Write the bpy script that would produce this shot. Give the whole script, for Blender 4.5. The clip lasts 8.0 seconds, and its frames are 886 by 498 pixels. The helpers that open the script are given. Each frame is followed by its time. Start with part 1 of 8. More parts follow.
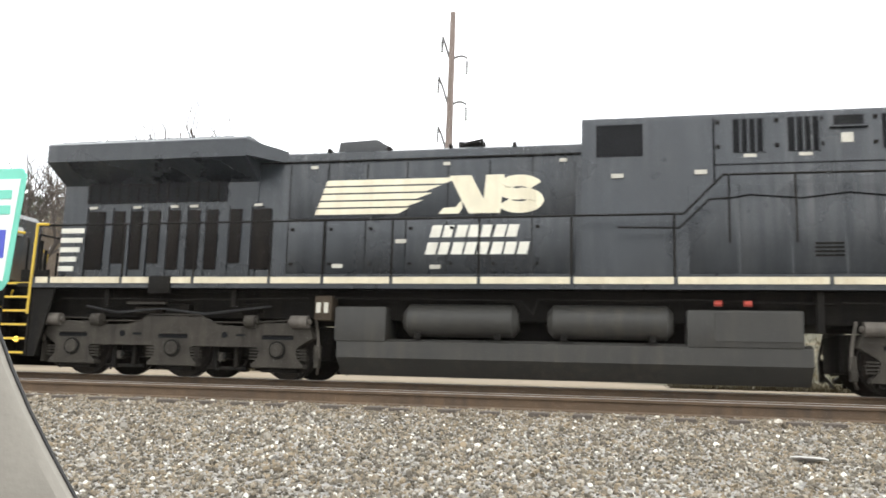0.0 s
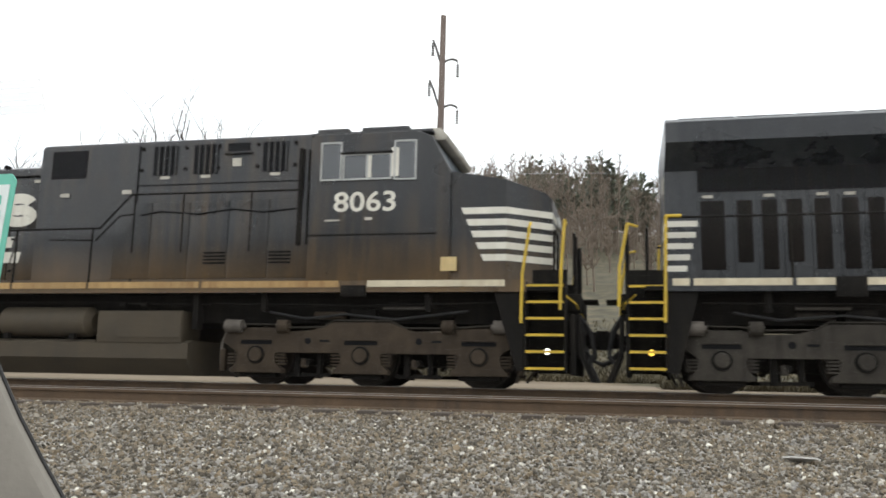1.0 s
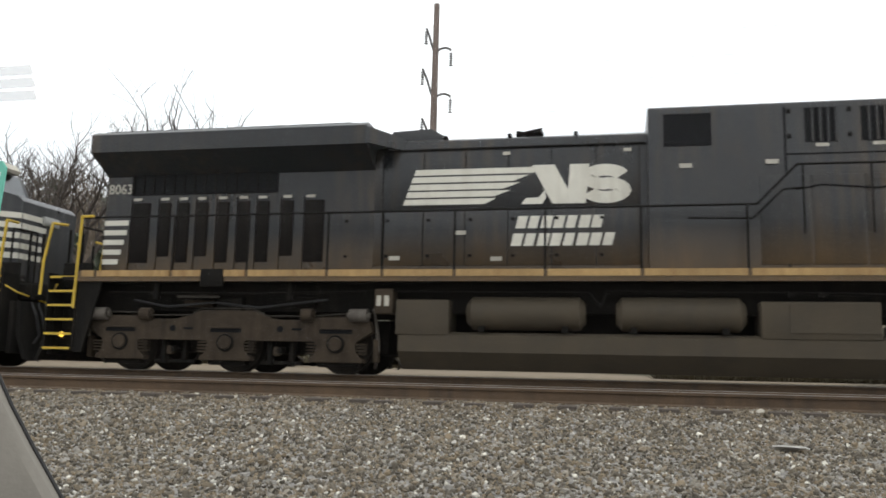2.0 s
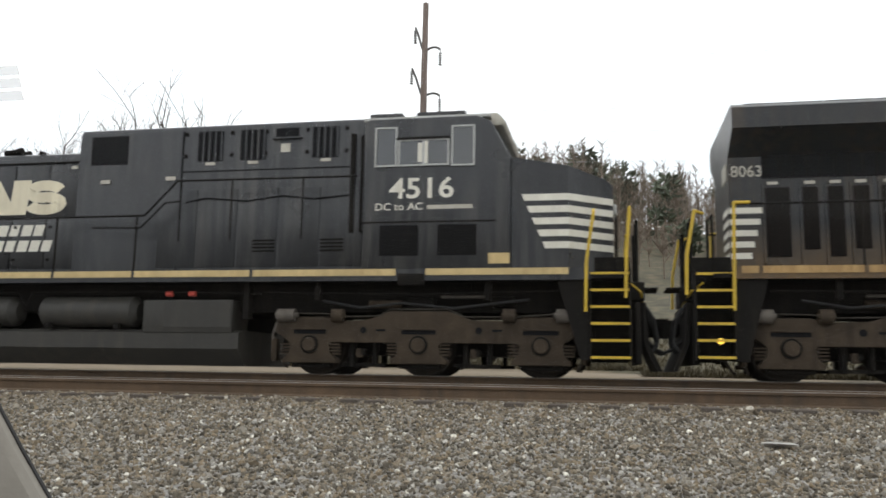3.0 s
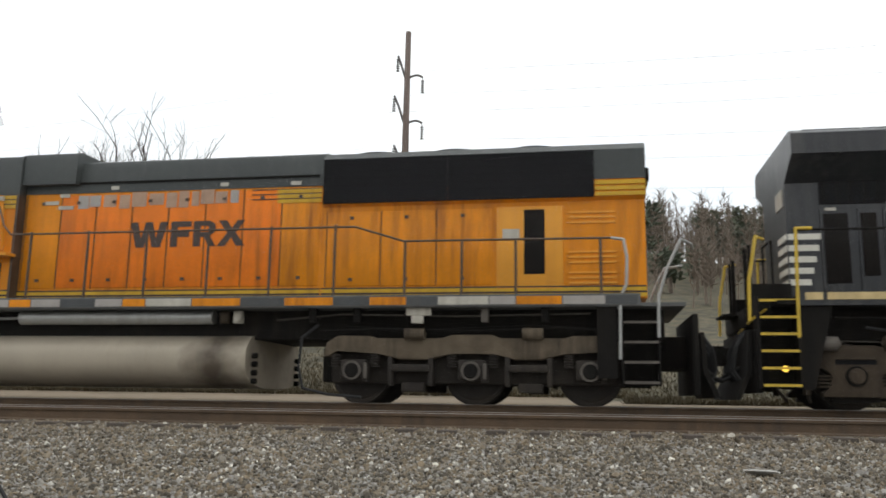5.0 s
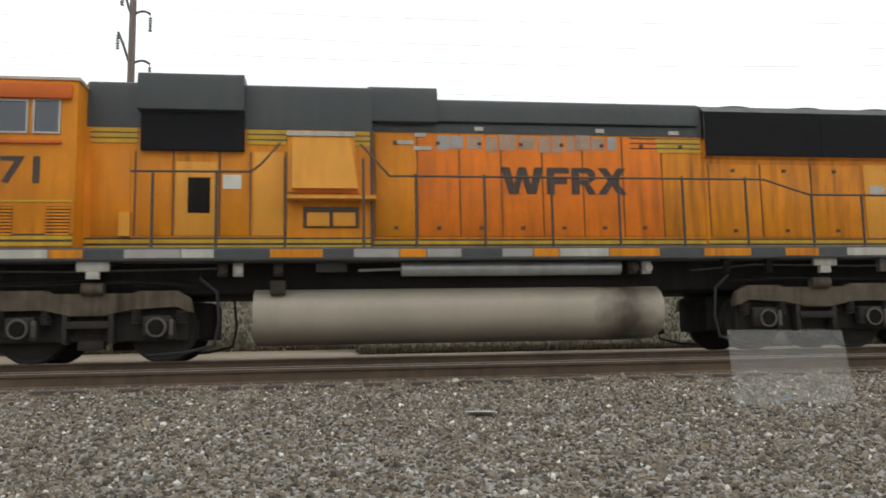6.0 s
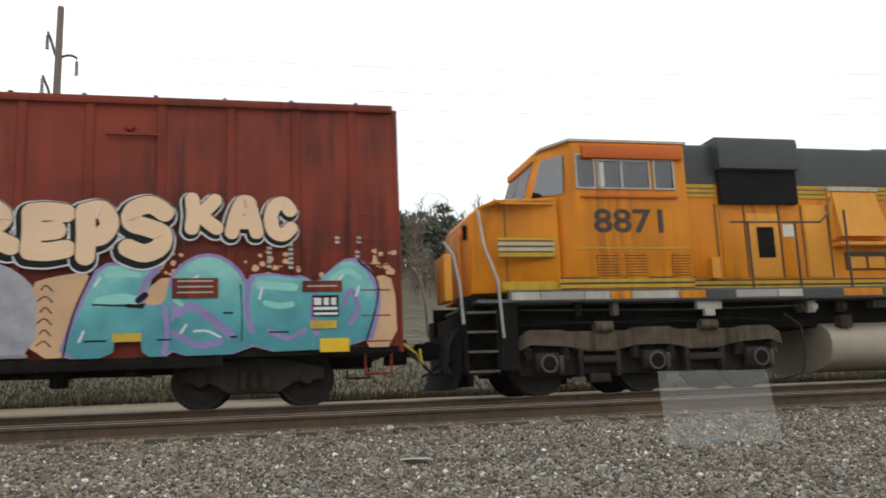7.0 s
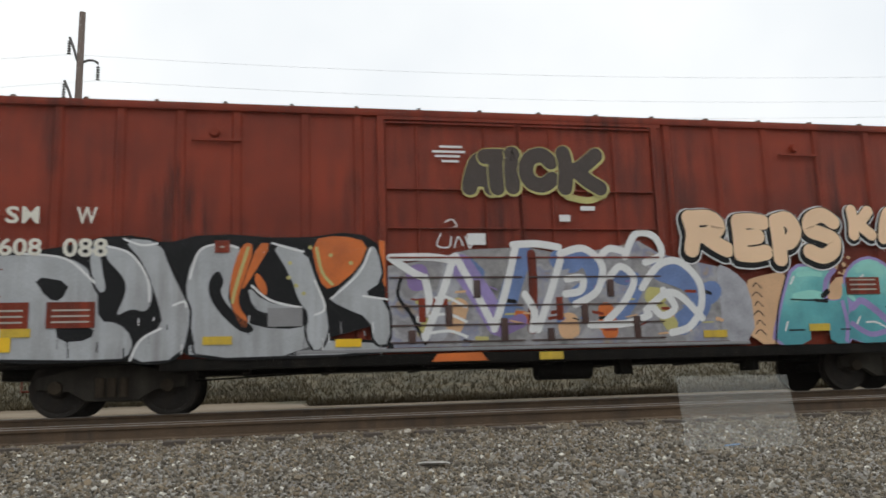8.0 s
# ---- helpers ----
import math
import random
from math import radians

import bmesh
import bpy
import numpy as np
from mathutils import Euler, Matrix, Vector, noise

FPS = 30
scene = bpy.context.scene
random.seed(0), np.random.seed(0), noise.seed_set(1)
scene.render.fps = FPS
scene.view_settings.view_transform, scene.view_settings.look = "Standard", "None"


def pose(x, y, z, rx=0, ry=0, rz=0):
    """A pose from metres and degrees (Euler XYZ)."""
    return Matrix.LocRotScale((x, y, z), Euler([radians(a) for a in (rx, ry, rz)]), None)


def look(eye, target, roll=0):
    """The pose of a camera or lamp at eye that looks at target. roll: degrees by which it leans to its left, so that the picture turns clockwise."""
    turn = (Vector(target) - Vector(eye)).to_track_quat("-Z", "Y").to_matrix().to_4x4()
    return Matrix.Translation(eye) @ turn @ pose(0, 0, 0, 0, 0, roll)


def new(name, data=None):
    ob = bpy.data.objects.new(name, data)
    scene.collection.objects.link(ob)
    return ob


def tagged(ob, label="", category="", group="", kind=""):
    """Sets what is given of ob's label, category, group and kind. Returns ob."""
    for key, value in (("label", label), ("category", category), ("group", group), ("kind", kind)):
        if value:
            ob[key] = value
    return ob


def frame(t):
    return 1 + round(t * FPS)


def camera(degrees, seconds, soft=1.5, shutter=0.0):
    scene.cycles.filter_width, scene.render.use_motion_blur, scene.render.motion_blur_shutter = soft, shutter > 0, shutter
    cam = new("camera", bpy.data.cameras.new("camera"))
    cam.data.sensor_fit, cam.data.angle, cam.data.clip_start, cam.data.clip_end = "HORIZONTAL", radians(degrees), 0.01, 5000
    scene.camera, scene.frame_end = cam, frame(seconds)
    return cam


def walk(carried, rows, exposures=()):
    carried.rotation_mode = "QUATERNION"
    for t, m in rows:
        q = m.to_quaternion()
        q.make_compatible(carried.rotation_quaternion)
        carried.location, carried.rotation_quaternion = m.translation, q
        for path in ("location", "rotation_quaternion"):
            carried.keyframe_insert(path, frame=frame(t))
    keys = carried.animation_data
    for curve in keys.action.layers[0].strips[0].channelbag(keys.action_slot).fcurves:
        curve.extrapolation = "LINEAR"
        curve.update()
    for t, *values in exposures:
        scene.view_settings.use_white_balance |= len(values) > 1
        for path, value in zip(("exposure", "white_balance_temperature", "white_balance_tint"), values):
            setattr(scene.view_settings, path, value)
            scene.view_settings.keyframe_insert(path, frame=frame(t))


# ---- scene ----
# Z = 0 is the railhead of the train's track; the track runs along X, the camera looks towards +Y.
EYE = Vector((0.0, 0.0, 0.095))
TRACK_Y = 15.18          # middle of the train's track
SIDE_Y = -1.55           # near side of the train, from the middle of the track
GAUGE = 0.75             # half the distance between the rails' middles


def aim(yaw, pitch, roll):
    y, p = radians(yaw), radians(pitch)
    way = Vector((-math.sin(y) * math.cos(p), math.cos(y) * math.cos(p), math.sin(p)))
    return look(EYE, EYE + 10 * way, -roll)


cam = camera(56.09, 8.0, 1.7, 0.1)
# seconds, yaw to the left, pitch up, roll to the right, in degrees
TURNS = [(0.0, 13.11, 8.87, -1.62), (0.5, 11.88, 8.87, -1.31), (1.0, 12.55, 9.10, -1.17), (1.5, 12.51, 8.61, -1.36),
         (2.8, 11.30, 8.33, -0.94), (3.5, 11.54, 8.36, -0.84), (4.2, 11.63, 8.65, -1.26), (5.3, 7.66, 10.52, 0.19),
         (5.5, 2.62, 9.52, -0.51), (6.0, -8.10, 6.94, 1.15), (6.5, -11.58, 8.86, 2.92), (6.7, -12.55, 9.36, 2.65), (7.0, -12.79, 9.91, 2.30),
         (7.5, -12.26, 10.28, 2.22), (8.0, -11.58, 10.20, 2.00)]
PATH = [(t, aim(a, b, c)) for t, a, b, c in TURNS]
walk(cam, PATH, exposures=[(0.0, 1.15), (0.5, 0.65), (1.0, 0.33), (1.5, 0.12), (4.2, 0.08), (5.5, -0.15), (6.5, -0.05), (7.0, -0.1), (8.0, -0.3)])

# ---- sky and light: bright overcast ----
world = bpy.data.worlds.new("sky")
scene.world = world
world.use_nodes = True
wn, wl = world.node_tree.nodes, world.node_tree.links
wn.clear()
sky = wn.new("ShaderNodeTexSky")
sky.sky_type, sky.sun_disc = "NISHITA", False
sky.sun_elevation, sky.sun_rotation = radians(81), radians(72)
cloud = wn.new("ShaderNodeTexNoise")
cloud.inputs["Scale"].default_value, cloud.inputs["Detail"].default_value = 2.2, 4
cloud_ramp = wn.new("ShaderNodeValToRGB")
cloud_ramp.color_ramp.elements[0].position, cloud_ramp.color_ramp.elements[0].color = 0.3, (0.80, 0.83, 0.87, 1)
cloud_ramp.color_ramp.elements[1].position, cloud_ramp.color_ramp.elements[1].color = 0.62, (1, 1, 1, 1)
lift = wn.new("ShaderNodeVectorMath")
lift.operation = "SCALE"
lift.inputs["Scale"].default_value = 13.5
veil = wn.new("ShaderNodeMix")
veil.data_type = "RGBA"
veil.inputs["Factor"].default_value = 0.93
back = wn.new("ShaderNodeBackground")
back.inputs["Strength"].default_value = 0.1
wout = wn.new("ShaderNodeOutputWorld")
wl.new(cloud.outputs["Fac"], cloud_ramp.inputs["Fac"])
wl.new(cloud_ramp.outputs["Color"], lift.inputs[0])
wl.new(sky.outputs["Color"], veil.inputs["A"])
wl.new(lift.outputs["Vector"], veil.inputs["B"])
wl.new(veil.outputs["Result"], back.inputs["Color"])
wl.new(back.outputs["Background"], wout.inputs["Surface"])

sun_data = bpy.data.lights.new("sun", "SUN")
sun_data.energy, sun_data.angle, sun_data.color = 0.7, radians(25), (1.0, 0.96, 0.9)
sun = new("sun", sun_data)
sun.matrix_basis = look((3, 1, 20), (0, 0, 0))


# ---- materials ----
def material(name, base, rough=0.6, metal=0.0, vary=0.25, scale=3.0, grain=40.0, bump=0.15, dirt=None, dirt_amount=0.0,
             stretch=(1, 1, 1), random_value=0.0, low=None, spec=0.5):
    """A painted or natural surface: broad blotches, fine grain, streaks of dirt, and a fine relief.
    low: (height, softness): dust of the dirt colour thrown up from below, up to that height."""
    m = bpy.data.materials.new(name)
    m.use_nodes = True
    n, l = m.node_tree.nodes, m.node_tree.links
    b = n["Principled BSDF"]
    b.inputs["Metallic"].default_value = metal
    b.inputs["Specular IOR Level"].default_value = spec
    co = n.new("ShaderNodeTexCoord")
    mp = n.new("ShaderNodeMapping")
    mp.inputs["Scale"].default_value = stretch
    l.new(co.outputs["Object"], mp.inputs["Vector"])

    def noise_node(s, detail, source):
        t = n.new("ShaderNodeTexNoise")
        t.inputs["Scale"].default_value, t.inputs["Detail"].default_value = s, detail
        l.new(source, t.inputs["Vector"])
        return t.outputs["Fac"]

    big = noise_node(scale, 5, mp.outputs["Vector"])
    fine = noise_node(grain, 3, co.outputs["Object"])
    both = n.new("ShaderNodeMath")
    both.operation = "MULTIPLY_ADD"
    both.inputs[1].default_value = 0.65
    l.new(big, both.inputs[0])
    part_fine = n.new("ShaderNodeMath")
    part_fine.operation = "MULTIPLY"
    part_fine.inputs[1].default_value = 0.35
    l.new(fine, part_fine.inputs[0])
    l.new(part_fine.outputs[0], both.inputs[2])
    value = n.new("ShaderNodeMapRange")
    value.inputs["From Min"].default_value, value.inputs["From Max"].default_value = 0.3, 0.7
    value.inputs["To Min"].default_value, value.inputs["To Max"].default_value = 1 - vary, 1 + vary
    l.new(both.outputs[0], value.inputs["Value"])
    bright = value.outputs["Result"]
    if random_value:
        info = n.new("ShaderNodeObjectInfo")
        rnd = n.new("ShaderNodeMapRange")
        rnd.inputs["To Min"].default_value, rnd.inputs["To Max"].default_value = 1 - random_value, 1 + random_value
        l.new(info.outputs["Random"], rnd.inputs["Value"])
        mul = n.new("ShaderNodeMath")
        mul.operation = "MULTIPLY"
        l.new(bright, mul.inputs[0])
        l.new(rnd.outputs["Result"], mul.inputs[1])
        bright = mul.outputs[0]
    tone = n.new("ShaderNodeVectorMath")
    tone.operation = "SCALE"
    tone.inputs[0].default_value = base
    l.new(bright, tone.inputs["Scale"])
    colour = tone.outputs["Vector"]
    if dirt:
        streak_map = n.new("ShaderNodeMapping")
        streak_map.inputs["Scale"].default_value = (5.0, 5.0, 0.5)
        l.new(co.outputs["Object"], streak_map.inputs["Vector"])
        streak = noise_node(1.4, 6, streak_map.outputs["Vector"])
        spread = n.new("ShaderNodeMapRange")
        spread.inputs["From Min"].default_value, spread.inputs["From Max"].default_value = 0.42, 0.75
        spread.inputs["To Max"].default_value = dirt_amount
        l.new(streak, spread.inputs["Value"])
        patchy = n.new("ShaderNodeMapRange")
        patchy.inputs["From Min"].default_value, patchy.inputs["From Max"].default_value = 0.38, 0.62
        patchy.inputs["To Min"].default_value, patchy.inputs["To Max"].default_value = 0.15, 1.25
        l.new(noise_node(0.55, 3, co.outputs["Object"]), patchy.inputs["Value"])
        worn = n.new("ShaderNodeMath")
        worn.operation, worn.use_clamp = "MULTIPLY", True
        l.new(spread.outputs["Result"], worn.inputs[0])
        l.new(patchy.outputs["Result"], worn.inputs[1])
        amount = worn.outputs[0]
        if low:
            sep = n.new("ShaderNodeSeparateXYZ")
            l.new(co.outputs["Object"], sep.inputs[0])
            height = n.new("ShaderNodeMapRange")
            height.inputs["From Min"].default_value, height.inputs["From Max"].default_value = low[0] + low[1], low[0] - low[1]
            l.new(sep.outputs["Z"], height.inputs["Value"])
            cloudy = n.new("ShaderNodeMath")
            cloudy.operation = "MULTIPLY"
            l.new(height.outputs["Result"], cloudy.inputs[0])
            l.new(value.outputs["Result"], cloudy.inputs[1])
            add = n.new("ShaderNodeMath")
            add.operation, add.use_clamp = "MULTIPLY_ADD", True
            add.inputs[1].default_value = low[2]
            l.new(cloudy.outputs[0], add.inputs[0])
            l.new(amount, add.inputs[2])
            amount = add.outputs[0]
        mix = n.new("ShaderNodeMix")
        mix.data_type = "RGBA"
        l.new(amount, mix.inputs["Factor"])
        l.new(colour, mix.inputs["A"])
        mix.inputs["B"].default_value = (*dirt, 1)
        colour = mix.outputs["Result"]
    l.new(colour, b.inputs["Base Color"])
    gloss = n.new("ShaderNodeMapRange")
    gloss.inputs["To Min"].default_value, gloss.inputs["To Max"].default_value = max(rough - 0.12, 0.05), min(rough + 0.15, 1)
    l.new(big, gloss.inputs["Value"])
    l.new(gloss.outputs["Result"], b.inputs["Roughness"])
    if bump:
        bm_node = n.new("ShaderNodeBump")
        bm_node.inputs["Strength"].default_value, bm_node.inputs["Distance"].default_value = bump, 0.02
        l.new(both.outputs[0], bm_node.inputs["Height"])
        l.new(bm_node.outputs["Normal"], b.inputs["Normal"])
    return m


BLACK = material("black_paint", (0.013, 0.0145, 0.0175), 0.30, vary=0.55, scale=0.7, dirt=(0.085, 0.080, 0.073), dirt_amount=0.55, spec=0.5, bump=0.5)
BLACK_CLEAN = material("newer_black_paint", (0.013, 0.016, 0.020), 0.28, vary=0.5, scale=0.7, dirt=(0.075, 0.075, 0.075), dirt_amount=0.5, spec=0.5, bump=0.45)
BLACK_DUSTY = material("dusty_black_paint", (0.013, 0.0145, 0.016), 0.30, vary=0.55, scale=0.7, dirt=(0.135, 0.080, 0.030),
                       dirt_amount=0.30, spec=0.45, bump=0.5, low=(2.1, 0.5, 0.75))
ROOF_BLACK = material("roof_black", (0.035, 0.036, 0.038), 0.6, vary=0.3, scale=2, dirt=(0.1, 0.095, 0.085), dirt_amount=0.3)
# also laid flat behind cab windows and on truck slots in place of shade
GRILLE_AND_SHADE = material("grille_black", (0.008, 0.008, 0.009), 0.75, vary=0.3, spec=0.15)
FILTER = material("filter_brown_black", (0.010, 0.008, 0.007), 0.8, vary=0.35, dirt=(0.03, 0.022, 0.017), dirt_amount=0.5, spec=0.15)
TRUCK = material("dusty_truck_steel", (0.056, 0.042, 0.029), 0.85, vary=0.4, scale=3, grain=30, dirt=(0.018, 0.014, 0.012), dirt_amount=0.55, spec=0.2)
TRUCK_GREY = material("grey_truck_steel", (0.050, 0.044, 0.036), 0.85, vary=0.4, scale=3, grain=30, dirt=(0.015, 0.012, 0.011), dirt_amount=0.55, spec=0.2)
STEEL_DUST = material("dusty_bare_steel", (0.115, 0.100, 0.085), 0.7, vary=0.4, scale=4, dirt=(0.03, 0.025, 0.02), dirt_amount=0.5, spec=0.3)
UNDER = material("underframe_black", (0.010, 0.009, 0.008), 0.85, vary=0.4, dirt=(0.035, 0.028, 0.021), dirt_amount=0.35, spec=0.15)
TANK_BLACK = material("tank_black", (0.032, 0.030, 0.026), 0.6, vary=0.3, scale=1.5, dirt=(0.09, 0.075, 0.055), dirt_amount=0.4)
TANK_DUSTY = material("tank_brown_dust", (0.066, 0.051, 0.032), 0.75, vary=0.3, scale=1.5, dirt=(0.04, 0.034, 0.027), dirt_amount=0.4)
CREAM = material("cream_stripe", (0.62, 0.55, 0.40), 0.6, vary=0.18, dirt=(0.30, 0.20, 0.09), dirt_amount=0.4)
STACK = material("weathered_stack", (0.22, 0.215, 0.19), 0.7, vary=0.3, dirt=(0.06, 0.055, 0.05), dirt_amount=0.6)
CREAM_BRIGHT = material("cream_emblem_paint", (0.74, 0.67, 0.50), 0.55, vary=0.14, scale=2, dirt=(0.34, 0.27, 0.17), dirt_amount=0.45)
CREAM_YELLOW = material("yellowed_stripe", (0.58, 0.44, 0.21), 0.6, vary=0.2, dirt=(0.30, 0.19, 0.07), dirt_amount=0.5)
CREAM_RUST = material("rusty_stripe", (0.42, 0.27, 0.11), 0.7, vary=0.35, scale=1.0, dirt=(0.20, 0.10, 0.035), dirt_amount=0.8)
WHITE = material("white_paint", (0.72, 0.69, 0.60), 0.6, vary=0.12, dirt=(0.38, 0.33, 0.25), dirt_amount=0.4)
WHITE_DIRTY = material("dirty_white_paint", (0.50, 0.47, 0.40), 0.7, vary=0.2, dirt=(0.22, 0.18, 0.13), dirt_amount=0.5)
YELLOW = material("yellow_paint", (0.62, 0.42, 0.035), 0.5, vary=0.2, dirt=(0.2, 0.14, 0.05), dirt_amount=0.4)
BRIGHT_YELLOW = material("reflective_yellow", (0.85, 0.52, 0.01), 0.4, vary=0.1)
STEEL = material("dull_steel", (0.42, 0.42, 0.40), 0.45, metal=0.6, vary=0.2, dirt=(0.2, 0.17, 0.13), dirt_amount=0.4)
RUBBER = material("rubber", (0.02, 0.02, 0.02), 0.8, vary=0.2)
WHEEL = material("wheel_steel", (0.030, 0.026, 0.023), 0.75, metal=0.1, vary=0.35, dirt=(0.055, 0.040, 0.028), dirt_amount=0.4, spec=0.3)
RAIL = material("rusty_rail", (0.105, 0.068, 0.040), 0.85, vary=0.4, scale=3, grain=60, dirt=(0.045, 0.034, 0.027), dirt_amount=0.6)
RAILHEAD = material("polished_railhead", (0.45, 0.44, 0.43), 0.32, metal=0.9, vary=0.15, scale=1)
TIE = material("weathered_tie", (0.075, 0.06, 0.048), 0.9, vary=0.4, scale=4)
WOOD = material("weathered_pole_wood", (0.225, 0.175, 0.15), 0.85, vary=0.3, stretch=(1, 1, 0.15), scale=6, dirt=(0.09, 0.07, 0.06), dirt_amount=0.5)
INSULATOR = material("insulator_glaze", (0.10, 0.09, 0.085), 0.35, vary=0.2)
WIRE = material("wire_aluminium", (0.55, 0.56, 0.57), 0.5, metal=0.5, vary=0.1)
BARK = material("grey_bark", (0.085, 0.070, 0.060), 0.9, vary=0.35, scale=5)
WOODS_BARK = material("woods_bark", (0.19, 0.15, 0.115), 0.9, vary=0.35, scale=3)
PINE = material("pine_needles", (0.085, 0.100, 0.066), 0.95, vary=0.45, scale=0.4, grain=8)


def glass_material(name, tint, gloss):
    """Thin glass: clear, with a little mirror gloss."""
    m = bpy.data.materials.new(name)
    m.use_nodes = True
    n, l = m.node_tree.nodes, m.node_tree.links
    n.clear()
    out, mix = n.new("ShaderNodeOutputMaterial"), n.new("ShaderNodeMixShader")
    clear, shine = n.new("ShaderNodeBsdfTransparent"), n.new("ShaderNodeBsdfGlossy")
    clear.inputs["Color"].default_value = (*tint, 1)
    shine.inputs["Roughness"].default_value = 0.02
    mix.inputs["Fac"].default_value = gloss
    l.new(clear.outputs[0], mix.inputs[1])
    l.new(shine.outputs[0], mix.inputs[2])
    l.new(mix.outputs[0], out.inputs["Surface"])
    return m


SCREEN_GLASS = glass_material("windscreen_glass", (0.5, 0.55, 0.58), 0.22)
CAB_GLASS = glass_material("cab_glass", (0.55, 0.60, 0.62), 0.12)
CAR_GLASS = glass_material("car_window_glass", (0.99, 1.0, 1.0), 0.003)


# ---- mesh helpers ----
def thing(name, label, category, group="", m=None):
    ob = tagged(new(name), label, category, group)
    ob.empty_display_size = 0.3
    if m is not None:
        ob.matrix_basis = m
    return ob


def part(name, bm, mat, parent=None, label="", smooth=True):
    mesh = bpy.data.meshes.new(name)
    bmesh.ops.recalc_face_normals(bm, faces=bm.faces)
    bm.to_mesh(mesh)
    bm.free()
    mesh.materials.append(mat)
    if smooth:
        mesh.shade_smooth()
        mesh.set_sharp_from_angle(angle=radians(35))
    ob = new(name, mesh)
    ob.parent = parent
    return tagged(ob, label)


def share(ob, m, parent):
    """A further piece on the same mesh."""
    o = new(ob.name, ob.data)
    o.parent = parent
    o.matrix_basis = m
    if "label" in ob:
        o["label"] = ob["label"]
    return o


def box(bm, x0, x1, y0, y1, z0, z1, bevel=0.0):
    r = bmesh.ops.create_cube(bm, size=1.0)
    vs = r["verts"]
    for v in vs:
        v.co = Vector((x0 + (v.co.x + 0.5) * (x1 - x0), y0 + (v.co.y + 0.5) * (y1 - y0), z0 + (v.co.z + 0.5) * (z1 - z0)))
    if bevel:
        es = list({e for v in vs for e in v.link_edges})
        bmesh.ops.bevel(bm, geom=es, offset=bevel, segments=2, affect="EDGES", profile=0.5)
    return vs


def one_box(*a, **k):
    bm = bmesh.new()
    box(bm, *a, **k)
    return bm


def cyl(bm, p0, p1, r0, r1=None, seg=12, caps=True):
    p0, p1 = Vector(p0), Vector(p1)
    d = p1 - p0
    m = Matrix.Translation((p0 + p1) / 2) @ d.to_track_quat("Z", "Y").to_matrix().to_4x4()
    bmesh.ops.create_cone(bm, cap_ends=caps, segments=seg, radius1=r0, radius2=r0 if r1 is None else r1, depth=d.length, matrix=m)


def prism(bm, outline, y0, y1, bevel=0.0):
    """An (x, z) outline drawn out from y0 to y1."""
    a = [bm.verts.new((x, y0, z)) for x, z in outline]
    c = [bm.verts.new((x, y1, z)) for x, z in outline]
    k = len(outline)
    fs = [bm.faces.new(a), bm.faces.new(c[::-1])]
    for i in range(k):
        fs.append(bm.faces.new((a[i], c[i], c[(i + 1) % k], a[(i + 1) % k])))
    if bevel:
        es = list(fs[0].edges)
        bmesh.ops.bevel(bm, geom=es, offset=bevel, segments=2, affect="EDGES", profile=0.5)


def long_prism(bm, outline, x0, x1):
    """A (y, z) outline drawn out along x."""
    a = [bm.verts.new((x0, y, z)) for y, z in outline]
    c = [bm.verts.new((x1, y, z)) for y, z in outline]
    k = len(outline)
    bm.faces.new(a), bm.faces.new(c[::-1])
    for i in range(k):
        bm.faces.new((a[i], c[i], c[(i + 1) % k], a[(i + 1) % k]))


def tube(bm, points, r, seg=6):
    for a, c in zip(points, points[1:]):
        cyl(bm, a, c, r, seg=seg)
    for q in points[1:-1]:
        bmesh.ops.create_icosphere(bm, subdivisions=1, radius=r, matrix=Matrix.Translation(q))


def hood_outline(half, z0, z1, round_=0.25):
    return [(-half, z0), (-half, z1 - round_), (-half + round_ * 0.3, z1 - round_ * 0.3), (-half + round_, z1),
            (half - round_, z1), (half - round_ * 0.3, z1 - round_ * 0.3), (half, z1 - round_), (half, z0)]


def lettering(name, body, x0, x1, z0, z1, y, mat, parent, shear=0.0, fat=0.0, thick=0.003):
    """Built-in font, fitted into a rectangle on the near side."""
    c = bpy.data.curves.new(name, "FONT")
    c.body, c.shear, c.offset, c.extrude = body, shear, fat, 0.0
    c.resolution_u = 3
    o = bpy.data.objects.new(name, c)
    scene.collection.objects.link(o)
    mesh = bpy.data.meshes.new_from_object(o.evaluated_get(bpy.context.evaluated_depsgraph_get()))
    bpy.data.objects.remove(o)
    xs, ys = [v.co.x for v in mesh.vertices], [v.co.y for v in mesh.vertices]
    for v in mesh.vertices:
        v.co = Vector((x0 + (v.co.x - min(xs)) / (max(xs) - min(xs)) * (x1 - x0), y,
                       z0 + (v.co.y - min(ys)) / (max(ys) - min(ys)) * (z1 - z0)))
    mesh.materials.clear()
    mesh.materials.append(mat)
    ob = new(name, mesh)
    ob.parent = parent
    return ob


def patch(bm, outline, y):
    """A flat painted shape on the near side."""
    bm.faces.new([bm.verts.new((x, y, z)) for x, z in outline])


# ---- ground ----
# the rise below y = -12 is unseen, added to darken the train's reflections
PROFILE = [(-700, 42.0), (-260, 27.0), (-110, 20.0), (-45, 7.5), (-22, 1.2), (-12, -0.95), (4.2, -0.95), (10.0, -0.27), (10.6, -0.26), (12.2, -0.26), (13.6, -0.20), (16.8, -0.20), (18.0, -0.20), (19.0, 0.02), (22.0, 0.10),
           (24.0, 0.45), (30.0, 1.3), (45.0, 4.2), (80.0, 12.5), (130.0, 24.0), (200.0, 31.0), (420.0, 34.0), (1500.0, 30.0)]


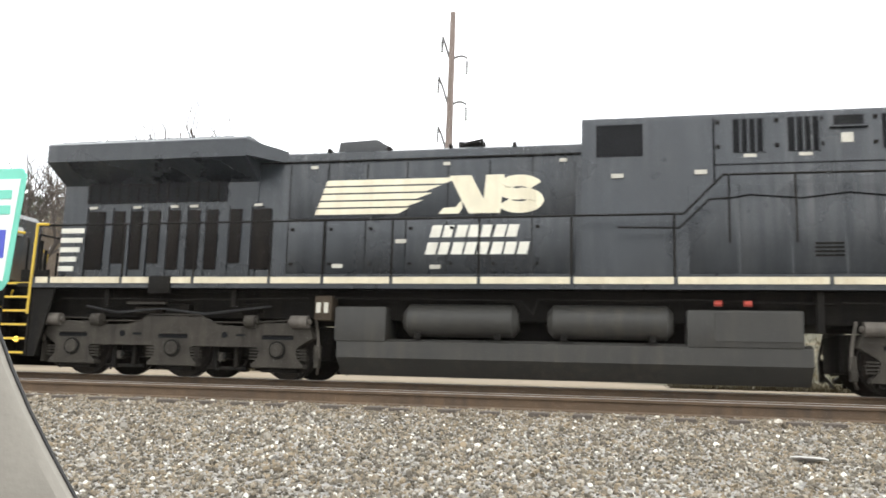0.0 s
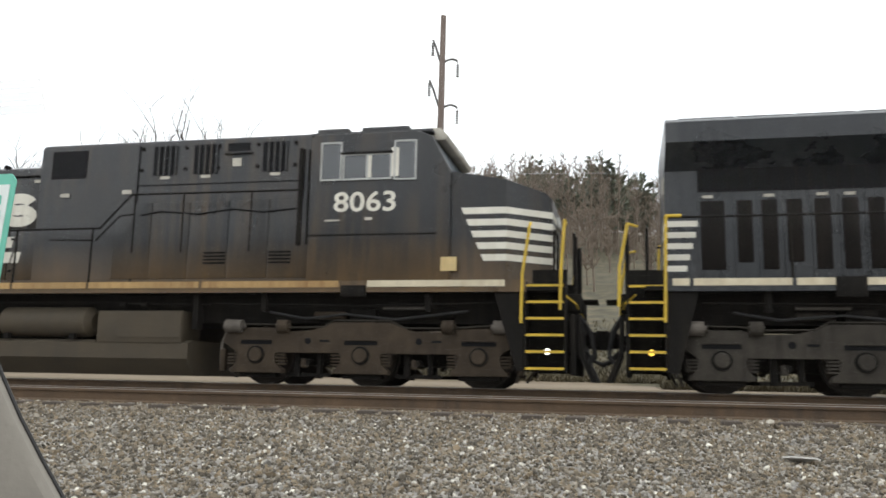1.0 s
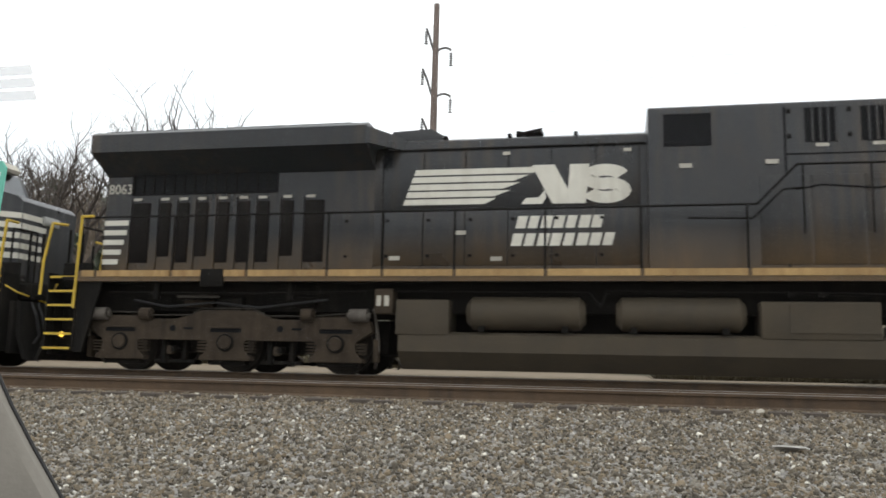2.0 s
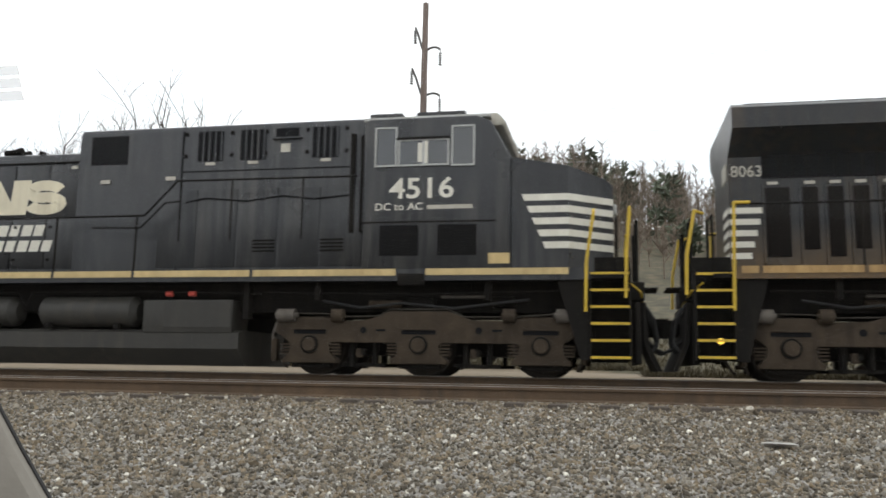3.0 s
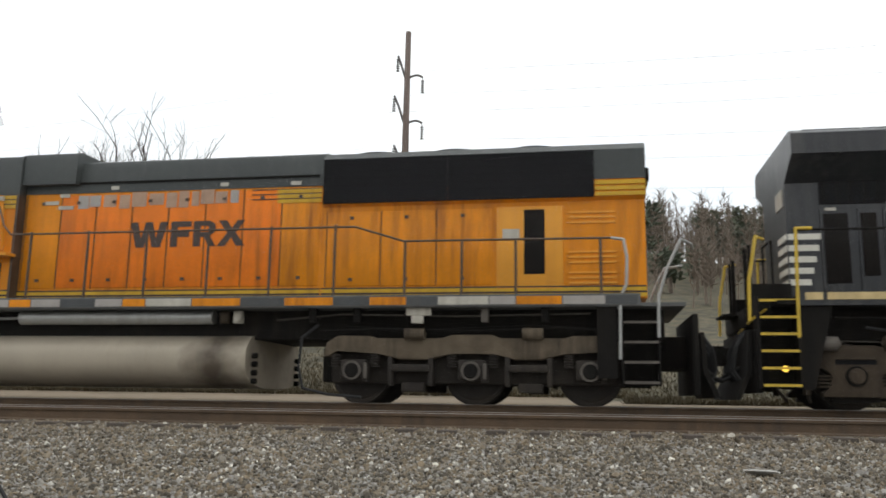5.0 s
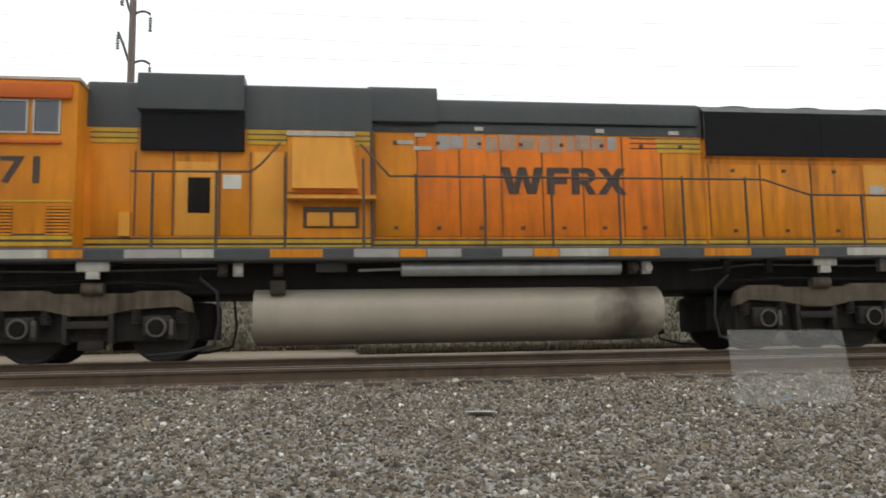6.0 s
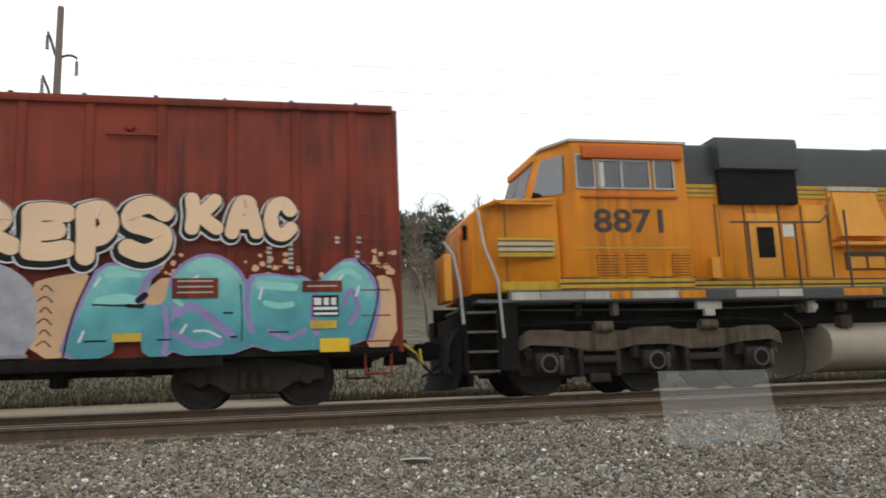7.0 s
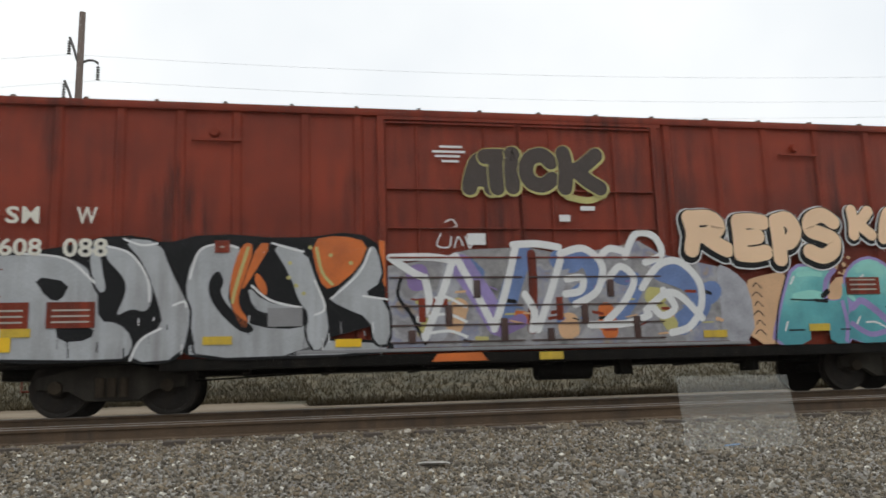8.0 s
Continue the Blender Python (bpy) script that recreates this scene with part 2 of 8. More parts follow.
def ground_height(x, y):
    z = PROFILE[-1][1]
    for (a, za), (b, zb) in zip(PROFILE, PROFILE[1:]):
        if a <= y <= b:
            z = za + (zb - za) * (y - a) / (b - a)
            break
    if y > 22:
        far = min((y - 22) / 60, 1)
        ridge = 0.86 + 0.16 * math.exp(-((x / max(y, 1) + 0.10) / 0.16) ** 2) - 0.12 * max(0, min(x / max(y, 1), 0.6))
        z = z * (1 + far * (ridge - 1)) + far * 1.5 * noise.noise(Vector((x * 0.03, y * 0.03, 0)))
    return z


def ground_material():
    """Grey crushed stone by the tracks, pale dirt behind them, then dry brown-green grass and leaf litter."""
    m = material("ground", (0.2, 0.2, 0.2), 0.95)
    n, l = m.node_tree.nodes, m.node_tree.links
    b = n["Principled BSDF"]
    geo = n.new("ShaderNodeNewGeometry")
    sep = n.new("ShaderNodeSeparateXYZ")
    l.new(geo.outputs["Position"], sep.inputs[0])
    cells = n.new("ShaderNodeTexVoronoi")
    cells.inputs["Scale"].default_value = 19
    l.new(geo.outputs["Position"], cells.inputs["Vector"])
    stone = n.new("ShaderNodeValToRGB")
    stone.color_ramp.elements[0].color, stone.color_ramp.elements[1].color = (0.10, 0.095, 0.088, 1), (0.34, 0.32, 0.29, 1)
    l.new(cells.outputs["Color"], stone.inputs["Fac"])
    wob = n.new("ShaderNodeTexNoise")
    wob.inputs["Scale"].default_value, wob.inputs["Detail"].default_value = 0.35, 6
    l.new(geo.outputs["Position"], wob.inputs["Vector"])
    y_wob = n.new("ShaderNodeMath")
    y_wob.operation = "MULTIPLY_ADD"
    y_wob.inputs[1].default_value = 3.0
    l.new(wob.outputs["Fac"], y_wob.inputs[0])
    l.new(sep.outputs["Y"], y_wob.inputs[2])
    grass = n.new("ShaderNodeTexNoise")
    grass.inputs["Scale"].default_value, grass.inputs["Detail"].default_value = 1.3, 8
    l.new(geo.outputs["Position"], grass.inputs["Vector"])
    grass_ramp = n.new("ShaderNodeValToRGB")
    e = grass_ramp.color_ramp.elements
    e[0].position, e[0].color = 0.32, (0.038, 0.034, 0.020, 1)
    e[1].position, e[1].color = 0.68, (0.13, 0.10, 0.058, 1)
    mid = e.new(0.5)
    mid.color = (0.075, 0.066, 0.036, 1)
    l.new(grass.outputs["Fac"], grass_ramp.inputs["Fac"])
    dirt_ramp = n.new("ShaderNodeValToRGB")
    dirt_ramp.color_ramp.elements[0].color, dirt_ramp.color_ramp.elements[1].color = (0.14, 0.110, 0.074, 1), (0.26, 0.205, 0.138, 1)
    l.new(grass.outputs["Fac"], dirt_ramp.inputs["Fac"])

    def border(at, soft, under, over, source=None):
        f = n.new("ShaderNodeMapRange")
        f.inputs["From Min"].default_value, f.inputs["From Max"].default_value = at - soft, at + soft
        l.new(source or y_wob.outputs[0], f.inputs["Value"])
        x = n.new("ShaderNodeMix")
        x.data_type = "RGBA"
        l.new(f.outputs["Result"], x.inputs["Factor"])
        l.new(under, x.inputs["A"])
        l.new(over, x.inputs["B"])
        return x.outputs["Result"]

    # the grass comes closer to the track towards +x
    reach = n.new("ShaderNodeMapRange")
    reach.inputs["From Min"].default_value, reach.inputs["From Max"].default_value = -1.0, 5.0
    reach.inputs["To Max"].default_value = 3.6
    l.new(sep.outputs["X"], reach.inputs["Value"])
    y_near = n.new("ShaderNodeMath")
    l.new(y_wob.outputs[0], y_near.inputs[0])
    l.new(reach.outputs["Result"], y_near.inputs[1])
    c = border(18.0, 0.5, stone.outputs["Color"], dirt_ramp.outputs["Color"])
    c = border(24.2, 0.7, c, grass_ramp.outputs["Color"], y_near.outputs[0])
    l.new(c, b.inputs["Base Color"])
    bump = n.new("ShaderNodeBump")
    bump.inputs["Strength"].default_value, bump.inputs["Distance"].default_value = 0.3, 0.03
    l.new(cells.outputs["Distance"], bump.inputs["Height"])
    l.new(bump.outputs["Normal"], b.inputs["Normal"])
    return m


def build_ground():
    ys = sorted({p[0] for p in PROFILE} | set(range(22, 140, 6)) | {-160, -75, -32, 0, 160, 240, 320})
    xs = sorted({-1500, -800, 800, 1500} | set(range(-420, 421, 30)) | set(range(-60, 61, 10)))
    verts = [(x, y, ground_height(x, y)) for y in ys for x in xs]
    w = len(xs)
    faces = [(j * w + i, j * w + i + 1, (j + 1) * w + i + 1, (j + 1) * w + i) for j in range(len(ys) - 1) for i in range(w - 1)]
    mesh = bpy.data.meshes.new("ground")
    mesh.from_pydata(verts, [], faces)
    mesh.materials.append(ground_material())
    tagged(new("ground", mesh), "grey crushed-stone trackside ground rising to a dry wooded hill", "ground", kind="structure")


build_ground()


# ---- rails ----
def rail_profile(top):
    s = [(-0.075, -0.17), (-0.075, -0.158), (-0.012, -0.14), (-0.010, -0.045), (-0.036, -0.035), (-0.037, -0.006), (-0.028, 0.0)]
    s = s + [(-y, z) for y, z in reversed(s)]
    return [(y, z + top) for y, z in s]


def build_track(y_mid, top, label):
    track = tagged(new("track"), label, "railway track", kind="structure")
    for side in (-1, 1):
        bm = bmesh.new()
        long_prism(bm, [(y_mid + side * GAUGE + y, z) for y, z in rail_profile(top)], -220, 220)
        rail = part("rail", bm, RAIL, track, "brown rusted steel rail")
        part("railhead", one_box(-220, 220, y_mid + side * GAUGE - 0.030, y_mid + side * GAUGE + 0.030, top - 0.004, top + 0.003), RAILHEAD, rail,
             "worn shiny running surface")
    tie = None
    for i in range(-75, 76):
        if tie is None:
            tie = part("tie", one_box(-0.11, 0.11, y_mid - 1.3, y_mid + 1.3, top - 0.36, top - 0.172, bevel=0.012), TIE, track)
            tie.matrix_basis = Matrix.Translation((i * 0.53, 0, 0))
        else:
            share(tie, pose(i * 0.53 + random.uniform(-0.03, 0.03), 0, random.uniform(-0.008, 0), 0, 0, random.uniform(-0.8, 0.8)), track)


build_track(TRACK_Y, 0.0, "main track with rusty rails on wooden ties")
build_track(TRACK_Y - 4.27 + 0.03, -0.085, "empty second track with rusty rails on wooden ties")


# ---- crushed stone ----
def stone_material():
    m = material("crushed_stone", (0.2, 0.2, 0.2), 0.9, grain=90, bump=0.3)
    n, l = m.node_tree.nodes, m.node_tree.links
    geo = n.new("ShaderNodeNewGeometry")
    ramp = n.new("ShaderNodeValToRGB")
    e = ramp.color_ramp.elements
    e[0].color, e[1].color = (0.058, 0.049, 0.036, 1), (0.72, 0.69, 0.60, 1)
    for p, c in ((0.35, (0.138, 0.118, 0.090, 1)), (0.6, (0.215, 0.165, 0.105, 1)), (0.82, (0.250, 0.228, 0.188, 1)), (0.95, (0.30, 0.285, 0.26, 1))):
        e.new(p).color = c
    tone = next(x for x in n if x.type == "VECT_MATH")
    l.new(geo.outputs["Random Per Island"], ramp.inputs["Fac"])
    # rust dust lies thicker on the stones next to the rail
    sep, near, mix = n.new("ShaderNodeSeparateXYZ"), n.new("ShaderNodeMapRange"), n.new("ShaderNodeMix")
    l.new(geo.outputs["Position"], sep.inputs[0])
    near.inputs["From Min"].default_value, near.inputs["From Max"].default_value, near.inputs["To Max"].default_value = 8.9, 10.3, 0.6
    l.new(sep.outputs["Y"], near.inputs["Value"])
    mix.data_type = "RGBA"
    mix.inputs["B"].default_value = (0.135, 0.098, 0.058, 1)
    l.new(near.outputs["Result"], mix.inputs["Factor"])
    l.new(ramp.outputs["Color"], mix.inputs["A"])
    l.new(mix.outputs["Result"], tone.inputs[0])
    return m


def build_stones(name, x0, x1, y0, y1, count, size, label, lift=0.0):
    rng = np.random.default_rng(7)
    phi = (1 + 5 ** 0.5) / 2
    base = np.array([(-1, phi, 0), (1, phi, 0), (-1, -phi, 0), (1, -phi, 0), (0, -1, phi), (0, 1, phi), (0, -1, -phi), (0, 1, -phi),
                     (phi, 0, -1), (phi, 0, 1), (-phi, 0, -1), (-phi, 0, 1)]) / 1.9
    tri = np.array([0, 11, 5, 0, 5, 1, 0, 1, 7, 0, 7, 10, 0, 10, 11, 1, 5, 9, 5, 11, 4, 11, 10, 2, 10, 7, 6, 7, 1, 8,
                    3, 9, 4, 3, 4, 2, 3, 2, 6, 3, 6, 8, 3, 8, 9, 4, 9, 5, 2, 4, 11, 6, 2, 10, 8, 6, 7, 9, 8, 1]).reshape(-1, 3)
    px, py = rng.uniform(x0, x1, count), rng.uniform(y0, y1, count)
    pz = np.array([ground_height(float(a), float(b)) for a, b in zip(px, py)])
    r = size * np.exp(rng.normal(0, 0.28, count)) / 2
    v = np.repeat(base[None], count, 0) * rng.uniform(0.55, 1.4, (count, 12, 1)) * rng.uniform(0.5, 1.3, (count, 1, 3))
    q = rng.normal(size=(count, 4))
    q /= np.linalg.norm(q, axis=1)[:, None]
    w, x, y, z = q.T
    rot = np.stack([1 - 2 * (y * y + z * z), 2 * (x * y - z * w), 2 * (x * z + y * w), 2 * (x * y + z * w), 1 - 2 * (x * x + z * z),
                    2 * (y * z - x * w), 2 * (x * z - y * w), 2 * (y * z + x * w), 1 - 2 * (x * x + y * y)], 1).reshape(-1, 3, 3)
    v = np.einsum("nij,nkj->nki", rot, v) * r[:, None, None]
    v += np.stack([px, py, pz + r * rng.uniform(-0.1, 0.5, count) + lift], 1)[:, None]
    f = (tri[None] + 12 * np.arange(count)[:, None, None]).reshape(-1, 3)
    mesh = bpy.data.meshes.new(name)
    mesh.from_pydata(v.reshape(-1, 3).tolist(), [], f.tolist())
    mesh.materials.append(STONE)
    tagged(new(name, mesh), label, "gravel", kind="stuff")


STONE = stone_material()
build_stones("ballast_stones", -9.2, 8.8, 4.5, 10.05, 104000, 0.033, "loose grey and brown crushed-stone ballast")
build_stones("track_stones", -13.0, 12.0, 10.3, 13.0, 9000, 0.045, "crushed stone between the rails of the empty track")


def litter(name, x, y, outline, mat, label):
    bm = bmesh.new()
    for px, py in outline:
        bm.verts.new((px, py, 0.012 * math.sin(px * 40)))
    bm.faces.new(bm.verts)
    r = bmesh.ops.extrude_face_region(bm, geom=list(bm.faces))
    for v in [g for g in r["geom"] if isinstance(g, bmesh.types.BMVert)]:
        v.co.z += 0.012
    ob = tagged(part(name, bm, mat), label, "litter")
    ob.matrix_basis = pose(x, y, ground_height(x, y) + 0.045, -16, 4, 0)


litter("paper_scrap", 1.43, 7.75, [(-0.14, 0.06), (-0.08, -0.02), (0.10, -0.09), (0.15, -0.03), (0.04, 0.05), (-0.05, 0.10)],
       material("scrap_paper", (0.62, 0.6, 0.57), 0.8, vary=0.15), "crumpled off-white scrap lying on the stones")
litter("wrapper", 4.55, 7.92, [(-0.07, 0.03), (-0.02, -0.03), (0.07, -0.02), (0.05, 0.04)],
       material("blue_wrapper", (0.13, 0.27, 0.5), 0.5, vary=0.2), "small blue plastic wrapper lying on the stones")


# ---- utility pole ----
def build_pole():
    px, py = 29.3 * math.tan(radians(-13.0)), 29.3
    base = ground_height(px, py)
    pole = thing("utility_pole", "tall weathered wooden utility pole with staggered davit arms", "utility pole", m=pose(px, py, base, 0, 0.35, 0))
    top = 13.95 - base
    bm = bmesh.new()
    cyl(bm, (0, 0, -0.5), (0, 0, top), 0.17, 0.105, seg=14)
    part("pole_shaft", bm, WOOD, pole)
    ends = []
    for side, z_root, dx, dz, curve in ((-1, 12.15, 0.28, 0.85, 0), (-1, 10.35, 0.38, 1.05, 0), (-1, 8.55, 0.34, 0.9, 0), (1, 12.1, 0.50, -0.12, 1), (1, 10.3, 0.52, -0.14, 1), (1, 8.4, 0.52, -0.14, 1)):
        z_root -= base
        bm = bmesh.new()
        if curve:
            pts = [Vector((side * (0.1 + dx * k / 5), 0, z_root + 0.13 * math.sin(k / 5 * 2.2) + dz * (k / 5) ** 2)) for k in range(6)]
        else:
            pts = [Vector((side * 0.1, 0, z_root)), Vector((side * (0.1 + dx * 0.55), 0, z_root + dz * 0.62)), Vector((side * (0.1 + dx), 0, z_root + dz))]
        tube(bm, pts, 0.045, 8)
        arm = part("davit_arm", bm, INSULATOR, pole, "dark curved arm")
        tip = pts[-1]
        bm = bmesh.new()
        cyl(bm, tip, tip - Vector((0, 0, 0.62)), 0.012, seg=6)
        for k in range(6):
            z = tip.z - 0.12 - k * 0.09
            cyl(bm, (tip.x, 0, z), (tip.x, 0, z - 0.035), 0.035, 0.078, seg=10)
        part("insulator", bm, INSULATOR, arm, "string of dark disc insulators")
        ends.append(Vector((tip.x, 0, tip.z - 0.64)))
    m = pole.matrix_basis
    for e in ends:
        p = m @ e
        bm = bmesh.new()
        for way, span, rise in ((-1, 42, 2.0), (1, 48, 0.5)):
            pts = []
            for k in range(13):
                u = k / 12
                pts.append(p + Vector((way * span * u, 10 * u * way * -0.5, -3.2 * u * (1 - u) + rise * u * 0.0)))
            tube(bm, pts, 0.0045, 4)
        tagged(part("power_line", bm, WIRE), "thin sagging grey power line strung from the pole", "cable", "power lines")


build_pole()


# ---- trees ----
def branch(bm, start, way, length, r, depth, rng, twigs):
    end = start + way * length
    mid = (start + end) / 2 + Vector((rng.uniform(-1, 1), rng.uniform(-1, 1), rng.uniform(-0.4, 1))) * length * 0.06
    cyl(bm, start, mid, r, r * 0.82, seg=5 if depth > 1 else 3, caps=False)
    cyl(bm, mid, end, r * 0.82, r * 0.62, seg=5 if depth > 1 else 3, caps=False)
    if depth == 0:
        return
    for k in range(twigs + (depth > 2)):
        u = rng.uniform(0.45, 1.0) if k else 1.0
        p = start.lerp(end, u)
        turn = Vector((rng.uniform(-1, 1), rng.uniform(-1, 1), rng.uniform(-0.15, 0.75)))
        w = (way * 0.75 + turn * 0.75).normalized()
        branch(bm, p, w, length * rng.uniform(0.55, 0.8), r * 0.62 * (1 if k == 0 else 0.8), depth - 1, rng, twigs)


def bare_tree(x, y, height, seed, label):
    rng = random.Random(seed)
    tree = thing("bare_tree", label, "tree", "bare trees behind the track", m=pose(x, y, ground_height(x, y) - 0.1))
    bm = bmesh.new()
    cyl(bm, (0, 0, 0), (0.05, 0, height * 0.3), height * 0.017, height * 0.012, seg=9)
    part("trunk", bm, BARK, tree)
    bm = bmesh.new()
    for k in range(6):
        a = k * 1.05 + rng.uniform(0, 0.6)
        w = Vector((math.cos(a) * 0.55, math.sin(a) * 0.55, rng.uniform(0.7, 1.2))).normalized()
        branch(bm, Vector((0.05, 0, height * rng.uniform(0.2, 0.31))), w, height * rng.uniform(0.24, 0.31), height * 0.0098, 4, rng, 3)
    part("crown", bm, BARK, tree, "leafless branching crown")


for az, el, dist, seed, label in ((-31.2, 17.7, 33, 14, "tall leafless tree with spreading grey branches"),
                                  (-35.8, 15.6, 36, 5, "slender leafless tree with thin branches"),
                                  (-28.0, 16.0, 35, 8, "leafless tree with upright grey branches"),
                                  (-39.5, 14.8, 38, 11, "slender leafless tree with thin branches")):
    tx_, ty_ = dist * math.sin(radians(az)), dist * math.cos(radians(az))
    bare_tree(tx_, ty_, dist * math.tan(radians(el)) + 0.1 - ground_height(tx_, ty_), seed, label)


def far_woods():
    """Pines and leafless trees over the hill."""
    rng = random.Random(21)
    pv, pf = [], []
    bv, bf = [], []

    def spike(vs, fs, a, b, r):
        d = (b - a).normalized()
        s = d.orthogonal().normalized() * r
        t = d.cross(s)
        i = len(vs)
        vs.extend([a + s, a - s * 0.5 + t * 0.86, a - s * 0.5 - t * 0.86, b])
        fs.extend([(i, i + 1, i + 3), (i + 1, i + 2, i + 3), (i + 2, i, i + 3)])

    for k in range(2100):
        az = rng.uniform(-47, 44)
        dist = rng.uniform(75, 165) if k % 9 else rng.uniform(48, 75)
        x, y = dist * math.sin(radians(az)), dist * math.cos(radians(az))
        z = ground_height(x, y)
        pine = rng.random() < (0.7 if -16 < az < 1 and dist > 120 else 0.42 if az > 8 and dist > 100 else 0.1)
        h = rng.uniform(8.5, 13) * (0.45 if dist < 75 else 1) * (0.86 if -13 < az < 1 else 0.72 if az > 1 else 0.8)
        foot = Vector((x, y, z))
        if pine:
            spike(bv, bf, foot, foot + Vector((0, 0, h)), 0.2)
            lobes = [(rng.uniform(0, 6.283), rng.uniform(0.35, 0.85), rng.uniform(0.10, 0.17)) for _ in range(9)] + [(0.0, 0.86, 0.10)]
            for a, u, spread in lobes:
                off = h * 0.15 * (1.2 - u)
                heart = foot + Vector((math.cos(a) * off, math.sin(a) * off, h * u))
                for q in range(13):
                    out = Vector((rng.gauss(0, 1), rng.gauss(0, 1), rng.gauss(0, 0.6))).normalized()
                    p = heart + out * h * spread * rng.uniform(0.2, 0.9)
                    tip = Vector((out.x, out.y, out.z * 0.6 + 0.25)).normalized()
                    spike(pv, pf, p, p + tip * rng.uniform(0.35, 0.8), rng.uniform(0.16, 0.30))
        else:
            lean = Vector((rng.uniform(-0.08, 0.08), rng.uniform(-0.08, 0.08), 1))
            spike(bv, bf, foot, foot + lean * h, h * 0.012 + 0.03)
            for q in range(26):
                u = rng.uniform(0.25, 0.95)
                a = rng.uniform(0, 6.283)
                p = foot + lean * h * u
                out = Vector((math.cos(a) * 0.7, math.sin(a) * 0.7, rng.uniform(0.4, 1.1)))
                e = p + out * h * rng.uniform(0.10, 0.24) * (1.15 - u)
                spike(bv, bf, p, e, 0.06)
                for _ in range(2):
                    w = Vector((rng.uniform(-1, 1), rng.uniform(-1, 1), rng.uniform(0, 1)))
                    spike(bv, bf, p.lerp(e, rng.uniform(0.4, 1)), e + w * 0.9, 0.035)
    for name, vs, fs, mat, label in (("pine_woods", pv, pf, PINE, "dark green pine crowns on the far hillside"),
                                     ("bare_woods", bv, bf, WOODS_BARK, "grey-brown leafless woods on the far hillside")):
        mesh = bpy.data.meshes.new(name)
        mesh.from_pydata([tuple(v) for v in vs], [], fs)
        mesh.materials.append(mat)
        tagged(new(name, mesh), label, "woods", kind="stuff")


far_woods()


def dry_grass():
    """Tufts of dead grass and weeds on the bank behind the track."""
    rng = np.random.default_rng(5)
    vs, fs = [], []
    for k in range(46000):
        x = rng.uniform(-1.0, 1.0) * 26
        near = 22.4 if x < 1 else 19.4
        y = near + 16 * rng.random() ** 2.2
        x *= y / 26
        z = ground_height(x, y)
        h, w = rng.uniform(0.04, 0.20) * (1.7 if rng.random() < 0.05 else 1), rng.uniform(0.010, 0.028)
        lx, ly = rng.normal(0, 0.09, 2)
        a = rng.uniform(0, 3.14)
        i = len(vs)
        vs += [(x - w * math.cos(a), y - w * math.sin(a), z - 0.03), (x + w * math.cos(a), y + w * math.sin(a), z - 0.03), (x + lx, y + ly, z + h),
               (x - w * math.sin(a), y + w * math.cos(a), z - 0.03), (x + w * math.sin(a), y - w * math.cos(a), z - 0.03), (x - ly, y + lx, z + h * 0.8)]
        fs += [(i, i + 1, i + 2), (i + 3, i + 4, i + 5)]
    mesh = bpy.data.meshes.new("dry_grass")
    mesh.from_pydata(vs, [], fs)
    mesh.materials.append(material("dead_grass", (0.080, 0.065, 0.034), 0.9, vary=0.5, scale=0.6, grain=4, bump=0))
    tagged(new("dry_grass", mesh), "dead brown grass tufts on the bank", "grass", kind="stuff")


dry_grass()


def guardrail():
    """A pale guardrail along a road on the far hillside."""
    rail = thing("guardrail", "pale galvanised guardrail along the far hillside road", "guardrail")
    pts = [(x, 108.0) for x in range(-14, 33, 4)]
    for (xa, ya), (xb, yb) in zip(pts, pts[1:]):
        za, zb = ground_height(xa, ya) + 1.5, ground_height(xb, yb) + 1.5
        bm = bmesh.new()
        tube(bm, [Vector((xa, ya, za)), Vector((xb, yb, zb))], 0.16, 6)
        part("beam", bm, WHITE_DIRTY, rail)
        part("post", one_box(xa - 0.08, xa + 0.08, ya + 0.1, ya + 0.25, za - 1.9, za + 0.1), WOOD, rail)


guardrail()

# ---- the train: shared pieces ----
SPEED, SLOWING = 11.861, -0.0221


def wheelset(parent, x, radius, axle_half=1.05):
    bm = bmesh.new()
    for s in (-1, 1):
        y = s * GAUGE
        cyl(bm, (0, y - 0.065, 0), (0, y + 0.065, 0), radius, seg=28)
        cyl(bm, (0, y - s * 0.065, 0), (0, y - s * 0.095, 0), radius + 0.028, seg=28)
        cyl(bm, (0, y + s * 0.065, 0), (0, y + s * 0.085, 0), radius - 0.07, radius - 0.11, seg=24)
        cyl(bm, (0, y + s * 0.08, 0), (0, y + s * 0.17, 0), 0.17, 0.12, seg=14)
    cyl(bm, (0, -axle_half, 0), (0, axle_half, 0), 0.085, seg=10)
    w = part("wheelset", bm, WHEEL, parent, "dark steel wheelset with worn treads")
    w.matrix_basis = pose(x, 0, radius)
    WHEELS.append((w, x, radius))
    return w


WHEELS, MOVERS = [], []


def coupler(parent, x, way, z=0.88):
    bm = bmesh.new()
    box(bm, min(x, x - way * 0.75), max(x, x - way * 0.75), -0.09, 0.09, z - 0.09, z + 0.09, 0.02)
    box(bm, min(x - way * 0.26, x + way * 0.02), max(x - way * 0.26, x + way * 0.02), -0.17, 0.02, z - 0.15, z + 0.15, 0.04)
    cyl(bm, (x - way * 0.02, -0.10, z - 0.17), (x - way * 0.02, -0.10, z + 0.17), 0.075, seg=10)
    return part("coupler", bm, UNDER, parent, "heavy cast coupler")


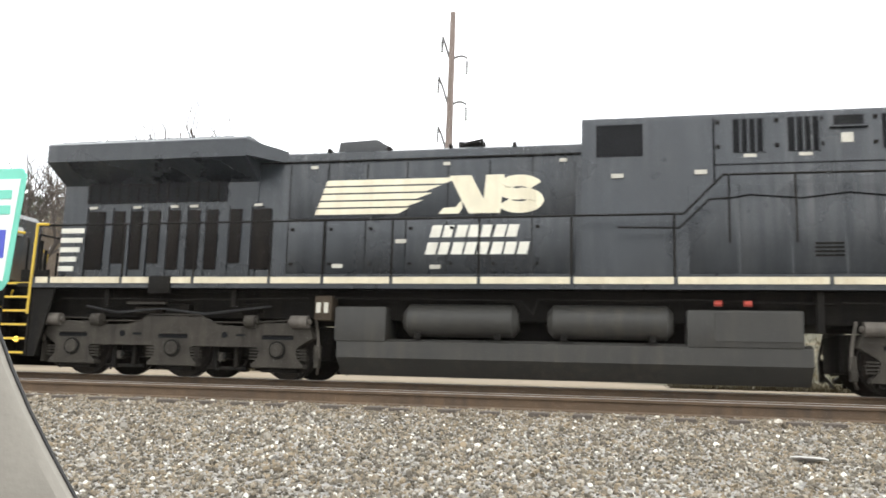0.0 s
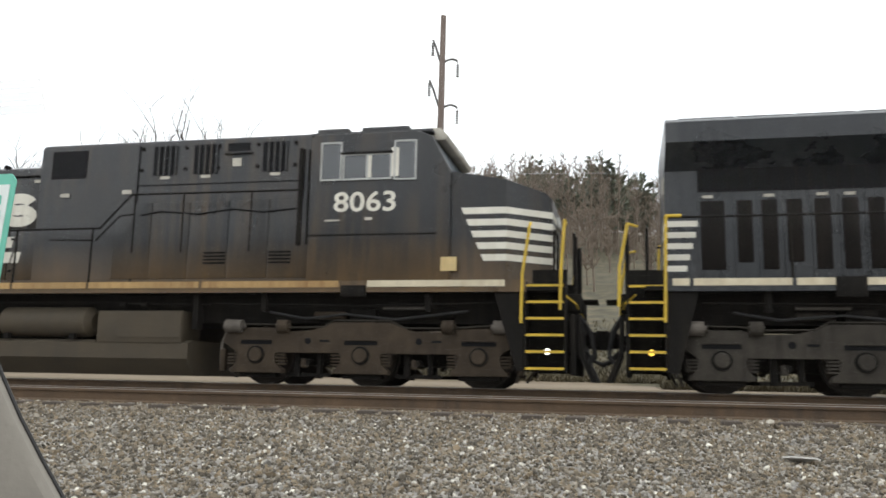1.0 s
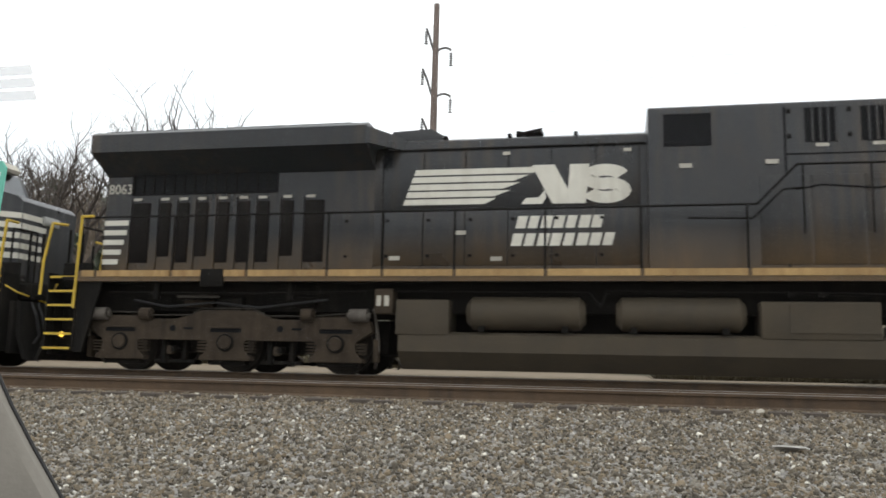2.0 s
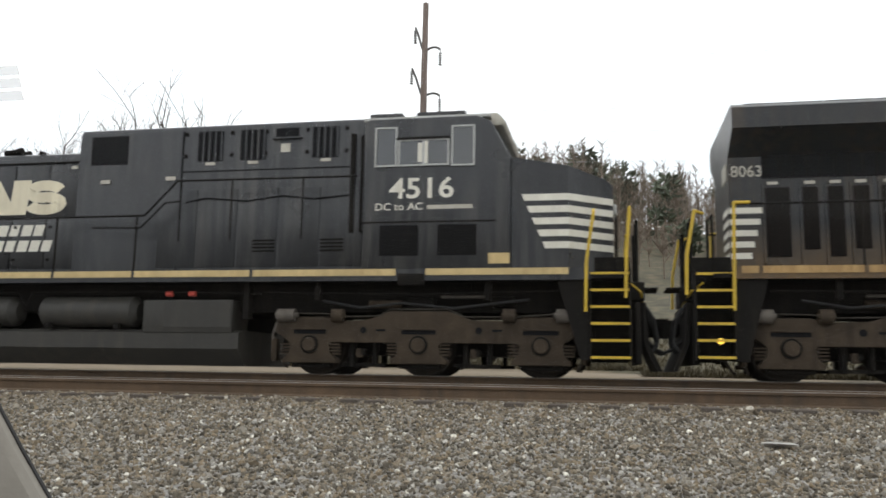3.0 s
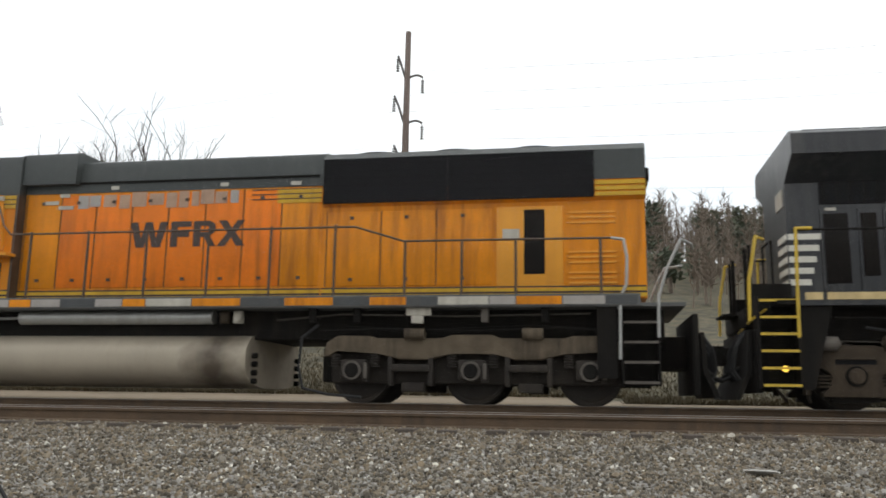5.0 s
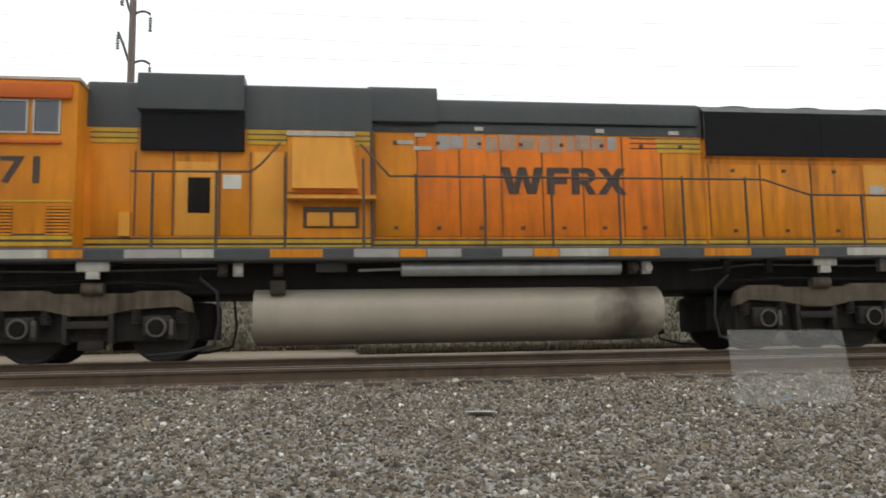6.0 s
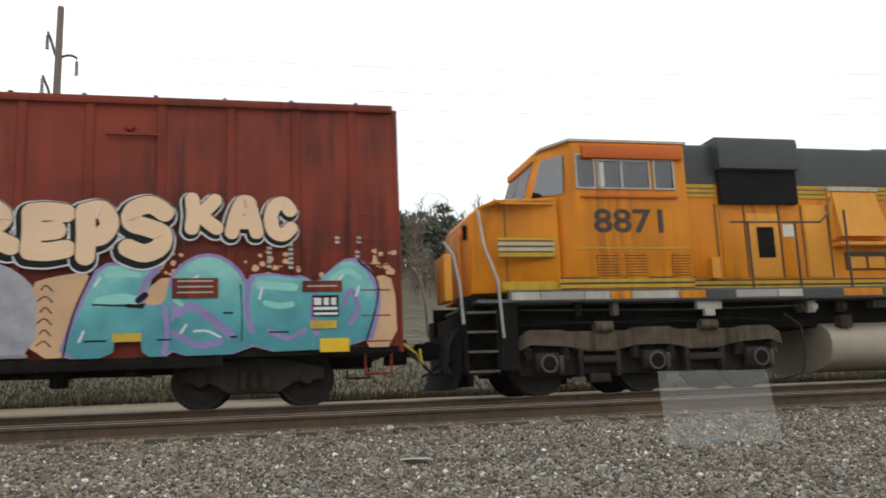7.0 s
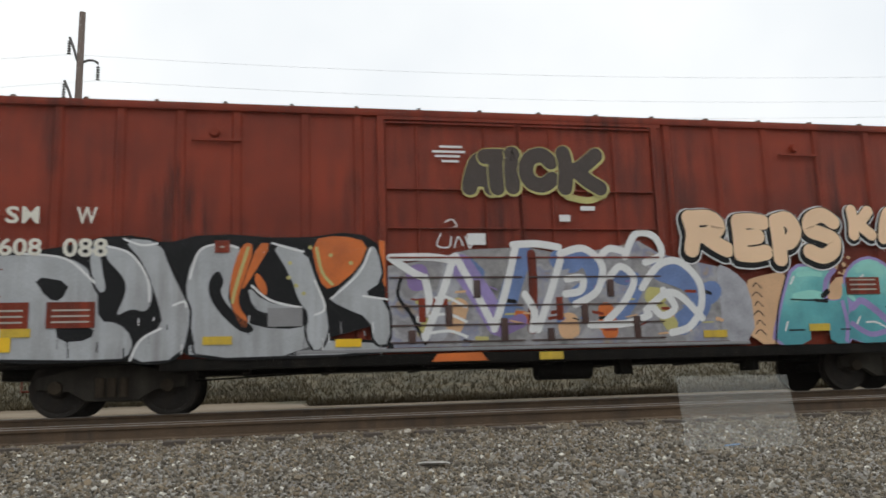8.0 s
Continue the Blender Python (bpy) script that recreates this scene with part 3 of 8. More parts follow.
def hose(parent, x, way, y, label="black air hose"):
    bm = bmesh.new()
    pts = [Vector((x - way * 0.5, y, 0.85)), Vector((x - way * 0.3, y, 0.70)), Vector((x - way * 0.1, y + 0.02, 0.50)), Vector((x + way * 0.05, y + 0.03, 0.44))]
    tube(bm, pts, 0.028, 6)
    return part("air_hose", bm, RUBBER, parent, label)


def stair(parent, x0, x1, z0, z1, count, tread_mat, y=SIDE_Y):
    """Steps in a well at a corner of a locomotive, on both sides."""
    for s in (1, -1):
        bm = bmesh.new()
        for x in (x0 - 0.03, x1):
            box(bm, x, x + 0.03, s * (y + 0.02), s * (y + 0.48), z0 - 0.06, z1 + 0.06)
        box(bm, x0 - 0.03, x1 + 0.03, s * (y + 0.44), s * (y + 0.48), z0 - 0.06, z1 + 0.3)
        well = part("step_well", bm, UNDER, parent)
        for k in range(count):
            z = z0 + (z1 - z0) * k / (count - 1)
            inset = 0.05 * k / (count - 1)
            part("step", one_box(x0, x1, s * (y + inset), s * (y + inset + 0.2), z - 0.03, z), UNDER, well)
            part("step_edge", one_box(x0, x1, s * (y + inset - 0.012), s * (y + inset + 0.004), z - 0.035, z + 0.006), tread_mat, well, "painted step edge")


def rod(parent, name, points, r, mat, label=""):
    bm = bmesh.new()
    tube(bm, [Vector(p) for p in points], r, 8)
    return part(name, bm, mat, parent, label)


# ---- the black diesel locomotives ----
def truck_ge(loco, xs, mat, frame_top=1.0):
    """A three-axle cast truck: a slim beam with trapezoid pedestals round the journals, spring stacks and brake gear."""
    truck = part("truck", one_box(xs[0] - 0.78, xs[2] + 0.78, -0.62, 0.62, 0.36, 0.98, 0.04), UNDER, loco, "three-axle truck caked in brown dust")
    a, b, c = xs
    for s in (-1, 1):
        y0, y1 = (s * 1.30, s * 1.10) if s < 0 else (1.10, 1.30)
        bm = bmesh.new()
        top = [(a - 0.66, 0.74), (a - 0.60, 0.92), (a - 0.42, 1.0), (a + 0.30, 1.0), (a + 0.46, 0.95), (a + 0.62, 0.93), (b - 0.98, 0.92), (b - 0.82, 0.96), (b - 0.62, 1.07), (b - 0.50, 1.10),
               (b + 0.50, 1.10), (b + 0.62, 1.07), (b + 0.82, 0.96), (b + 0.98, 0.92), (c - 0.62, 0.93), (c - 0.46, 0.95), (c - 0.30, 1.0), (c + 0.42, 1.0), (c + 0.60, 0.92), (c + 0.66, 0.74)]
        low = []
        for x in (c, b, a):
            low += [(x + 0.40, 0.58), (x + 0.33, 0.54), (x + 0.36, 0.36), (x + 0.50, 0.27), (x + 0.50, 0.20), (x - 0.50, 0.20), (x - 0.50, 0.27), (x - 0.36, 0.36), (x - 0.33, 0.54), (x - 0.40, 0.58)]
        prism(bm, top + low, y0, y1, 0.02)
        frame_ = part("side_frame", bm, mat, truck)
        for x in xs:
            bm = bmesh.new()
            cyl(bm, (x, s * 1.29, 0.52), (x, s * 1.335, 0.52), 0.165, 0.155, seg=20)
            part("journal_ring", bm, UNDER, frame_)
            bm = bmesh.new()
            cyl(bm, (x, s * 1.33, 0.52), (x, s * 1.36, 0.52), 0.128, 0.115, seg=18)
            part("journal_cap", bm, mat, frame_)
            # slot drawn as a flat black plate, its shade put into the colour
            part("pedestal_slot", one_box(x - 0.30, x + 0.30, min(s * 1.302, s * 1.308), max(s * 1.302, s * 1.308), 0.70, 0.775), GRILLE_AND_SHADE, frame_)
            part("pedestal_lip", one_box(x - 0.27, x + 0.27, min(s * 1.29, s * 1.345), max(s * 1.29, s * 1.345), 0.775, 0.80, 0.006), mat, frame_)
            for dx in (-0.45, 0.45):
                bm = bmesh.new()
                for k in range(4):
                    z = 0.345 + k * 0.055
                    box(bm, x + dx - 0.10, x + dx + 0.10, min(s * 1.18, s * 1.28), max(s * 1.18, s * 1.28), z, z + 0.026)
                part("spring_pack", bm, mat, frame_)
            part("wheel_guard", one_box(x - 0.36, x + 0.36, min(s * 1.0, s * 1.2), max(s * 1.0, s * 1.2), 0.12, 0.22, 0.02), UNDER, frame_)
        for x, dx in ((a - 0.42, 0.16), (c + 0.42, 0.16), (a + 0.52, 0.10), (c - 0.52, 0.10)):
            bm = bmesh.new()
            cyl(bm, (x - dx, s * 1.34, 1.02), (x + dx, s * 1.34, 1.02), 0.115, seg=16)
            cyl(bm, (x - dx * 1.3, s * 1.34, 1.02), (x + dx * 1.3, s * 1.34, 1.02), 0.05, seg=10)
            part("brake_cylinder", bm, STEEL_DUST if dx > 0.12 else mat, frame_, "dusty brake cylinder")
        for x in ((a + b) / 2, (b + c) / 2):
            # hole and slot are black pieces on the frame, painted as shade
            bm = bmesh.new()
            cyl(bm, (x, s * 1.302, 0.77), (x, s * 1.309, 0.77), 0.06, seg=14)
            part("pin_hole", bm, GRILLE_AND_SHADE, frame_)
            part("frame_slot", one_box(x + 0.22, x + 0.40, min(s * 1.302, s * 1.308), max(s * 1.302, s * 1.308), 0.75, 0.79), GRILLE_AND_SHADE, frame_)
            bm = bmesh.new()
            box(bm, x - 0.30, x - 0.20, min(s * 0.98, s * 1.14), max(s * 0.98, s * 1.14), 0.14, 0.58, 0.02)
            box(bm, x + 0.12, x + 0.20, min(s * 0.98, s * 1.14), max(s * 0.98, s * 1.14), 0.20, 0.58, 0.02)
            box(bm, x - 0.46, x + 0.34, min(s * 1.0, s * 1.08), max(s * 1.0, s * 1.08), 0.15, 0.21)
            cyl(bm, (x - 0.05, s * 0.95, 0.40), (x - 0.05, s * 1.20, 0.40), 0.06, seg=8)
            part("brake_rigging", bm, UNDER, frame_)
            part("brake_shoe", one_box(x - 0.16, x - 0.04, min(s * 1.1, s * 1.2), max(s * 1.1, s * 1.2), 0.30, 0.46, 0.02), mat, frame_)
        rod(truck, "brake_pipe", [(a - 0.5, s * 1.31, 1.06), (a + 0.3, s * 1.32, 1.05), (a + 0.6, s * 1.32, 1.0), (b - 0.7, s * 1.3, 1.01), (b - 0.5, s * 1.3, 1.13), (b + 0.5, s * 1.3, 1.13), (b + 0.8, s * 1.3, 1.0), (c - 0.5, s * 1.32, 1.0), (c + 0.4, s * 1.32, 1.06)],
            0.013, TRUCK_GREY)
        rod(truck, "cable", [(a + 0.2, s * 1.24, 1.28), (a + 0.9, s * 1.27, 1.16), (b - 0.3, s * 1.25, 1.24), (b + 0.6, s * 1.27, 1.15), (c - 0.2, s * 1.24, 1.3)], 0.022, RUBBER)
        for e, w in ((a, -1), (c, 1)):
            rod(truck, "sand_pipe", [(e + w * 0.62, s * 1.1, 1.15), (e + w * 0.72, s * 1.18, 0.7), (e + w * 0.74, s * 1.16, 0.42), (e + w * 0.58, s * 0.8, 0.12)], 0.028, STEEL_DUST)
            part("end_bracket", one_box(e + w * 0.7 - 0.05, e + w * 0.7 + 0.05, min(s * 1.05, s * 1.2), max(s * 1.05, s * 1.2), 0.22, 0.62, 0.02), mat, truck)
        # hangers and boxes in the shade above the truck
        part("bolster_pad", one_box(b - 0.24, b + 0.24, min(s * 1.0, s * 1.22), max(s * 1.0, s * 1.22), 1.08, 1.34, 0.03), UNDER, truck)
        part("air_duct", one_box(b - 0.95, b - 0.35, min(s * 1.0, s * 1.16), max(s * 1.0, s * 1.16), 1.16, 1.30, 0.04), mat, truck)
        part("air_duct", one_box(c - 0.85, c - 0.45, min(s * 1.0, s * 1.16), max(s * 1.0, s * 1.16), 1.18, 1.36, 0.04), UNDER, truck)
    for x in xs:
        wheelset(loco, x, 0.53)


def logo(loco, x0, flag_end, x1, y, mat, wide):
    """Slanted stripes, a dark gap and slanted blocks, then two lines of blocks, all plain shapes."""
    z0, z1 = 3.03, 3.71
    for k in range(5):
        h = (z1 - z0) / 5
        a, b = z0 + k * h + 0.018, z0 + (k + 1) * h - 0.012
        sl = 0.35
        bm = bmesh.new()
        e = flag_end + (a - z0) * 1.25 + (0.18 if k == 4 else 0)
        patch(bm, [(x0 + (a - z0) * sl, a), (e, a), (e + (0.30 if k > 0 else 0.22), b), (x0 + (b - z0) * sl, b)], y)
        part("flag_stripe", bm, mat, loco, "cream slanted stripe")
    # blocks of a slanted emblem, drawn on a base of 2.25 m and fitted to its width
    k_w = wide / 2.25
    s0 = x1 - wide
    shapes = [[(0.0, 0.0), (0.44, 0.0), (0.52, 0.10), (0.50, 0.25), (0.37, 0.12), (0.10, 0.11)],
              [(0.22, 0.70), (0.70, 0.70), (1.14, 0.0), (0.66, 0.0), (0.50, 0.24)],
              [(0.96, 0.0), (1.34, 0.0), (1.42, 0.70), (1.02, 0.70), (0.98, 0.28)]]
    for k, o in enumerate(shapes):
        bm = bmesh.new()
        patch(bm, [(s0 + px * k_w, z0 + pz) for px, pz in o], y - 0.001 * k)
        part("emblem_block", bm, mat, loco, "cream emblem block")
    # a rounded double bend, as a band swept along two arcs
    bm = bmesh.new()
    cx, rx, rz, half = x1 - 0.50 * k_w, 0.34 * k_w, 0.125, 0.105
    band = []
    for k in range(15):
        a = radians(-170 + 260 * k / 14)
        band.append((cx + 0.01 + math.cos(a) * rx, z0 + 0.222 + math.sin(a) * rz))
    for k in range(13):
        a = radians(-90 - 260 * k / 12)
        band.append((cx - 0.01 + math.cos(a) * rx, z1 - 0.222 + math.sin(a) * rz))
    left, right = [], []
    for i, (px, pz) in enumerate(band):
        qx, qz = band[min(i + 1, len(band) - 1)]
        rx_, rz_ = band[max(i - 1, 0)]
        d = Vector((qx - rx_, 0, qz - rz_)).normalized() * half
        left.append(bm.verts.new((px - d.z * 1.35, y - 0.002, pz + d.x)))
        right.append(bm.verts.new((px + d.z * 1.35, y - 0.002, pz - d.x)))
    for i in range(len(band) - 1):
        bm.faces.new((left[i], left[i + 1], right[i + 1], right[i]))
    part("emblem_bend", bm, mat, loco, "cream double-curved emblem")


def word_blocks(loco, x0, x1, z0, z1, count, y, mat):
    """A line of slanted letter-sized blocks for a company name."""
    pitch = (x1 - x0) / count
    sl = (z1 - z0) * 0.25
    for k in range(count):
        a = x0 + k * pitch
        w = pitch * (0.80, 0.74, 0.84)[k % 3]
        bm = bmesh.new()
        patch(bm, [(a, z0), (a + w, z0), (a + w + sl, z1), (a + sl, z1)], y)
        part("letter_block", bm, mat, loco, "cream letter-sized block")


def ge_locomotive(x_rear, number, label, paint, stripe_mat, tank_mat, truck_mat, radiator_end, flag, words, hatch_low, model_line, stripe_tail, rear_paint):
    loco = thing("diesel_locomotive", label, "locomotive", "locomotives of the train", pose(x_rear, TRACK_Y, 0))
    MOVERS.append((loco, x_rear))
    hy, ay, cy = -0.85, -1.20, -1.52
    # frame, deck and end plates
    part("underframe", one_box(0.95, 21.45, -1.05, 1.05, 1.09, 1.62, 0.02), UNDER, loco)
    part("walkway", one_box(0.72, 21.62, -1.54, 1.54, 1.62, 1.685), UNDER, loco)
    for x0, x1 in ((0.40, 0.50), (21.80, 21.90)):
        part("pilot_plate", one_box(x0, x1, -1.35, 1.35, 0.25, 1.25, 0.02), UNDER, loco, "black pilot plate")
    posts = [1.45, 2.95, 4.42, 5.92, 6.92, 8.18, 9.71, 11.26, 12.9]
    cuts = [1.10, 1.42] + posts[1:] + [15.2, 17.86]
    for s in (-1, 1):
        for a, b in zip(cuts, cuts[1:]):
            part("sill_stripe", one_box(a + 0.045, b - 0.02, min(s * 1.55, s * 1.565), max(s * 1.55, s * 1.565), 1.685, 1.80), stripe_mat, loco,
                 "reflective sill stripe")
        part("sill_stripe", one_box(18.36, 20.75, min(s * 1.55, s * 1.565), max(s * 1.55, s * 1.565), 1.69, 1.80), stripe_tail, loco, "reflective sill stripe")
        part("sill", one_box(1.05, 21.1, min(s * 1.49, s * 1.55), max(s * 1.49, s * 1.55), 1.60, 1.80), paint, loco)
        part("jacking_pad", one_box(17.88, 18.34, min(s * 1.5, s * 1.58), max(s * 1.5, s * 1.58), 1.52, 1.72, 0.02), UNDER, loco)
        part("jacking_pad", one_box(3.55, 4.0, min(s * 1.5, s * 1.58), max(s * 1.5, s * 1.58), 1.50, 1.82, 0.02), UNDER, loco)
    # engine hood
    bm = bmesh.new()
    long_prism(bm, hood_outline(0.85, 1.68, 4.32, 0.22), radiator_end - 0.05, 11.4)
    hood = part("engine_hood", bm, paint, loco)
    for k in range(7):
        a = 5.95 + k * 0.765
        part("hood_door", one_box(a, a + 0.735, hy - 0.014, hy, 1.95, 2.95, 0.006), paint, hood)
        part("hood_door", one_box(a, a + 0.735, hy - 0.014, hy, 2.99, 4.02, 0.006), paint, hood)
        for z in (2.1, 2.75):
            part("latch", one_box(a + 0.05, a + 0.11, hy - 0.035, hy - 0.012, z, z + 0.05), UNDER, hood)
        part("door_seam", one_box(a - 0.018, a - 0.008, hy - 0.012, hy, 1.95, 4.02), UNDER, hood, "dark seam between hood doors")
    part("hood_seam", one_box(5.95, 11.32, hy - 0.012, hy, 2.962, 2.976), UNDER, hood)
    part("hood_gutter", one_box(radiator_end, 11.38, hy - 0.03, hy, 4.06, 4.085), UNDER, hood)
    for k in range(4):
        x = 6.6 + k * 1.18
        part("lifting_lug", one_box(x, x + 0.07, -0.75, -0.60, 4.28, 4.36, 0.01), UNDER, hood)
    for x in (6.35, 8.9, 11.0):
        part("label_plate", one_box(x, x + 0.13, hy - 0.024, hy - 0.016, 3.93, 3.99), WHITE_DIRTY, hood, "small white notice plate")
    # radiator house with overhanging wings
    bm = bmesh.new()
    long_prism(bm, [(-0.87, 1.68), (-0.87, 3.72), (-1.42, 4.02), (-1.50, 4.06), (-1.50, 4.40), (-1.40, 4.47), (1.40, 4.47), (1.50, 4.40), (1.50, 4.06), (1.42, 4.02), (0.87, 3.72), (0.87, 1.68)],
               1.08, radiator_end)
    rad = part("radiator_house", bm, rear_paint, loco)
    bm = bmesh.new()
    long_prism(bm, [(-1.49, 4.08), (-1.49, 4.38), (-0.9, 4.46), (-0.7, 4.1)], radiator_end, radiator_end + 0.55)
    for v in bm.verts:
        if v.co.x > radiator_end + 0.1:
            v.co.y = -0.80
            v.co.z = min(v.co.z, 4.30)
    part("wing_fairing", bm, rear_paint, rad)
    for k in range(4):
        x = 1.3 + (radiator_end - 1.6) * k / 4
        part("roof_panel", one_box(x, x + (radiator_end - 1.6) / 4 - 0.04, -1.36, 1.36, 4.47, 4.495), ROOF_BLACK, rad)
    part("screen", one_box(1.62, 4.65, hy - 0.05, hy - 0.024, 3.35, 3.78), GRILLE_AND_SHADE, rad, "black mesh radiator screen")
    for k in range(14):
        x = 1.66 + k * 0.215
        part("screen_slat", one_box(x, x + 0.03, hy - 0.066, hy - 0.05, 3.36, 3.77), UNDER, rad)
    spots = [1.66, 2.24, 2.63, 3.02, 3.45, 3.87, 4.26, 4.75, 5.21]
    for k, x in enumerate(spots):
        w = 0.38 if k in (0, 8) else 0.24
        low_z = 2.15 if k in (1, 3, 7) else 2.03
        f = part("filter_door", one_box(x, x + w, hy - 0.045, hy - 0.02, low_z, 3.19, 0.008), FILTER, rad, "dark tall filter door")
        part("filter_frame", one_box(x - 0.05, x - 0.015, hy - 0.05, hy - 0.02, 1.9, 3.26), paint, rad)
        if k in (0, 2, 4, 5, 8) or hatch_low:
            part("label_plate", one_box(x + 0.03, x + 0.20, hy - 0.052, hy - 0.045, 3.235, 3.285), WHITE_DIRTY, rad, "small white notice plate")
    # corner stripes of the rear end
    for k in range(5):
        z = 2.86 - k * 0.19
        part("rear_stripe", one_box(1.09, 1.62 - k * 0.05, hy - 0.03, hy - 0.022, z - 0.10, z), WHITE, rad, "white warning stripe")
        part("rear_stripe", one_box(1.060, 1.075, -0.86, -0.25, z - 0.10, z), WHITE, rad, "white warning stripe")
    if hatch_low:
        lettering("road_number", number, 1.12, 1.62, 3.38, 3.58, hy - 0.028, WHITE_DIRTY, rad, fat=0.014)
    part("rear_number_board", one_box(1.06, 1.075, -0.75, -0.25, 3.35, 3.65), WHITE_DIRTY, rad)
    # equipment cab behind the driver's cab
    bm = bmesh.new()
    long_prism(bm, hood_outline(1.20, 1.68, 4.63, 0.16), 11.40, 17.2)
    aux = part("equipment_cab", bm, paint, loco)
    part("air_screen", one_box(11.65, 12.42, ay - 0.012, ay - 0.003, 3.90, 4.45), GRILLE_AND_SHADE, aux, "square black screen")
    for x0 in (13.87, 14.72, 16.13):
        v = part("vent", one_box(x0, x0 + 0.50, ay - 0.006, ay + 0.0, 3.90, 4.47), GRILLE_AND_SHADE, aux, "slatted black vent")
        for k in range(4):
            part("slat", one_box(x0 + 0.10 + k * 0.12, x0 + 0.135 + k * 0.12, ay - 0.03, ay - 0.006, 3.90, 4.47), paint, v)
        part("label_plate", one_box(x0 + 0.16, x0 + 0.36, ay - 0.008, ay - 0.003, 3.82, 3.875), WHITE_DIRTY, aux, "small white notice plate")
    part("vent", one_box(15.42, 15.86, ay - 0.014, ay - 0.003, 4.30, 4.47), GRILLE_AND_SHADE, aux)
    part("hatch_lip", one_box(15.36, 15.92, ay - 0.05, ay - 0.003, 4.27, 4.30), paint, aux)
    part("label_plate", one_box(15.52, 15.70, ay - 0.008, ay - 0.003, 4.02, 4.18), WHITE_DIRTY, aux, "small white notice plate")
    for k in range(5):
        x = 13.15 + k * 0.80
        part("cabinet_door", one_box(x, x + 0.76, ay - 0.016, ay - 0.002, 1.90, 3.36, 0.006), paint, aux)
    for x0 in (15.06, 16.35):
        for k in range(4):
            part("louvre", one_box(x0, x0 + 0.43, ay - 0.034, ay - 0.014, 2.17 + k * 0.065, 2.20 + k * 0.065), UNDER, aux)
    for x in (13.6, 14.52, 15.2, 16.0, 16.75):
        for z in (3.98, 4.4):
            part("bolt_head", one_box(x, x + 0.06, ay - 0.02, ay - 0.002, z, z + 0.06), UNDER, aux)
    part("panel_seam", one_box(13.55, 13.58, ay - 0.012, ay - 0.001, 1.85, 4.5), GRILLE_AND_SHADE, aux)
    part("panel_seam", one_box(13.58, 16.85, ay - 0.012, ay - 0.001, 3.70, 3.715), GRILLE_AND_SHADE, aux)
    rod(aux, "cable", [(13.7, ay - 0.03, 3.12), (14.1, ay - 0.03, 3.19), (14.9, ay - 0.03, 3.12), (15.6, ay - 0.03, 3.20), (16.2, ay - 0.03, 3.13), (16.85, ay - 0.03, 3.18)], 0.012, GRILLE_AND_SHADE)
    part("corner_pillar", one_box(16.88, 16.96, ay - 0.06, ay, 2.5, 4.3), UNDER, aux)
    part("corner_pillar", one_box(17.08, 17.2, ay - 0.10, ay, 2.5, 4.25), UNDER, aux)
    # driver's cab
    bm = bmesh.new()
    prism(bm, [(17.2, 1.68), (17.2, 4.42), (17.3, 4.47), (19.2, 4.47), (19.45, 4.36), (19.80, 3.70), (19.80, 1.68)], cy, -cy, 0.05)
    cab = part("cab", bm, paint, loco)
    part("cab_roof", one_box(17.15, 19.42, -1.40, 1.40, 4.46, 4.53, 0.02), STEEL if not hatch_low else ROOF_BLACK, cab, "crowned cab roof")
    for x0, x1 in ((17.25, 17.85), (18.1, 18.98)):
        bm = one_box(x0, x1, -1.36, -0.6, 4.52, 4.61, 0.02)
        part("roof_unit", bm, ROOF_BLACK, cab)
        for q in range(3):
            bm = bmesh.new()
            cyl(bm, (x0 + 0.15 + q * (x1 - x0 - 0.3) / 2, -1.2, 4.60), (x0 + 0.15 + q * (x1 - x0 - 0.3) / 2, -1.2, 4.64), 0.06, seg=10)
            part("vent_cap", bm, ROOF_BLACK, cab)
    # side windows: fixed, sliding pair, fixed
    for x0, x1, z0, z1 in ((17.44, 17.78, 3.62, 4.27), (17.86, 18.26, 3.62, 4.04), (18.30, 18.70, 3.62, 4.04), (18.80, 19.15, 3.60, 4.26)):
        w = part("side_window", one_box(x0, x1, cy - 0.012, cy - 0.004, z0, z1), CAB_GLASS, cab, "cab side window")
        for f in ((x0 - 0.03, x0, z0 - 0.03, z1 + 0.03), (x1, x1 + 0.03, z0 - 0.03, z1 + 0.03), (x0, x1, z0 - 0.03, z0), (x0, x1, z1, z1 + 0.03)):
            part("window_frame", one_box(f[0], f[1], cy - 0.03, cy - 0.003, f[2], f[3]), STEEL, w, "aluminium window frame")
        # black sheet under the glass stands in for the unlit cab
        part("window_dark", one_box(x0, x1, cy - 0.004, cy - 0.001, z0, z1), GRILLE_AND_SHADE, w)
    part("sun_blind", one_box(18.28, 18.36, cy - 0.028, cy - 0.016, 3.63, 4.03), WHITE, cab, "white blind strip")
    part("sun_blind", one_box(18.72, 18.86, cy - 0.028, cy - 0.016, 3.64, 4.16) if hatch_low else one_box(18.18, 18.27, cy - 0.028, cy - 0.016, 3.66, 4.0), WHITE, cab, "white blind strip")
    part("drip_rail", one_box(17.8, 18.75, cy - 0.05, cy - 0.003, 4.06, 4.10), UNDER, cab)
    part("cab_seam", one_box(17.2, 19.55, cy - 0.012, cy - 0.002, 2.60, 2.625), UNDER, cab)
    if model_line:
        for x0, x1 in ((17.53, 18.21), (18.55, 19.22)):
            g = part("side_screen", one_box(x0, x1, cy - 0.012, cy - 0.003, 2.03, 2.56), GRILLE_AND_SHADE, cab, "black mesh screen")
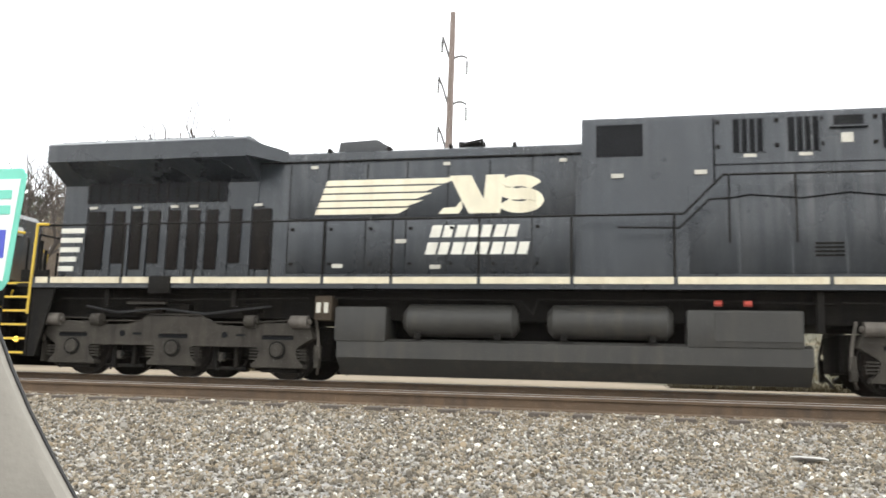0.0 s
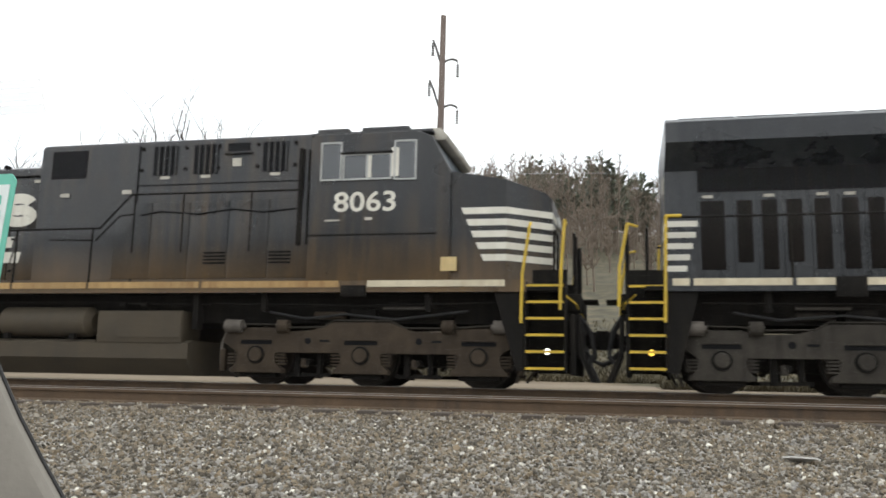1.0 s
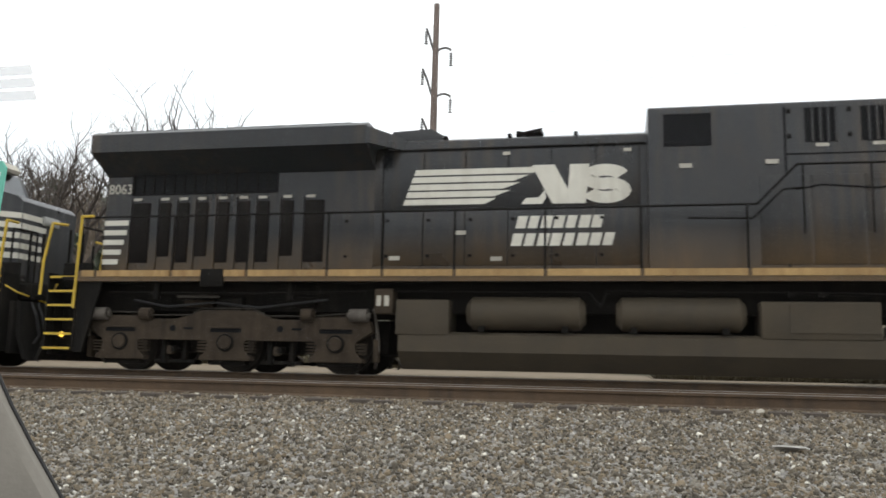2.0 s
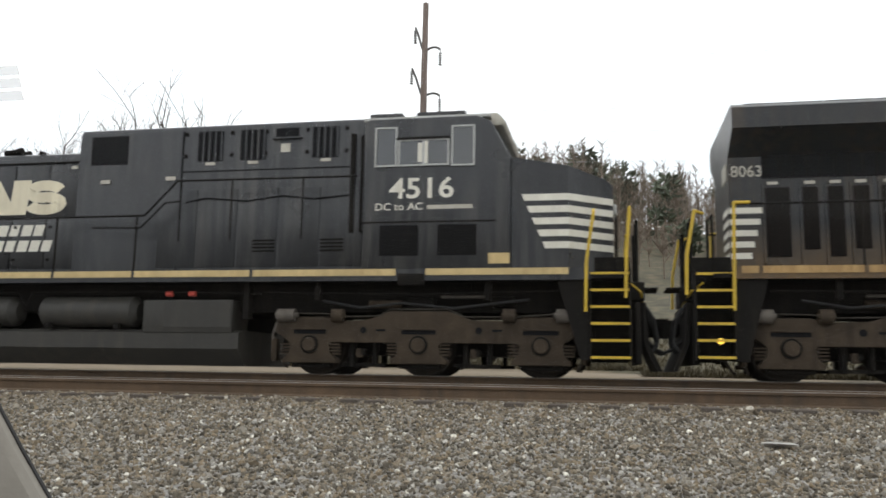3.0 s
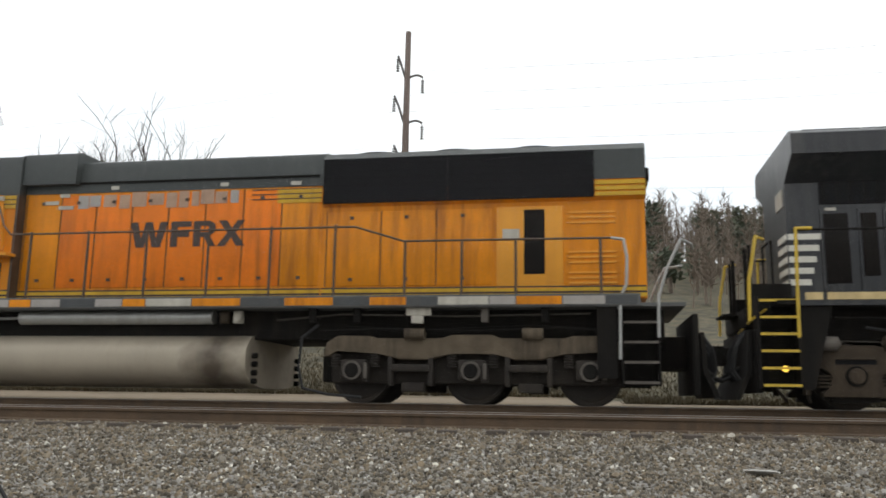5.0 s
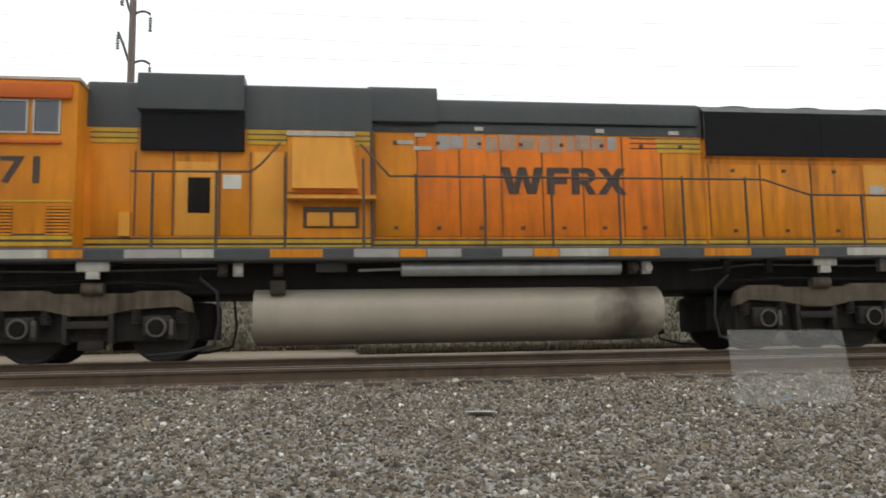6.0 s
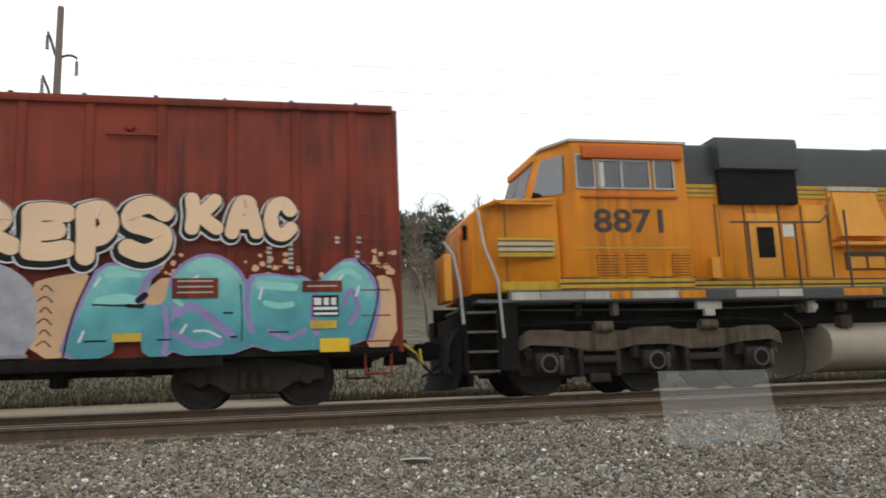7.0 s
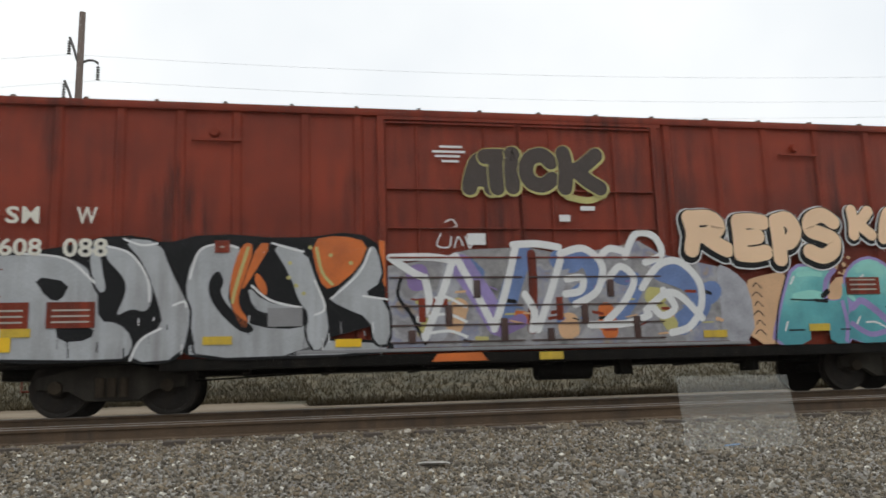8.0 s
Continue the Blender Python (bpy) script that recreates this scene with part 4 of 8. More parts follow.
            for k in range(9):
                part("slat", one_box(x0, x1, cy - 0.02, cy - 0.012, 2.06 + k * 0.055, 2.075 + k * 0.055), UNDER, g)
        lettering("model_text", "DC to AC", 17.44, 18.28, 2.82, 2.95, cy - 0.004, WHITE, cab, fat=0.01)
        part("text_bar", one_box(18.36, 19.15, cy - 0.006, cy - 0.003, 2.83, 2.90), WHITE_DIRTY, cab)
    else:
        part("text_bar", one_box(17.52, 17.80, cy - 0.006, cy - 0.003, 2.86, 2.89), WHITE_DIRTY, cab)
        part("text_bar", one_box(18.26, 18.40, cy - 0.006, cy - 0.003, 2.87, 2.92), WHITE_DIRTY, cab)
    if number:
        lettering("road_number", number, 17.68, 18.82, 3.02, 3.39, cy - 0.005, WHITE, cab, fat=0.016)
    part("cab_notice", one_box(19.64, 19.92, cy - 0.008, cy - 0.003, 1.96, 2.2) if not model_line else one_box(19.42, 19.78, cy - 0.008, cy - 0.003, 1.88, 2.06), CREAM_YELLOW, cab, "cream notice")
    # windscreen and brow
    for y0, y1 in ((-1.35, -0.68), (-0.62, -0.05), (0.05, 1.35)):
        bm = bmesh.new()
        a, b = Vector((19.80, 0, 3.76)), Vector((19.48, 0, 4.33))
        vs = [bm.verts.new(q) for q in ((a.x + 0.012, y0, a.z), (a.x + 0.012, y1, a.z), (b.x + 0.012, y1, b.z), (b.x + 0.012, y0, b.z))]
        bm.faces.new(vs)
        part("windscreen", bm, SCREEN_GLASS, cab, "sloping windscreen pane")
    bm = bmesh.new()
    prism(bm, [(19.28, 4.44), (19.33, 4.59), (19.52, 4.59), (19.66, 4.44), (19.62, 4.37), (19.48, 4.36)], -1.2, 1.2, 0.015)
    part("number_board", bm, WHITE_DIRTY, cab, "pale number board brow over the windscreen")
    # nose
    bm = bmesh.new()
    prism(bm, [(19.75, 1.68), (19.75, 3.72), (20.2, 3.64), (21.35, 3.42), (21.48, 3.30), (21.48, 1.68)], -1.45, 1.45, 0.0)
    geom = bm.verts[:] + bm.edges[:] + bm.faces[:]
    bmesh.ops.bisect_plane(bm, geom=geom, plane_co=(20.75, 0, 0), plane_no=(1, 0, 0))
    for v in bm.verts:
        if v.co.x > 21.2:
            v.co.y *= 0.58
    nose = part("nose", bm, paint, cab)
    for k in range(5):
        z, xs_ = 3.06 - k * 0.203, 19.97 + k * 0.087
        bm = bmesh.new()
        yb = -1.462
        vs = [bm.verts.new(q) for q in ((xs_, yb, z), (20.78, yb, z), (20.75, yb, z - 0.115), (xs_ + 0.05, yb, z - 0.115))]
        bm.faces.new(vs)
        y2 = -1.45 * 0.58
        q = [bm.verts.new(p) for p in ((20.75, yb, z), (21.485, y2 - 0.012, z), (21.485, y2 - 0.012, z - 0.115), (20.75, yb, z - 0.115))]
        bm.faces.new(q)
        f = [bm.verts.new(p) for p in ((21.492, y2, z), (21.492, -0.1, z), (21.492, -0.1, z - 0.115), (21.492, y2, z - 0.115))]
        bm.faces.new(f)
        part("nose_stripe", bm, WHITE, nose, "white slanted warning stripe")
    part("headlight", one_box(21.48, 21.55, -0.25, 0.25, 2.9, 3.1, 0.03), STEEL, nose)
    # roof details of the hood
    bm = bmesh.new()
    if not model_line:
        prism(bm, [(6.7, 4.30), (6.75, 4.55), (7.5, 4.58), (7.8, 4.40), (7.8, 4.30)], -0.5, 0.5, 0.02)
    else:
        prism(bm, [(7.20, 4.28), (7.24, 4.60), (7.30, 4.63), (7.78, 4.63), (8.02, 4.44), (8.06, 4.28)], -0.55, 0.25, 0.02)
    part("exhaust_stack", bm, STACK if model_line else ROOF_BLACK, hood, "weathered exhaust stack")
    bm = bmesh.new()
    for k in range(3):
        w = 1 if k != 1 else -1
        cyl(bm, (9.32 - w * 0.06, -0.5 + k * 0.12, 4.44), (9.32 + w * 0.24, -0.5 + k * 0.12, 4.44), 0.025, 0.075, seg=12)
    cyl(bm, (9.32, -0.38, 4.28), (9.32, -0.38, 4.44), 0.03, seg=8)
    box(bm, 9.1, 9.5, -0.44, -0.32, 4.30, 4.34)
    part("horn", bm, UNDER, hood)
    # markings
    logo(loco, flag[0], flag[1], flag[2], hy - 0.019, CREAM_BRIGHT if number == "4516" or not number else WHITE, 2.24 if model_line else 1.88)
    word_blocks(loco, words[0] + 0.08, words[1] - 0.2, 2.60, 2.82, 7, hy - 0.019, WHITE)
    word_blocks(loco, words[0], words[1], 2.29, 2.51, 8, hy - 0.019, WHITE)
    for x, z in ((6.85, 2.05), (8.7, 2.03), (8.05, 2.5), (11.9, 3.52), (13.25, 3.55)):
        part("label_plate", one_box(x, x + 0.2, (ay if x > 11.4 else hy) - 0.024, (ay if x > 11.4 else hy) - 0.016, z, z + 0.075), WHITE_DIRTY, loco, "small white notice plate")
    # step lamps
    for x, z, mat in ((21.45, 0.62, LAMP_WHITE), (0.80, 0.62, LAMP_AMBER))[1 if model_line else 0:]:
        bm = bmesh.new()
        cyl(bm, (x, -1.50, z), (x, -1.53, z), 0.05, 0.045, seg=12)
        part("step_lamp", bm, mat, loco, "small glowing step lamp")
    # side handrails
    for s in (-1, 1):
        y = s * 1.52
        rod(loco, "handrail", [(1.02, y, 2.80), (13.05, y, 2.83), (13.67, y, 3.46), (17.1, y, 3.45)], 0.019, UNDER, "thin black side handrail")
        rod(loco, "lower_handrail", [(12.0, y, 2.62), (12.98, y, 2.60), (13.45, y, 3.06), (13.75, y, 3.08)], 0.016, UNDER)
        for x in posts[1:]:
            rod(loco, "rail_post", [(x, y, 1.68), (x, y, 2.82)], 0.02, UNDER)
        for x in (13.75, 14.75, 16.1):
            rod(loco, "rail_post", [(x, y, 2.35), (x, y, 3.46)], 0.016, UNDER)
    # steps and end handrails
    stair(loco, 21.10, 21.72, 0.36, 1.72, 6, YELLOW)
    stair(loco, 0.46, 1.02, 0.38, 1.70, 6, YELLOW)
    for s in (-1, 1):
        y = s * 1.55
        rod(loco, "grab_rail", [(21.02, y, 1.08), (21.04, y, 1.9), (21.16, y, 2.70), (21.16, y * 0.9, 2.78)], 0.026, YELLOW, "yellow grab rail")
        rod(loco, "grab_rail", [(21.66, y, 1.30), (21.68, y, 2.0), (21.74, y, 2.78), (21.74, y * 0.8, 2.78)], 0.026, YELLOW, "yellow grab rail")
        rod(loco, "grab_rail", [(1.02, y, 1.10), (1.04, y, 2.0), (1.06, y, 2.82), (1.3, y, 2.82)], 0.026, YELLOW, "yellow grab rail")
        rod(loco, "grab_rail", [(0.30, y, 1.35), (0.32, y, 2.0), (0.45, y, 2.70), (0.6, y * 0.85, 2.70)], 0.026, YELLOW, "yellow grab rail")
        for x0, x1, xb in ((20.55, 21.06, 20.85), (1.06, 1.55, 1.25)):
            bm = bmesh.new()
            prism(bm, [(x0, 1.62), (x1, 1.62), (x1, 0.30), (x1 - 0.12 if x0 > 5 else x0 + 0.12, 0.30)] if x0 > 5 else [(x0, 1.62), (x1, 1.62), (x0 + 0.16, 0.30), (x0, 0.30)], min(s * 1.5, s * 1.46), max(s * 1.5, s * 1.46))
            part("step_bracket", bm, UNDER, loco)
    for x, way in ((22.28, 1), (0.02, -1)):
        coupler(loco, x, way)
        for y in (-0.55, -0.35, 0.4):
            hose(loco, x, way, y)
        rod(loco, "end_rail", [(x - way * 0.75, -1.1, 1.7), (x - way * 0.75, -1.1, 2.7), (x - way * 0.75, -0.4, 2.72), (x - way * 0.75, -0.4, 1.7)], 0.02, UNDER)
        part("draft_gear", one_box(x - way * 1.2 if way > 0 else x + 0.5, x - 0.5 if way > 0 else x + 1.2, -0.35, 0.35, 0.62, 1.2, 0.03), UNDER, loco)
        rod(loco, "uncoupling_lever", [(x - way * 0.55, -1.45, 1.55), (x - way * 0.38, -1.3, 1.42), (x - way * 0.3, -0.4, 1.25)], 0.018, YELLOW, "yellow uncoupling lever")
        plow = bmesh.new()
        px = x - way * 0.36
        prism(plow, [(px, 1.25), (px + way * 0.06, 1.25), (px + way * 0.10, 0.6), (px + way * 0.30, 0.14), (px + way * 0.22, 0.14), (px + way * 0.02, 0.6)], -1.28, 1.28)
        part("plow", plow, UNDER, loco, "black snow plow")
        part("anticlimber", one_box(min(x - way * 0.62, x - way * 0.30), max(x - way * 0.62, x - way * 0.30), -1.0, 1.0, 1.30, 1.62, 0.03), UNDER, loco)
        for q in range(5):
            yq = -0.95 + q * 0.2
            rod(loco, "jumper_hose", [(x - way * 0.32, yq, 1.25), (x - way * 0.16, yq - 0.03, 1.0 - 0.05 * (q % 3)), (x - way * 0.10, yq + 0.04, 0.62 - 0.06 * (q % 2)), (x - way * 0.2, yq + 0.02, 0.45)], 0.026, RUBBER)
        for yq in (-1.0, -0.62, 0.62, 1.0):
            rod(loco, "end_post", [(x - way * 0.42, yq, 1.62), (x - way * 0.42, yq, 2.66)], 0.035 if abs(yq) < 0.8 else 0.025, UNDER)
        part("walkway_plate", one_box(min(x - way * 0.05, x - way * 0.45), max(x - way * 0.05, x - way * 0.45), -0.4, 0.4, 1.55, 1.58), UNDER, loco)
    # tanks and boxes under the frame
    bm = bmesh.new()
    long_prism(bm, [(-1.38, 0.42), (-1.38, 0.70), (-1.2, 0.76), (1.2, 0.76), (1.38, 0.70), (1.38, 0.42), (1.05, 0.12), (-1.05, 0.12)], 7.2, 14.95)
    part("fuel_tank", bm, tank_mat, loco, "low wide fuel tank")
    # dark block added to close the see-through gap above the tank
    part("tank_saddle", one_box(8.0, 13.1, -0.6, 0.6, 0.75, 1.12), UNDER, loco)
    for s in (-1, 1):
        bx = part("battery_box", one_box(7.15, 8.08, min(s * 1.4, s * 0.7), max(s * 1.4, s * 0.7), 0.70, 1.30, 0.02), tank_mat, loco)
        part("air_box", one_box(13.08, 14.82, min(s * 1.4, s * 0.7), max(s * 1.4, s * 0.7), 0.70, 1.29, 0.02), tank_mat, loco)
        part("box_lid", one_box(13.5, 14.8, min(s * 1.415, s * 1.40), max(s * 1.415, s * 1.40), 0.8, 1.25), tank_mat, loco)
        for x0, x1 in ((8.36, 10.36), (10.85, 12.88)):
            bm = bmesh.new()
            cyl(bm, (x0 + 0.10, s * 1.12, 1.09), (x1 - 0.10, s * 1.12, 1.09), 0.285, seg=24)
            cyl(bm, (x0, s * 1.12, 1.09), (x0 + 0.10, s * 1.12, 1.09), 0.17, 0.285, seg=24)
            cyl(bm, (x1 - 0.10, s * 1.12, 1.09), (x1, s * 1.12, 1.09), 0.285, 0.17, seg=24)
            t = part("air_reservoir", bm, tank_mat, loco, "horizontal air reservoir")
            for x in (x0 + 0.28, x1 - 0.33):
                part("strap_foot", one_box(x - 0.05, x + 0.05, min(s * 1.40, s * 1.30), max(s * 1.40, s * 1.30), 0.76, 0.86), UNDER, t)
        part("junction_box", one_box(6.78, 7.1, min(s * 1.45, s * 1.1), max(s * 1.45, s * 1.1), 1.05, 1.48, 0.02), TRUCK, loco)
        for k in range(2):
            part("label_plate", one_box(6.82 + k * 0.14, 6.90 + k * 0.14, min(s * 1.46, s * 1.45), max(s * 1.46, s * 1.45), 1.18, 1.36), WHITE_DIRTY, loco)
        rod(loco, "frame_pipe", [(7.1, s * 1.3, 1.46), (10.4, s * 1.3, 1.44), (10.6, s * 1.3, 1.2), (10.7, s * 1.3, 1.45), (13.2, s * 1.3, 1.45), (15.3, s * 1.3, 1.4)], 0.022, UNDER)
        rod(loco, "frame_pipe", [(1.6, s * 1.35, 1.42), (4.2, s * 1.35, 1.40), (6.6, s * 1.35, 1.44)], 0.018, UNDER)
        rod(loco, "frame_pipe", [(15.4, s * 1.35, 1.42), (18.2, s * 1.35, 1.38), (20.6, s * 1.35, 1.44)], 0.018, UNDER)
        for x in (2.6, 5.2, 16.4, 19.4):
            part("hanger", one_box(x - 0.05, x + 0.05, min(s * 1.3, s * 1.42), max(s * 1.3, s * 1.42), 1.28, 1.6, 0.01), UNDER, loco)
        for x in (3.4, 19.0):
            part("pipe_guard", one_box(x - 0.4, x + 0.4, min(s * 1.25, s * 1.36), max(s * 1.25, s * 1.36), 1.32, 1.36), TRUCK_GREY, loco)
        part("bracket", one_box(15.02, 15.12, min(s * 1.4, s * 1.2), max(s * 1.4, s * 1.2), 0.95, 1.6), UNDER, loco)
        for x in (13.5, 13.95):
            bm = bmesh.new()
            cyl(bm, (x, s * 1.35, 1.40), (x + 0.12, s * 1.35, 1.40), 0.05, seg=10)
            part("valve", bm, RED if model_line or not number else UNDER, loco, "small red valve")
    truck_ge(loco, (1.88, 3.98, 6.06), truck_mat)
    truck_ge(loco, (16.25, 18.20, 20.28), truck_mat)
    return loco




def glow(name, colour, power):
    m = bpy.data.materials.new(name)
    m.use_nodes = True
    b = m.node_tree.nodes["Principled BSDF"]
    b.inputs["Base Color"].default_value = (*colour, 1)
    b.inputs["Emission Color"].default_value = (*colour, 1)
    b.inputs["Emission Strength"].default_value = power
    return m


LAMP_WHITE, LAMP_AMBER = glow("lamp_white", (1.0, 0.97, 0.9), 2.2), glow("lamp_amber", (1.0, 0.62, 0.08), 1.6)
RED = material("red_valve_paint", (0.45, 0.06, 0.04), 0.5, vary=0.2)
ge_locomotive(-12.27, "", "black diesel freight locomotive with a clean cream sill stripe", BLACK_CLEAN, CREAM, TANK_BLACK, TRUCK_GREY, 5.30, (6.45, 8.05, 10.72), (8.6, 10.5), False, False, CREAM, BLACK_CLEAN)
ge_locomotive(-34.57, "8063", "black diesel freight locomotive with brown dust on its lower cab", BLACK_DUSTY, CREAM_RUST, TANK_DUSTY, TRUCK, 6.55, (7.08, 8.55, 11.11), (9.05, 10.85), True, False, CREAM, BLACK_DUSTY)
ge_locomotive(-56.87, "4516", "black diesel freight locomotive with a yellowed sill stripe", BLACK, CREAM_YELLOW, TANK_BLACK, TRUCK, 5.25, (6.05, 7.95, 10.96), (8.56, 10.72), False, True, CREAM_YELLOW, BLACK)

# ---- the orange locomotive ----
ORANGE = material("faded_orange_paint", (0.74, 0.255, 0.006), 0.5, vary=0.24, scale=1.1, dirt=(0.28, 0.085, 0.014), dirt_amount=0.8, spec=0.25, bump=0.3)
ORANGE_PALE = material("pale_orange_paint", (0.78, 0.34, 0.04), 0.5, vary=0.14, scale=1.1, dirt=(0.45, 0.17, 0.03), dirt_amount=0.4, spec=0.25)
ORANGE_RED = material("red_orange_paint", (0.62, 0.13, 0.016), 0.5, vary=0.15, scale=1.5, dirt=(0.35, 0.10, 0.02), dirt_amount=0.4, spec=0.25)
OCHRE = material("yellow_ochre_band", (0.60, 0.36, 0.03), 0.5, vary=0.18, dirt=(0.3, 0.17, 0.03), dirt_amount=0.5, spec=0.25)
DARK_GREEN = material("dark_green_roof_paint", (0.036, 0.042, 0.040), 0.5, vary=0.25, scale=1.3, dirt=(0.085, 0.085, 0.075), dirt_amount=0.4)
SILL_GREY = material("sill_grey", (0.11, 0.11, 0.105), 0.6, vary=0.25, dirt=(0.05, 0.045, 0.04), dirt_amount=0.5)
SILL_DARK = material("sill_dark_grey", (0.055, 0.058, 0.060), 0.6, vary=0.3, dirt=(0.10, 0.09, 0.075), dirt_amount=0.4)
PATCH_GREY = material("painted_over_grey", (0.36, 0.33, 0.30), 0.6, vary=0.15)
SILVER_TANK = material("dusty_silver_tank", (0.40, 0.345, 0.265), 0.5, metal=0.2, vary=0.14, scale=0.8, dirt=(0.20, 0.15, 0.10), dirt_amount=0.18)
LETTER_BROWN = material("dark_brown_lettering", (0.055, 0.035, 0.026), 0.6, vary=0.25)
DEEP_BROWN = material("oil_stain", (0.07, 0.045, 0.028), 0.5, vary=0.5, scale=3)


def stain_tank(m):
    """A dark spill run down over the tank below its filler, with ragged edges."""
    n, l = m.node_tree.nodes, m.node_tree.links
    b = n["Principled BSDF"]
    old = b.inputs["Base Color"].links[0].from_socket
    co, sep, nz = n.new("ShaderNodeTexCoord"), n.new("ShaderNodeSeparateXYZ"), n.new("ShaderNodeTexNoise")
    l.new(co.outputs["Object"], sep.inputs[0])
    nz.inputs["Scale"].default_value, nz.inputs["Detail"].default_value = 2.6, 6
    l.new(co.outputs["Object"], nz.inputs["Vector"])
    sub_, abs_, add_ = [n.new("ShaderNodeMath") for _ in range(3)]
    fac, mix = n.new("ShaderNodeMapRange"), n.new("ShaderNodeMix")
    sub_.operation, abs_.operation, add_.operation = "SUBTRACT", "ABSOLUTE", "MULTIPLY_ADD"
    sub_.inputs[1].default_value = 13.85
    l.new(sep.outputs["X"], sub_.inputs[0])
    l.new(sub_.outputs[0], abs_.inputs[0])
    add_.inputs[1].default_value = -1.1
    l.new(nz.outputs["Fac"], add_.inputs[0])
    l.new(abs_.outputs[0], add_.inputs[2])
    fac.inputs["From Min"].default_value, fac.inputs["From Max"].default_value = 0.05, -0.55
    fac.inputs["To Max"].default_value = 0.85
    l.new(add_.outputs[0], fac.inputs["Value"])
    mix.data_type = "RGBA"
    l.new(fac.outputs["Result"], mix.inputs["Factor"])
    l.new(old, mix.inputs["A"])
    mix.inputs["B"].default_value = (0.055, 0.036, 0.022, 1)
    l.new(mix.outputs["Result"], b.inputs["Base Color"])


stain_tank(SILVER_TANK)
EMD_DUST = material("pale_dusty_truck", (0.125, 0.098, 0.068), 0.85, vary=0.45, scale=3, dirt=(0.026, 0.020, 0.016), dirt_amount=0.7, spec=0.2)
EMD_DARK = material("oily_truck_gear", (0.026, 0.021, 0.017), 0.7, vary=0.5, scale=5, dirt=(0.07, 0.055, 0.04), dirt_amount=0.4, spec=0.3)
ORANGE_WARM = material("red_tinged_orange_paint", (0.82, 0.205, 0.014), 0.5, vary=0.24, scale=1.3, dirt=(0.34, 0.10, 0.018), dirt_amount=0.7, spec=0.2)
FADED_BLOCK = material("faded_painted_over_block", (0.42, 0.27, 0.18), 0.6, vary=0.25, scale=4)


def truck_emd(loco, xs, flip):
    """A radial three-axle truck: a slim high frame with hanging gear and open journals."""
    a, b, c = xs
    truck = part("truck", one_box(a - 0.78, c + 0.78, -0.6, 0.6, 0.36, 0.98, 0.04), UNDER, loco, "dusty grey three-axle truck")
    for s in (-1, 1):
        y0, y1 = min(s * 1.12, s * 1.30), max(s * 1.12, s * 1.30)
        bm = bmesh.new()
        prism(bm, [(a - 0.55, 0.78), (a - 0.50, 1.02), (a - 0.30, 1.14), (a + 0.30, 1.14), (a + 0.40, 1.08), (b - 0.5, 1.08), (b - 0.35, 1.16), (b + 0.35, 1.16), (b + 0.5, 1.08),
                   (c - 0.40, 1.08), (c - 0.30, 1.14), (c + 0.30, 1.14), (c + 0.50, 1.02), (c + 0.55, 0.78), (c + 0.42, 0.80), (c + 0.3, 0.90), (c - 0.4, 0.84), (c - 0.8, 0.74),
                   (b + 0.7, 0.74), (b + 0.35, 0.86), (b - 0.35, 0.86), (b - 0.7, 0.74), (a + 0.8, 0.74), (a + 0.4, 0.84), (a - 0.3, 0.90), (a - 0.42, 0.80)], y0, y1, 0.02)
        frame_ = part("side_frame", bm, EMD_DUST, truck)
        part("inner_beam", one_box(a - 0.45, c + 0.45, min(s * 0.92, s * 1.06), max(s * 0.92, s * 1.06), 0.34, 0.96, 0.03), EMD_DARK, truck)
        for x in xs:
            bm = bmesh.new()
            box(bm, x - 0.23, x + 0.23, min(s * 1.14, s * 1.34), max(s * 1.14, s * 1.34), 0.40, 0.74, 0.05)
            cyl(bm, (x, s * 1.3, 0.55), (x, s * 1.42, 0.55), 0.155, 0.14, seg=16)
            box(bm, x + 0.17, x + 0.27, min(s * 1.2, s * 1.38), max(s * 1.2, s * 1.38), 0.36, 0.66, 0.01)
            part("journal_box", bm, EMD_DARK, frame_)
            bm = bmesh.new()
            cyl(bm, (x, s * 1.41, 0.55), (x, s * 1.425, 0.55), 0.165, 0.16, seg=18)
            box(bm, x + 0.20, x + 0.26, min(s * 1.36, s * 1.40), max(s * 1.36, s * 1.40), 0.42, 0.68, 0.01)
            part("bearing_ring", bm, STEEL_DUST, frame_, "pale dusty bearing ring")
            for dx in (-0.34, 0.36):
                bm = bmesh.new()
                for k in range(5):
                    cyl(bm, (x + dx, s * 1.22, 0.62 + k * 0.045), (x + dx, s * 1.22, 0.645 + k * 0.045), 0.085, seg=10)
                part("coil_spring", bm, EMD_DARK, frame_)
            bm = bmesh.new()
            cyl(bm, (x, s * 1.425, 0.55), (x, s * 1.45, 0.55), 0.125, 0.11, seg=14)
            part("bearing_cap", bm, UNDER, frame_)
        for x in ((a + b) / 2, (b + c) / 2):
            bm = bmesh.new()
            box(bm, x - 0.36, x + 0.30, min(s * 1.15, s * 1.33), max(s * 1.15, s * 1.33), 0.54, 0.66, 0.02)
            box(bm, x - 0.42, x - 0.34, min(s * 1.1, s * 1.3), max(s * 1.1, s * 1.3), 0.30, 0.78, 0.01)
            box(bm, x + 0.28, x + 0.36, min(s * 1.1, s * 1.3), max(s * 1.1, s * 1.3), 0.30, 0.78, 0.01)
            box(bm, x - 0.2, x + 0.2, min(s * 1.0, s * 1.2), max(s * 1.0, s * 1.2), 0.20, 0.36, 0.02)
            part("brake_rigging", bm, EMD_DARK, frame_)
            bm = bmesh.new()
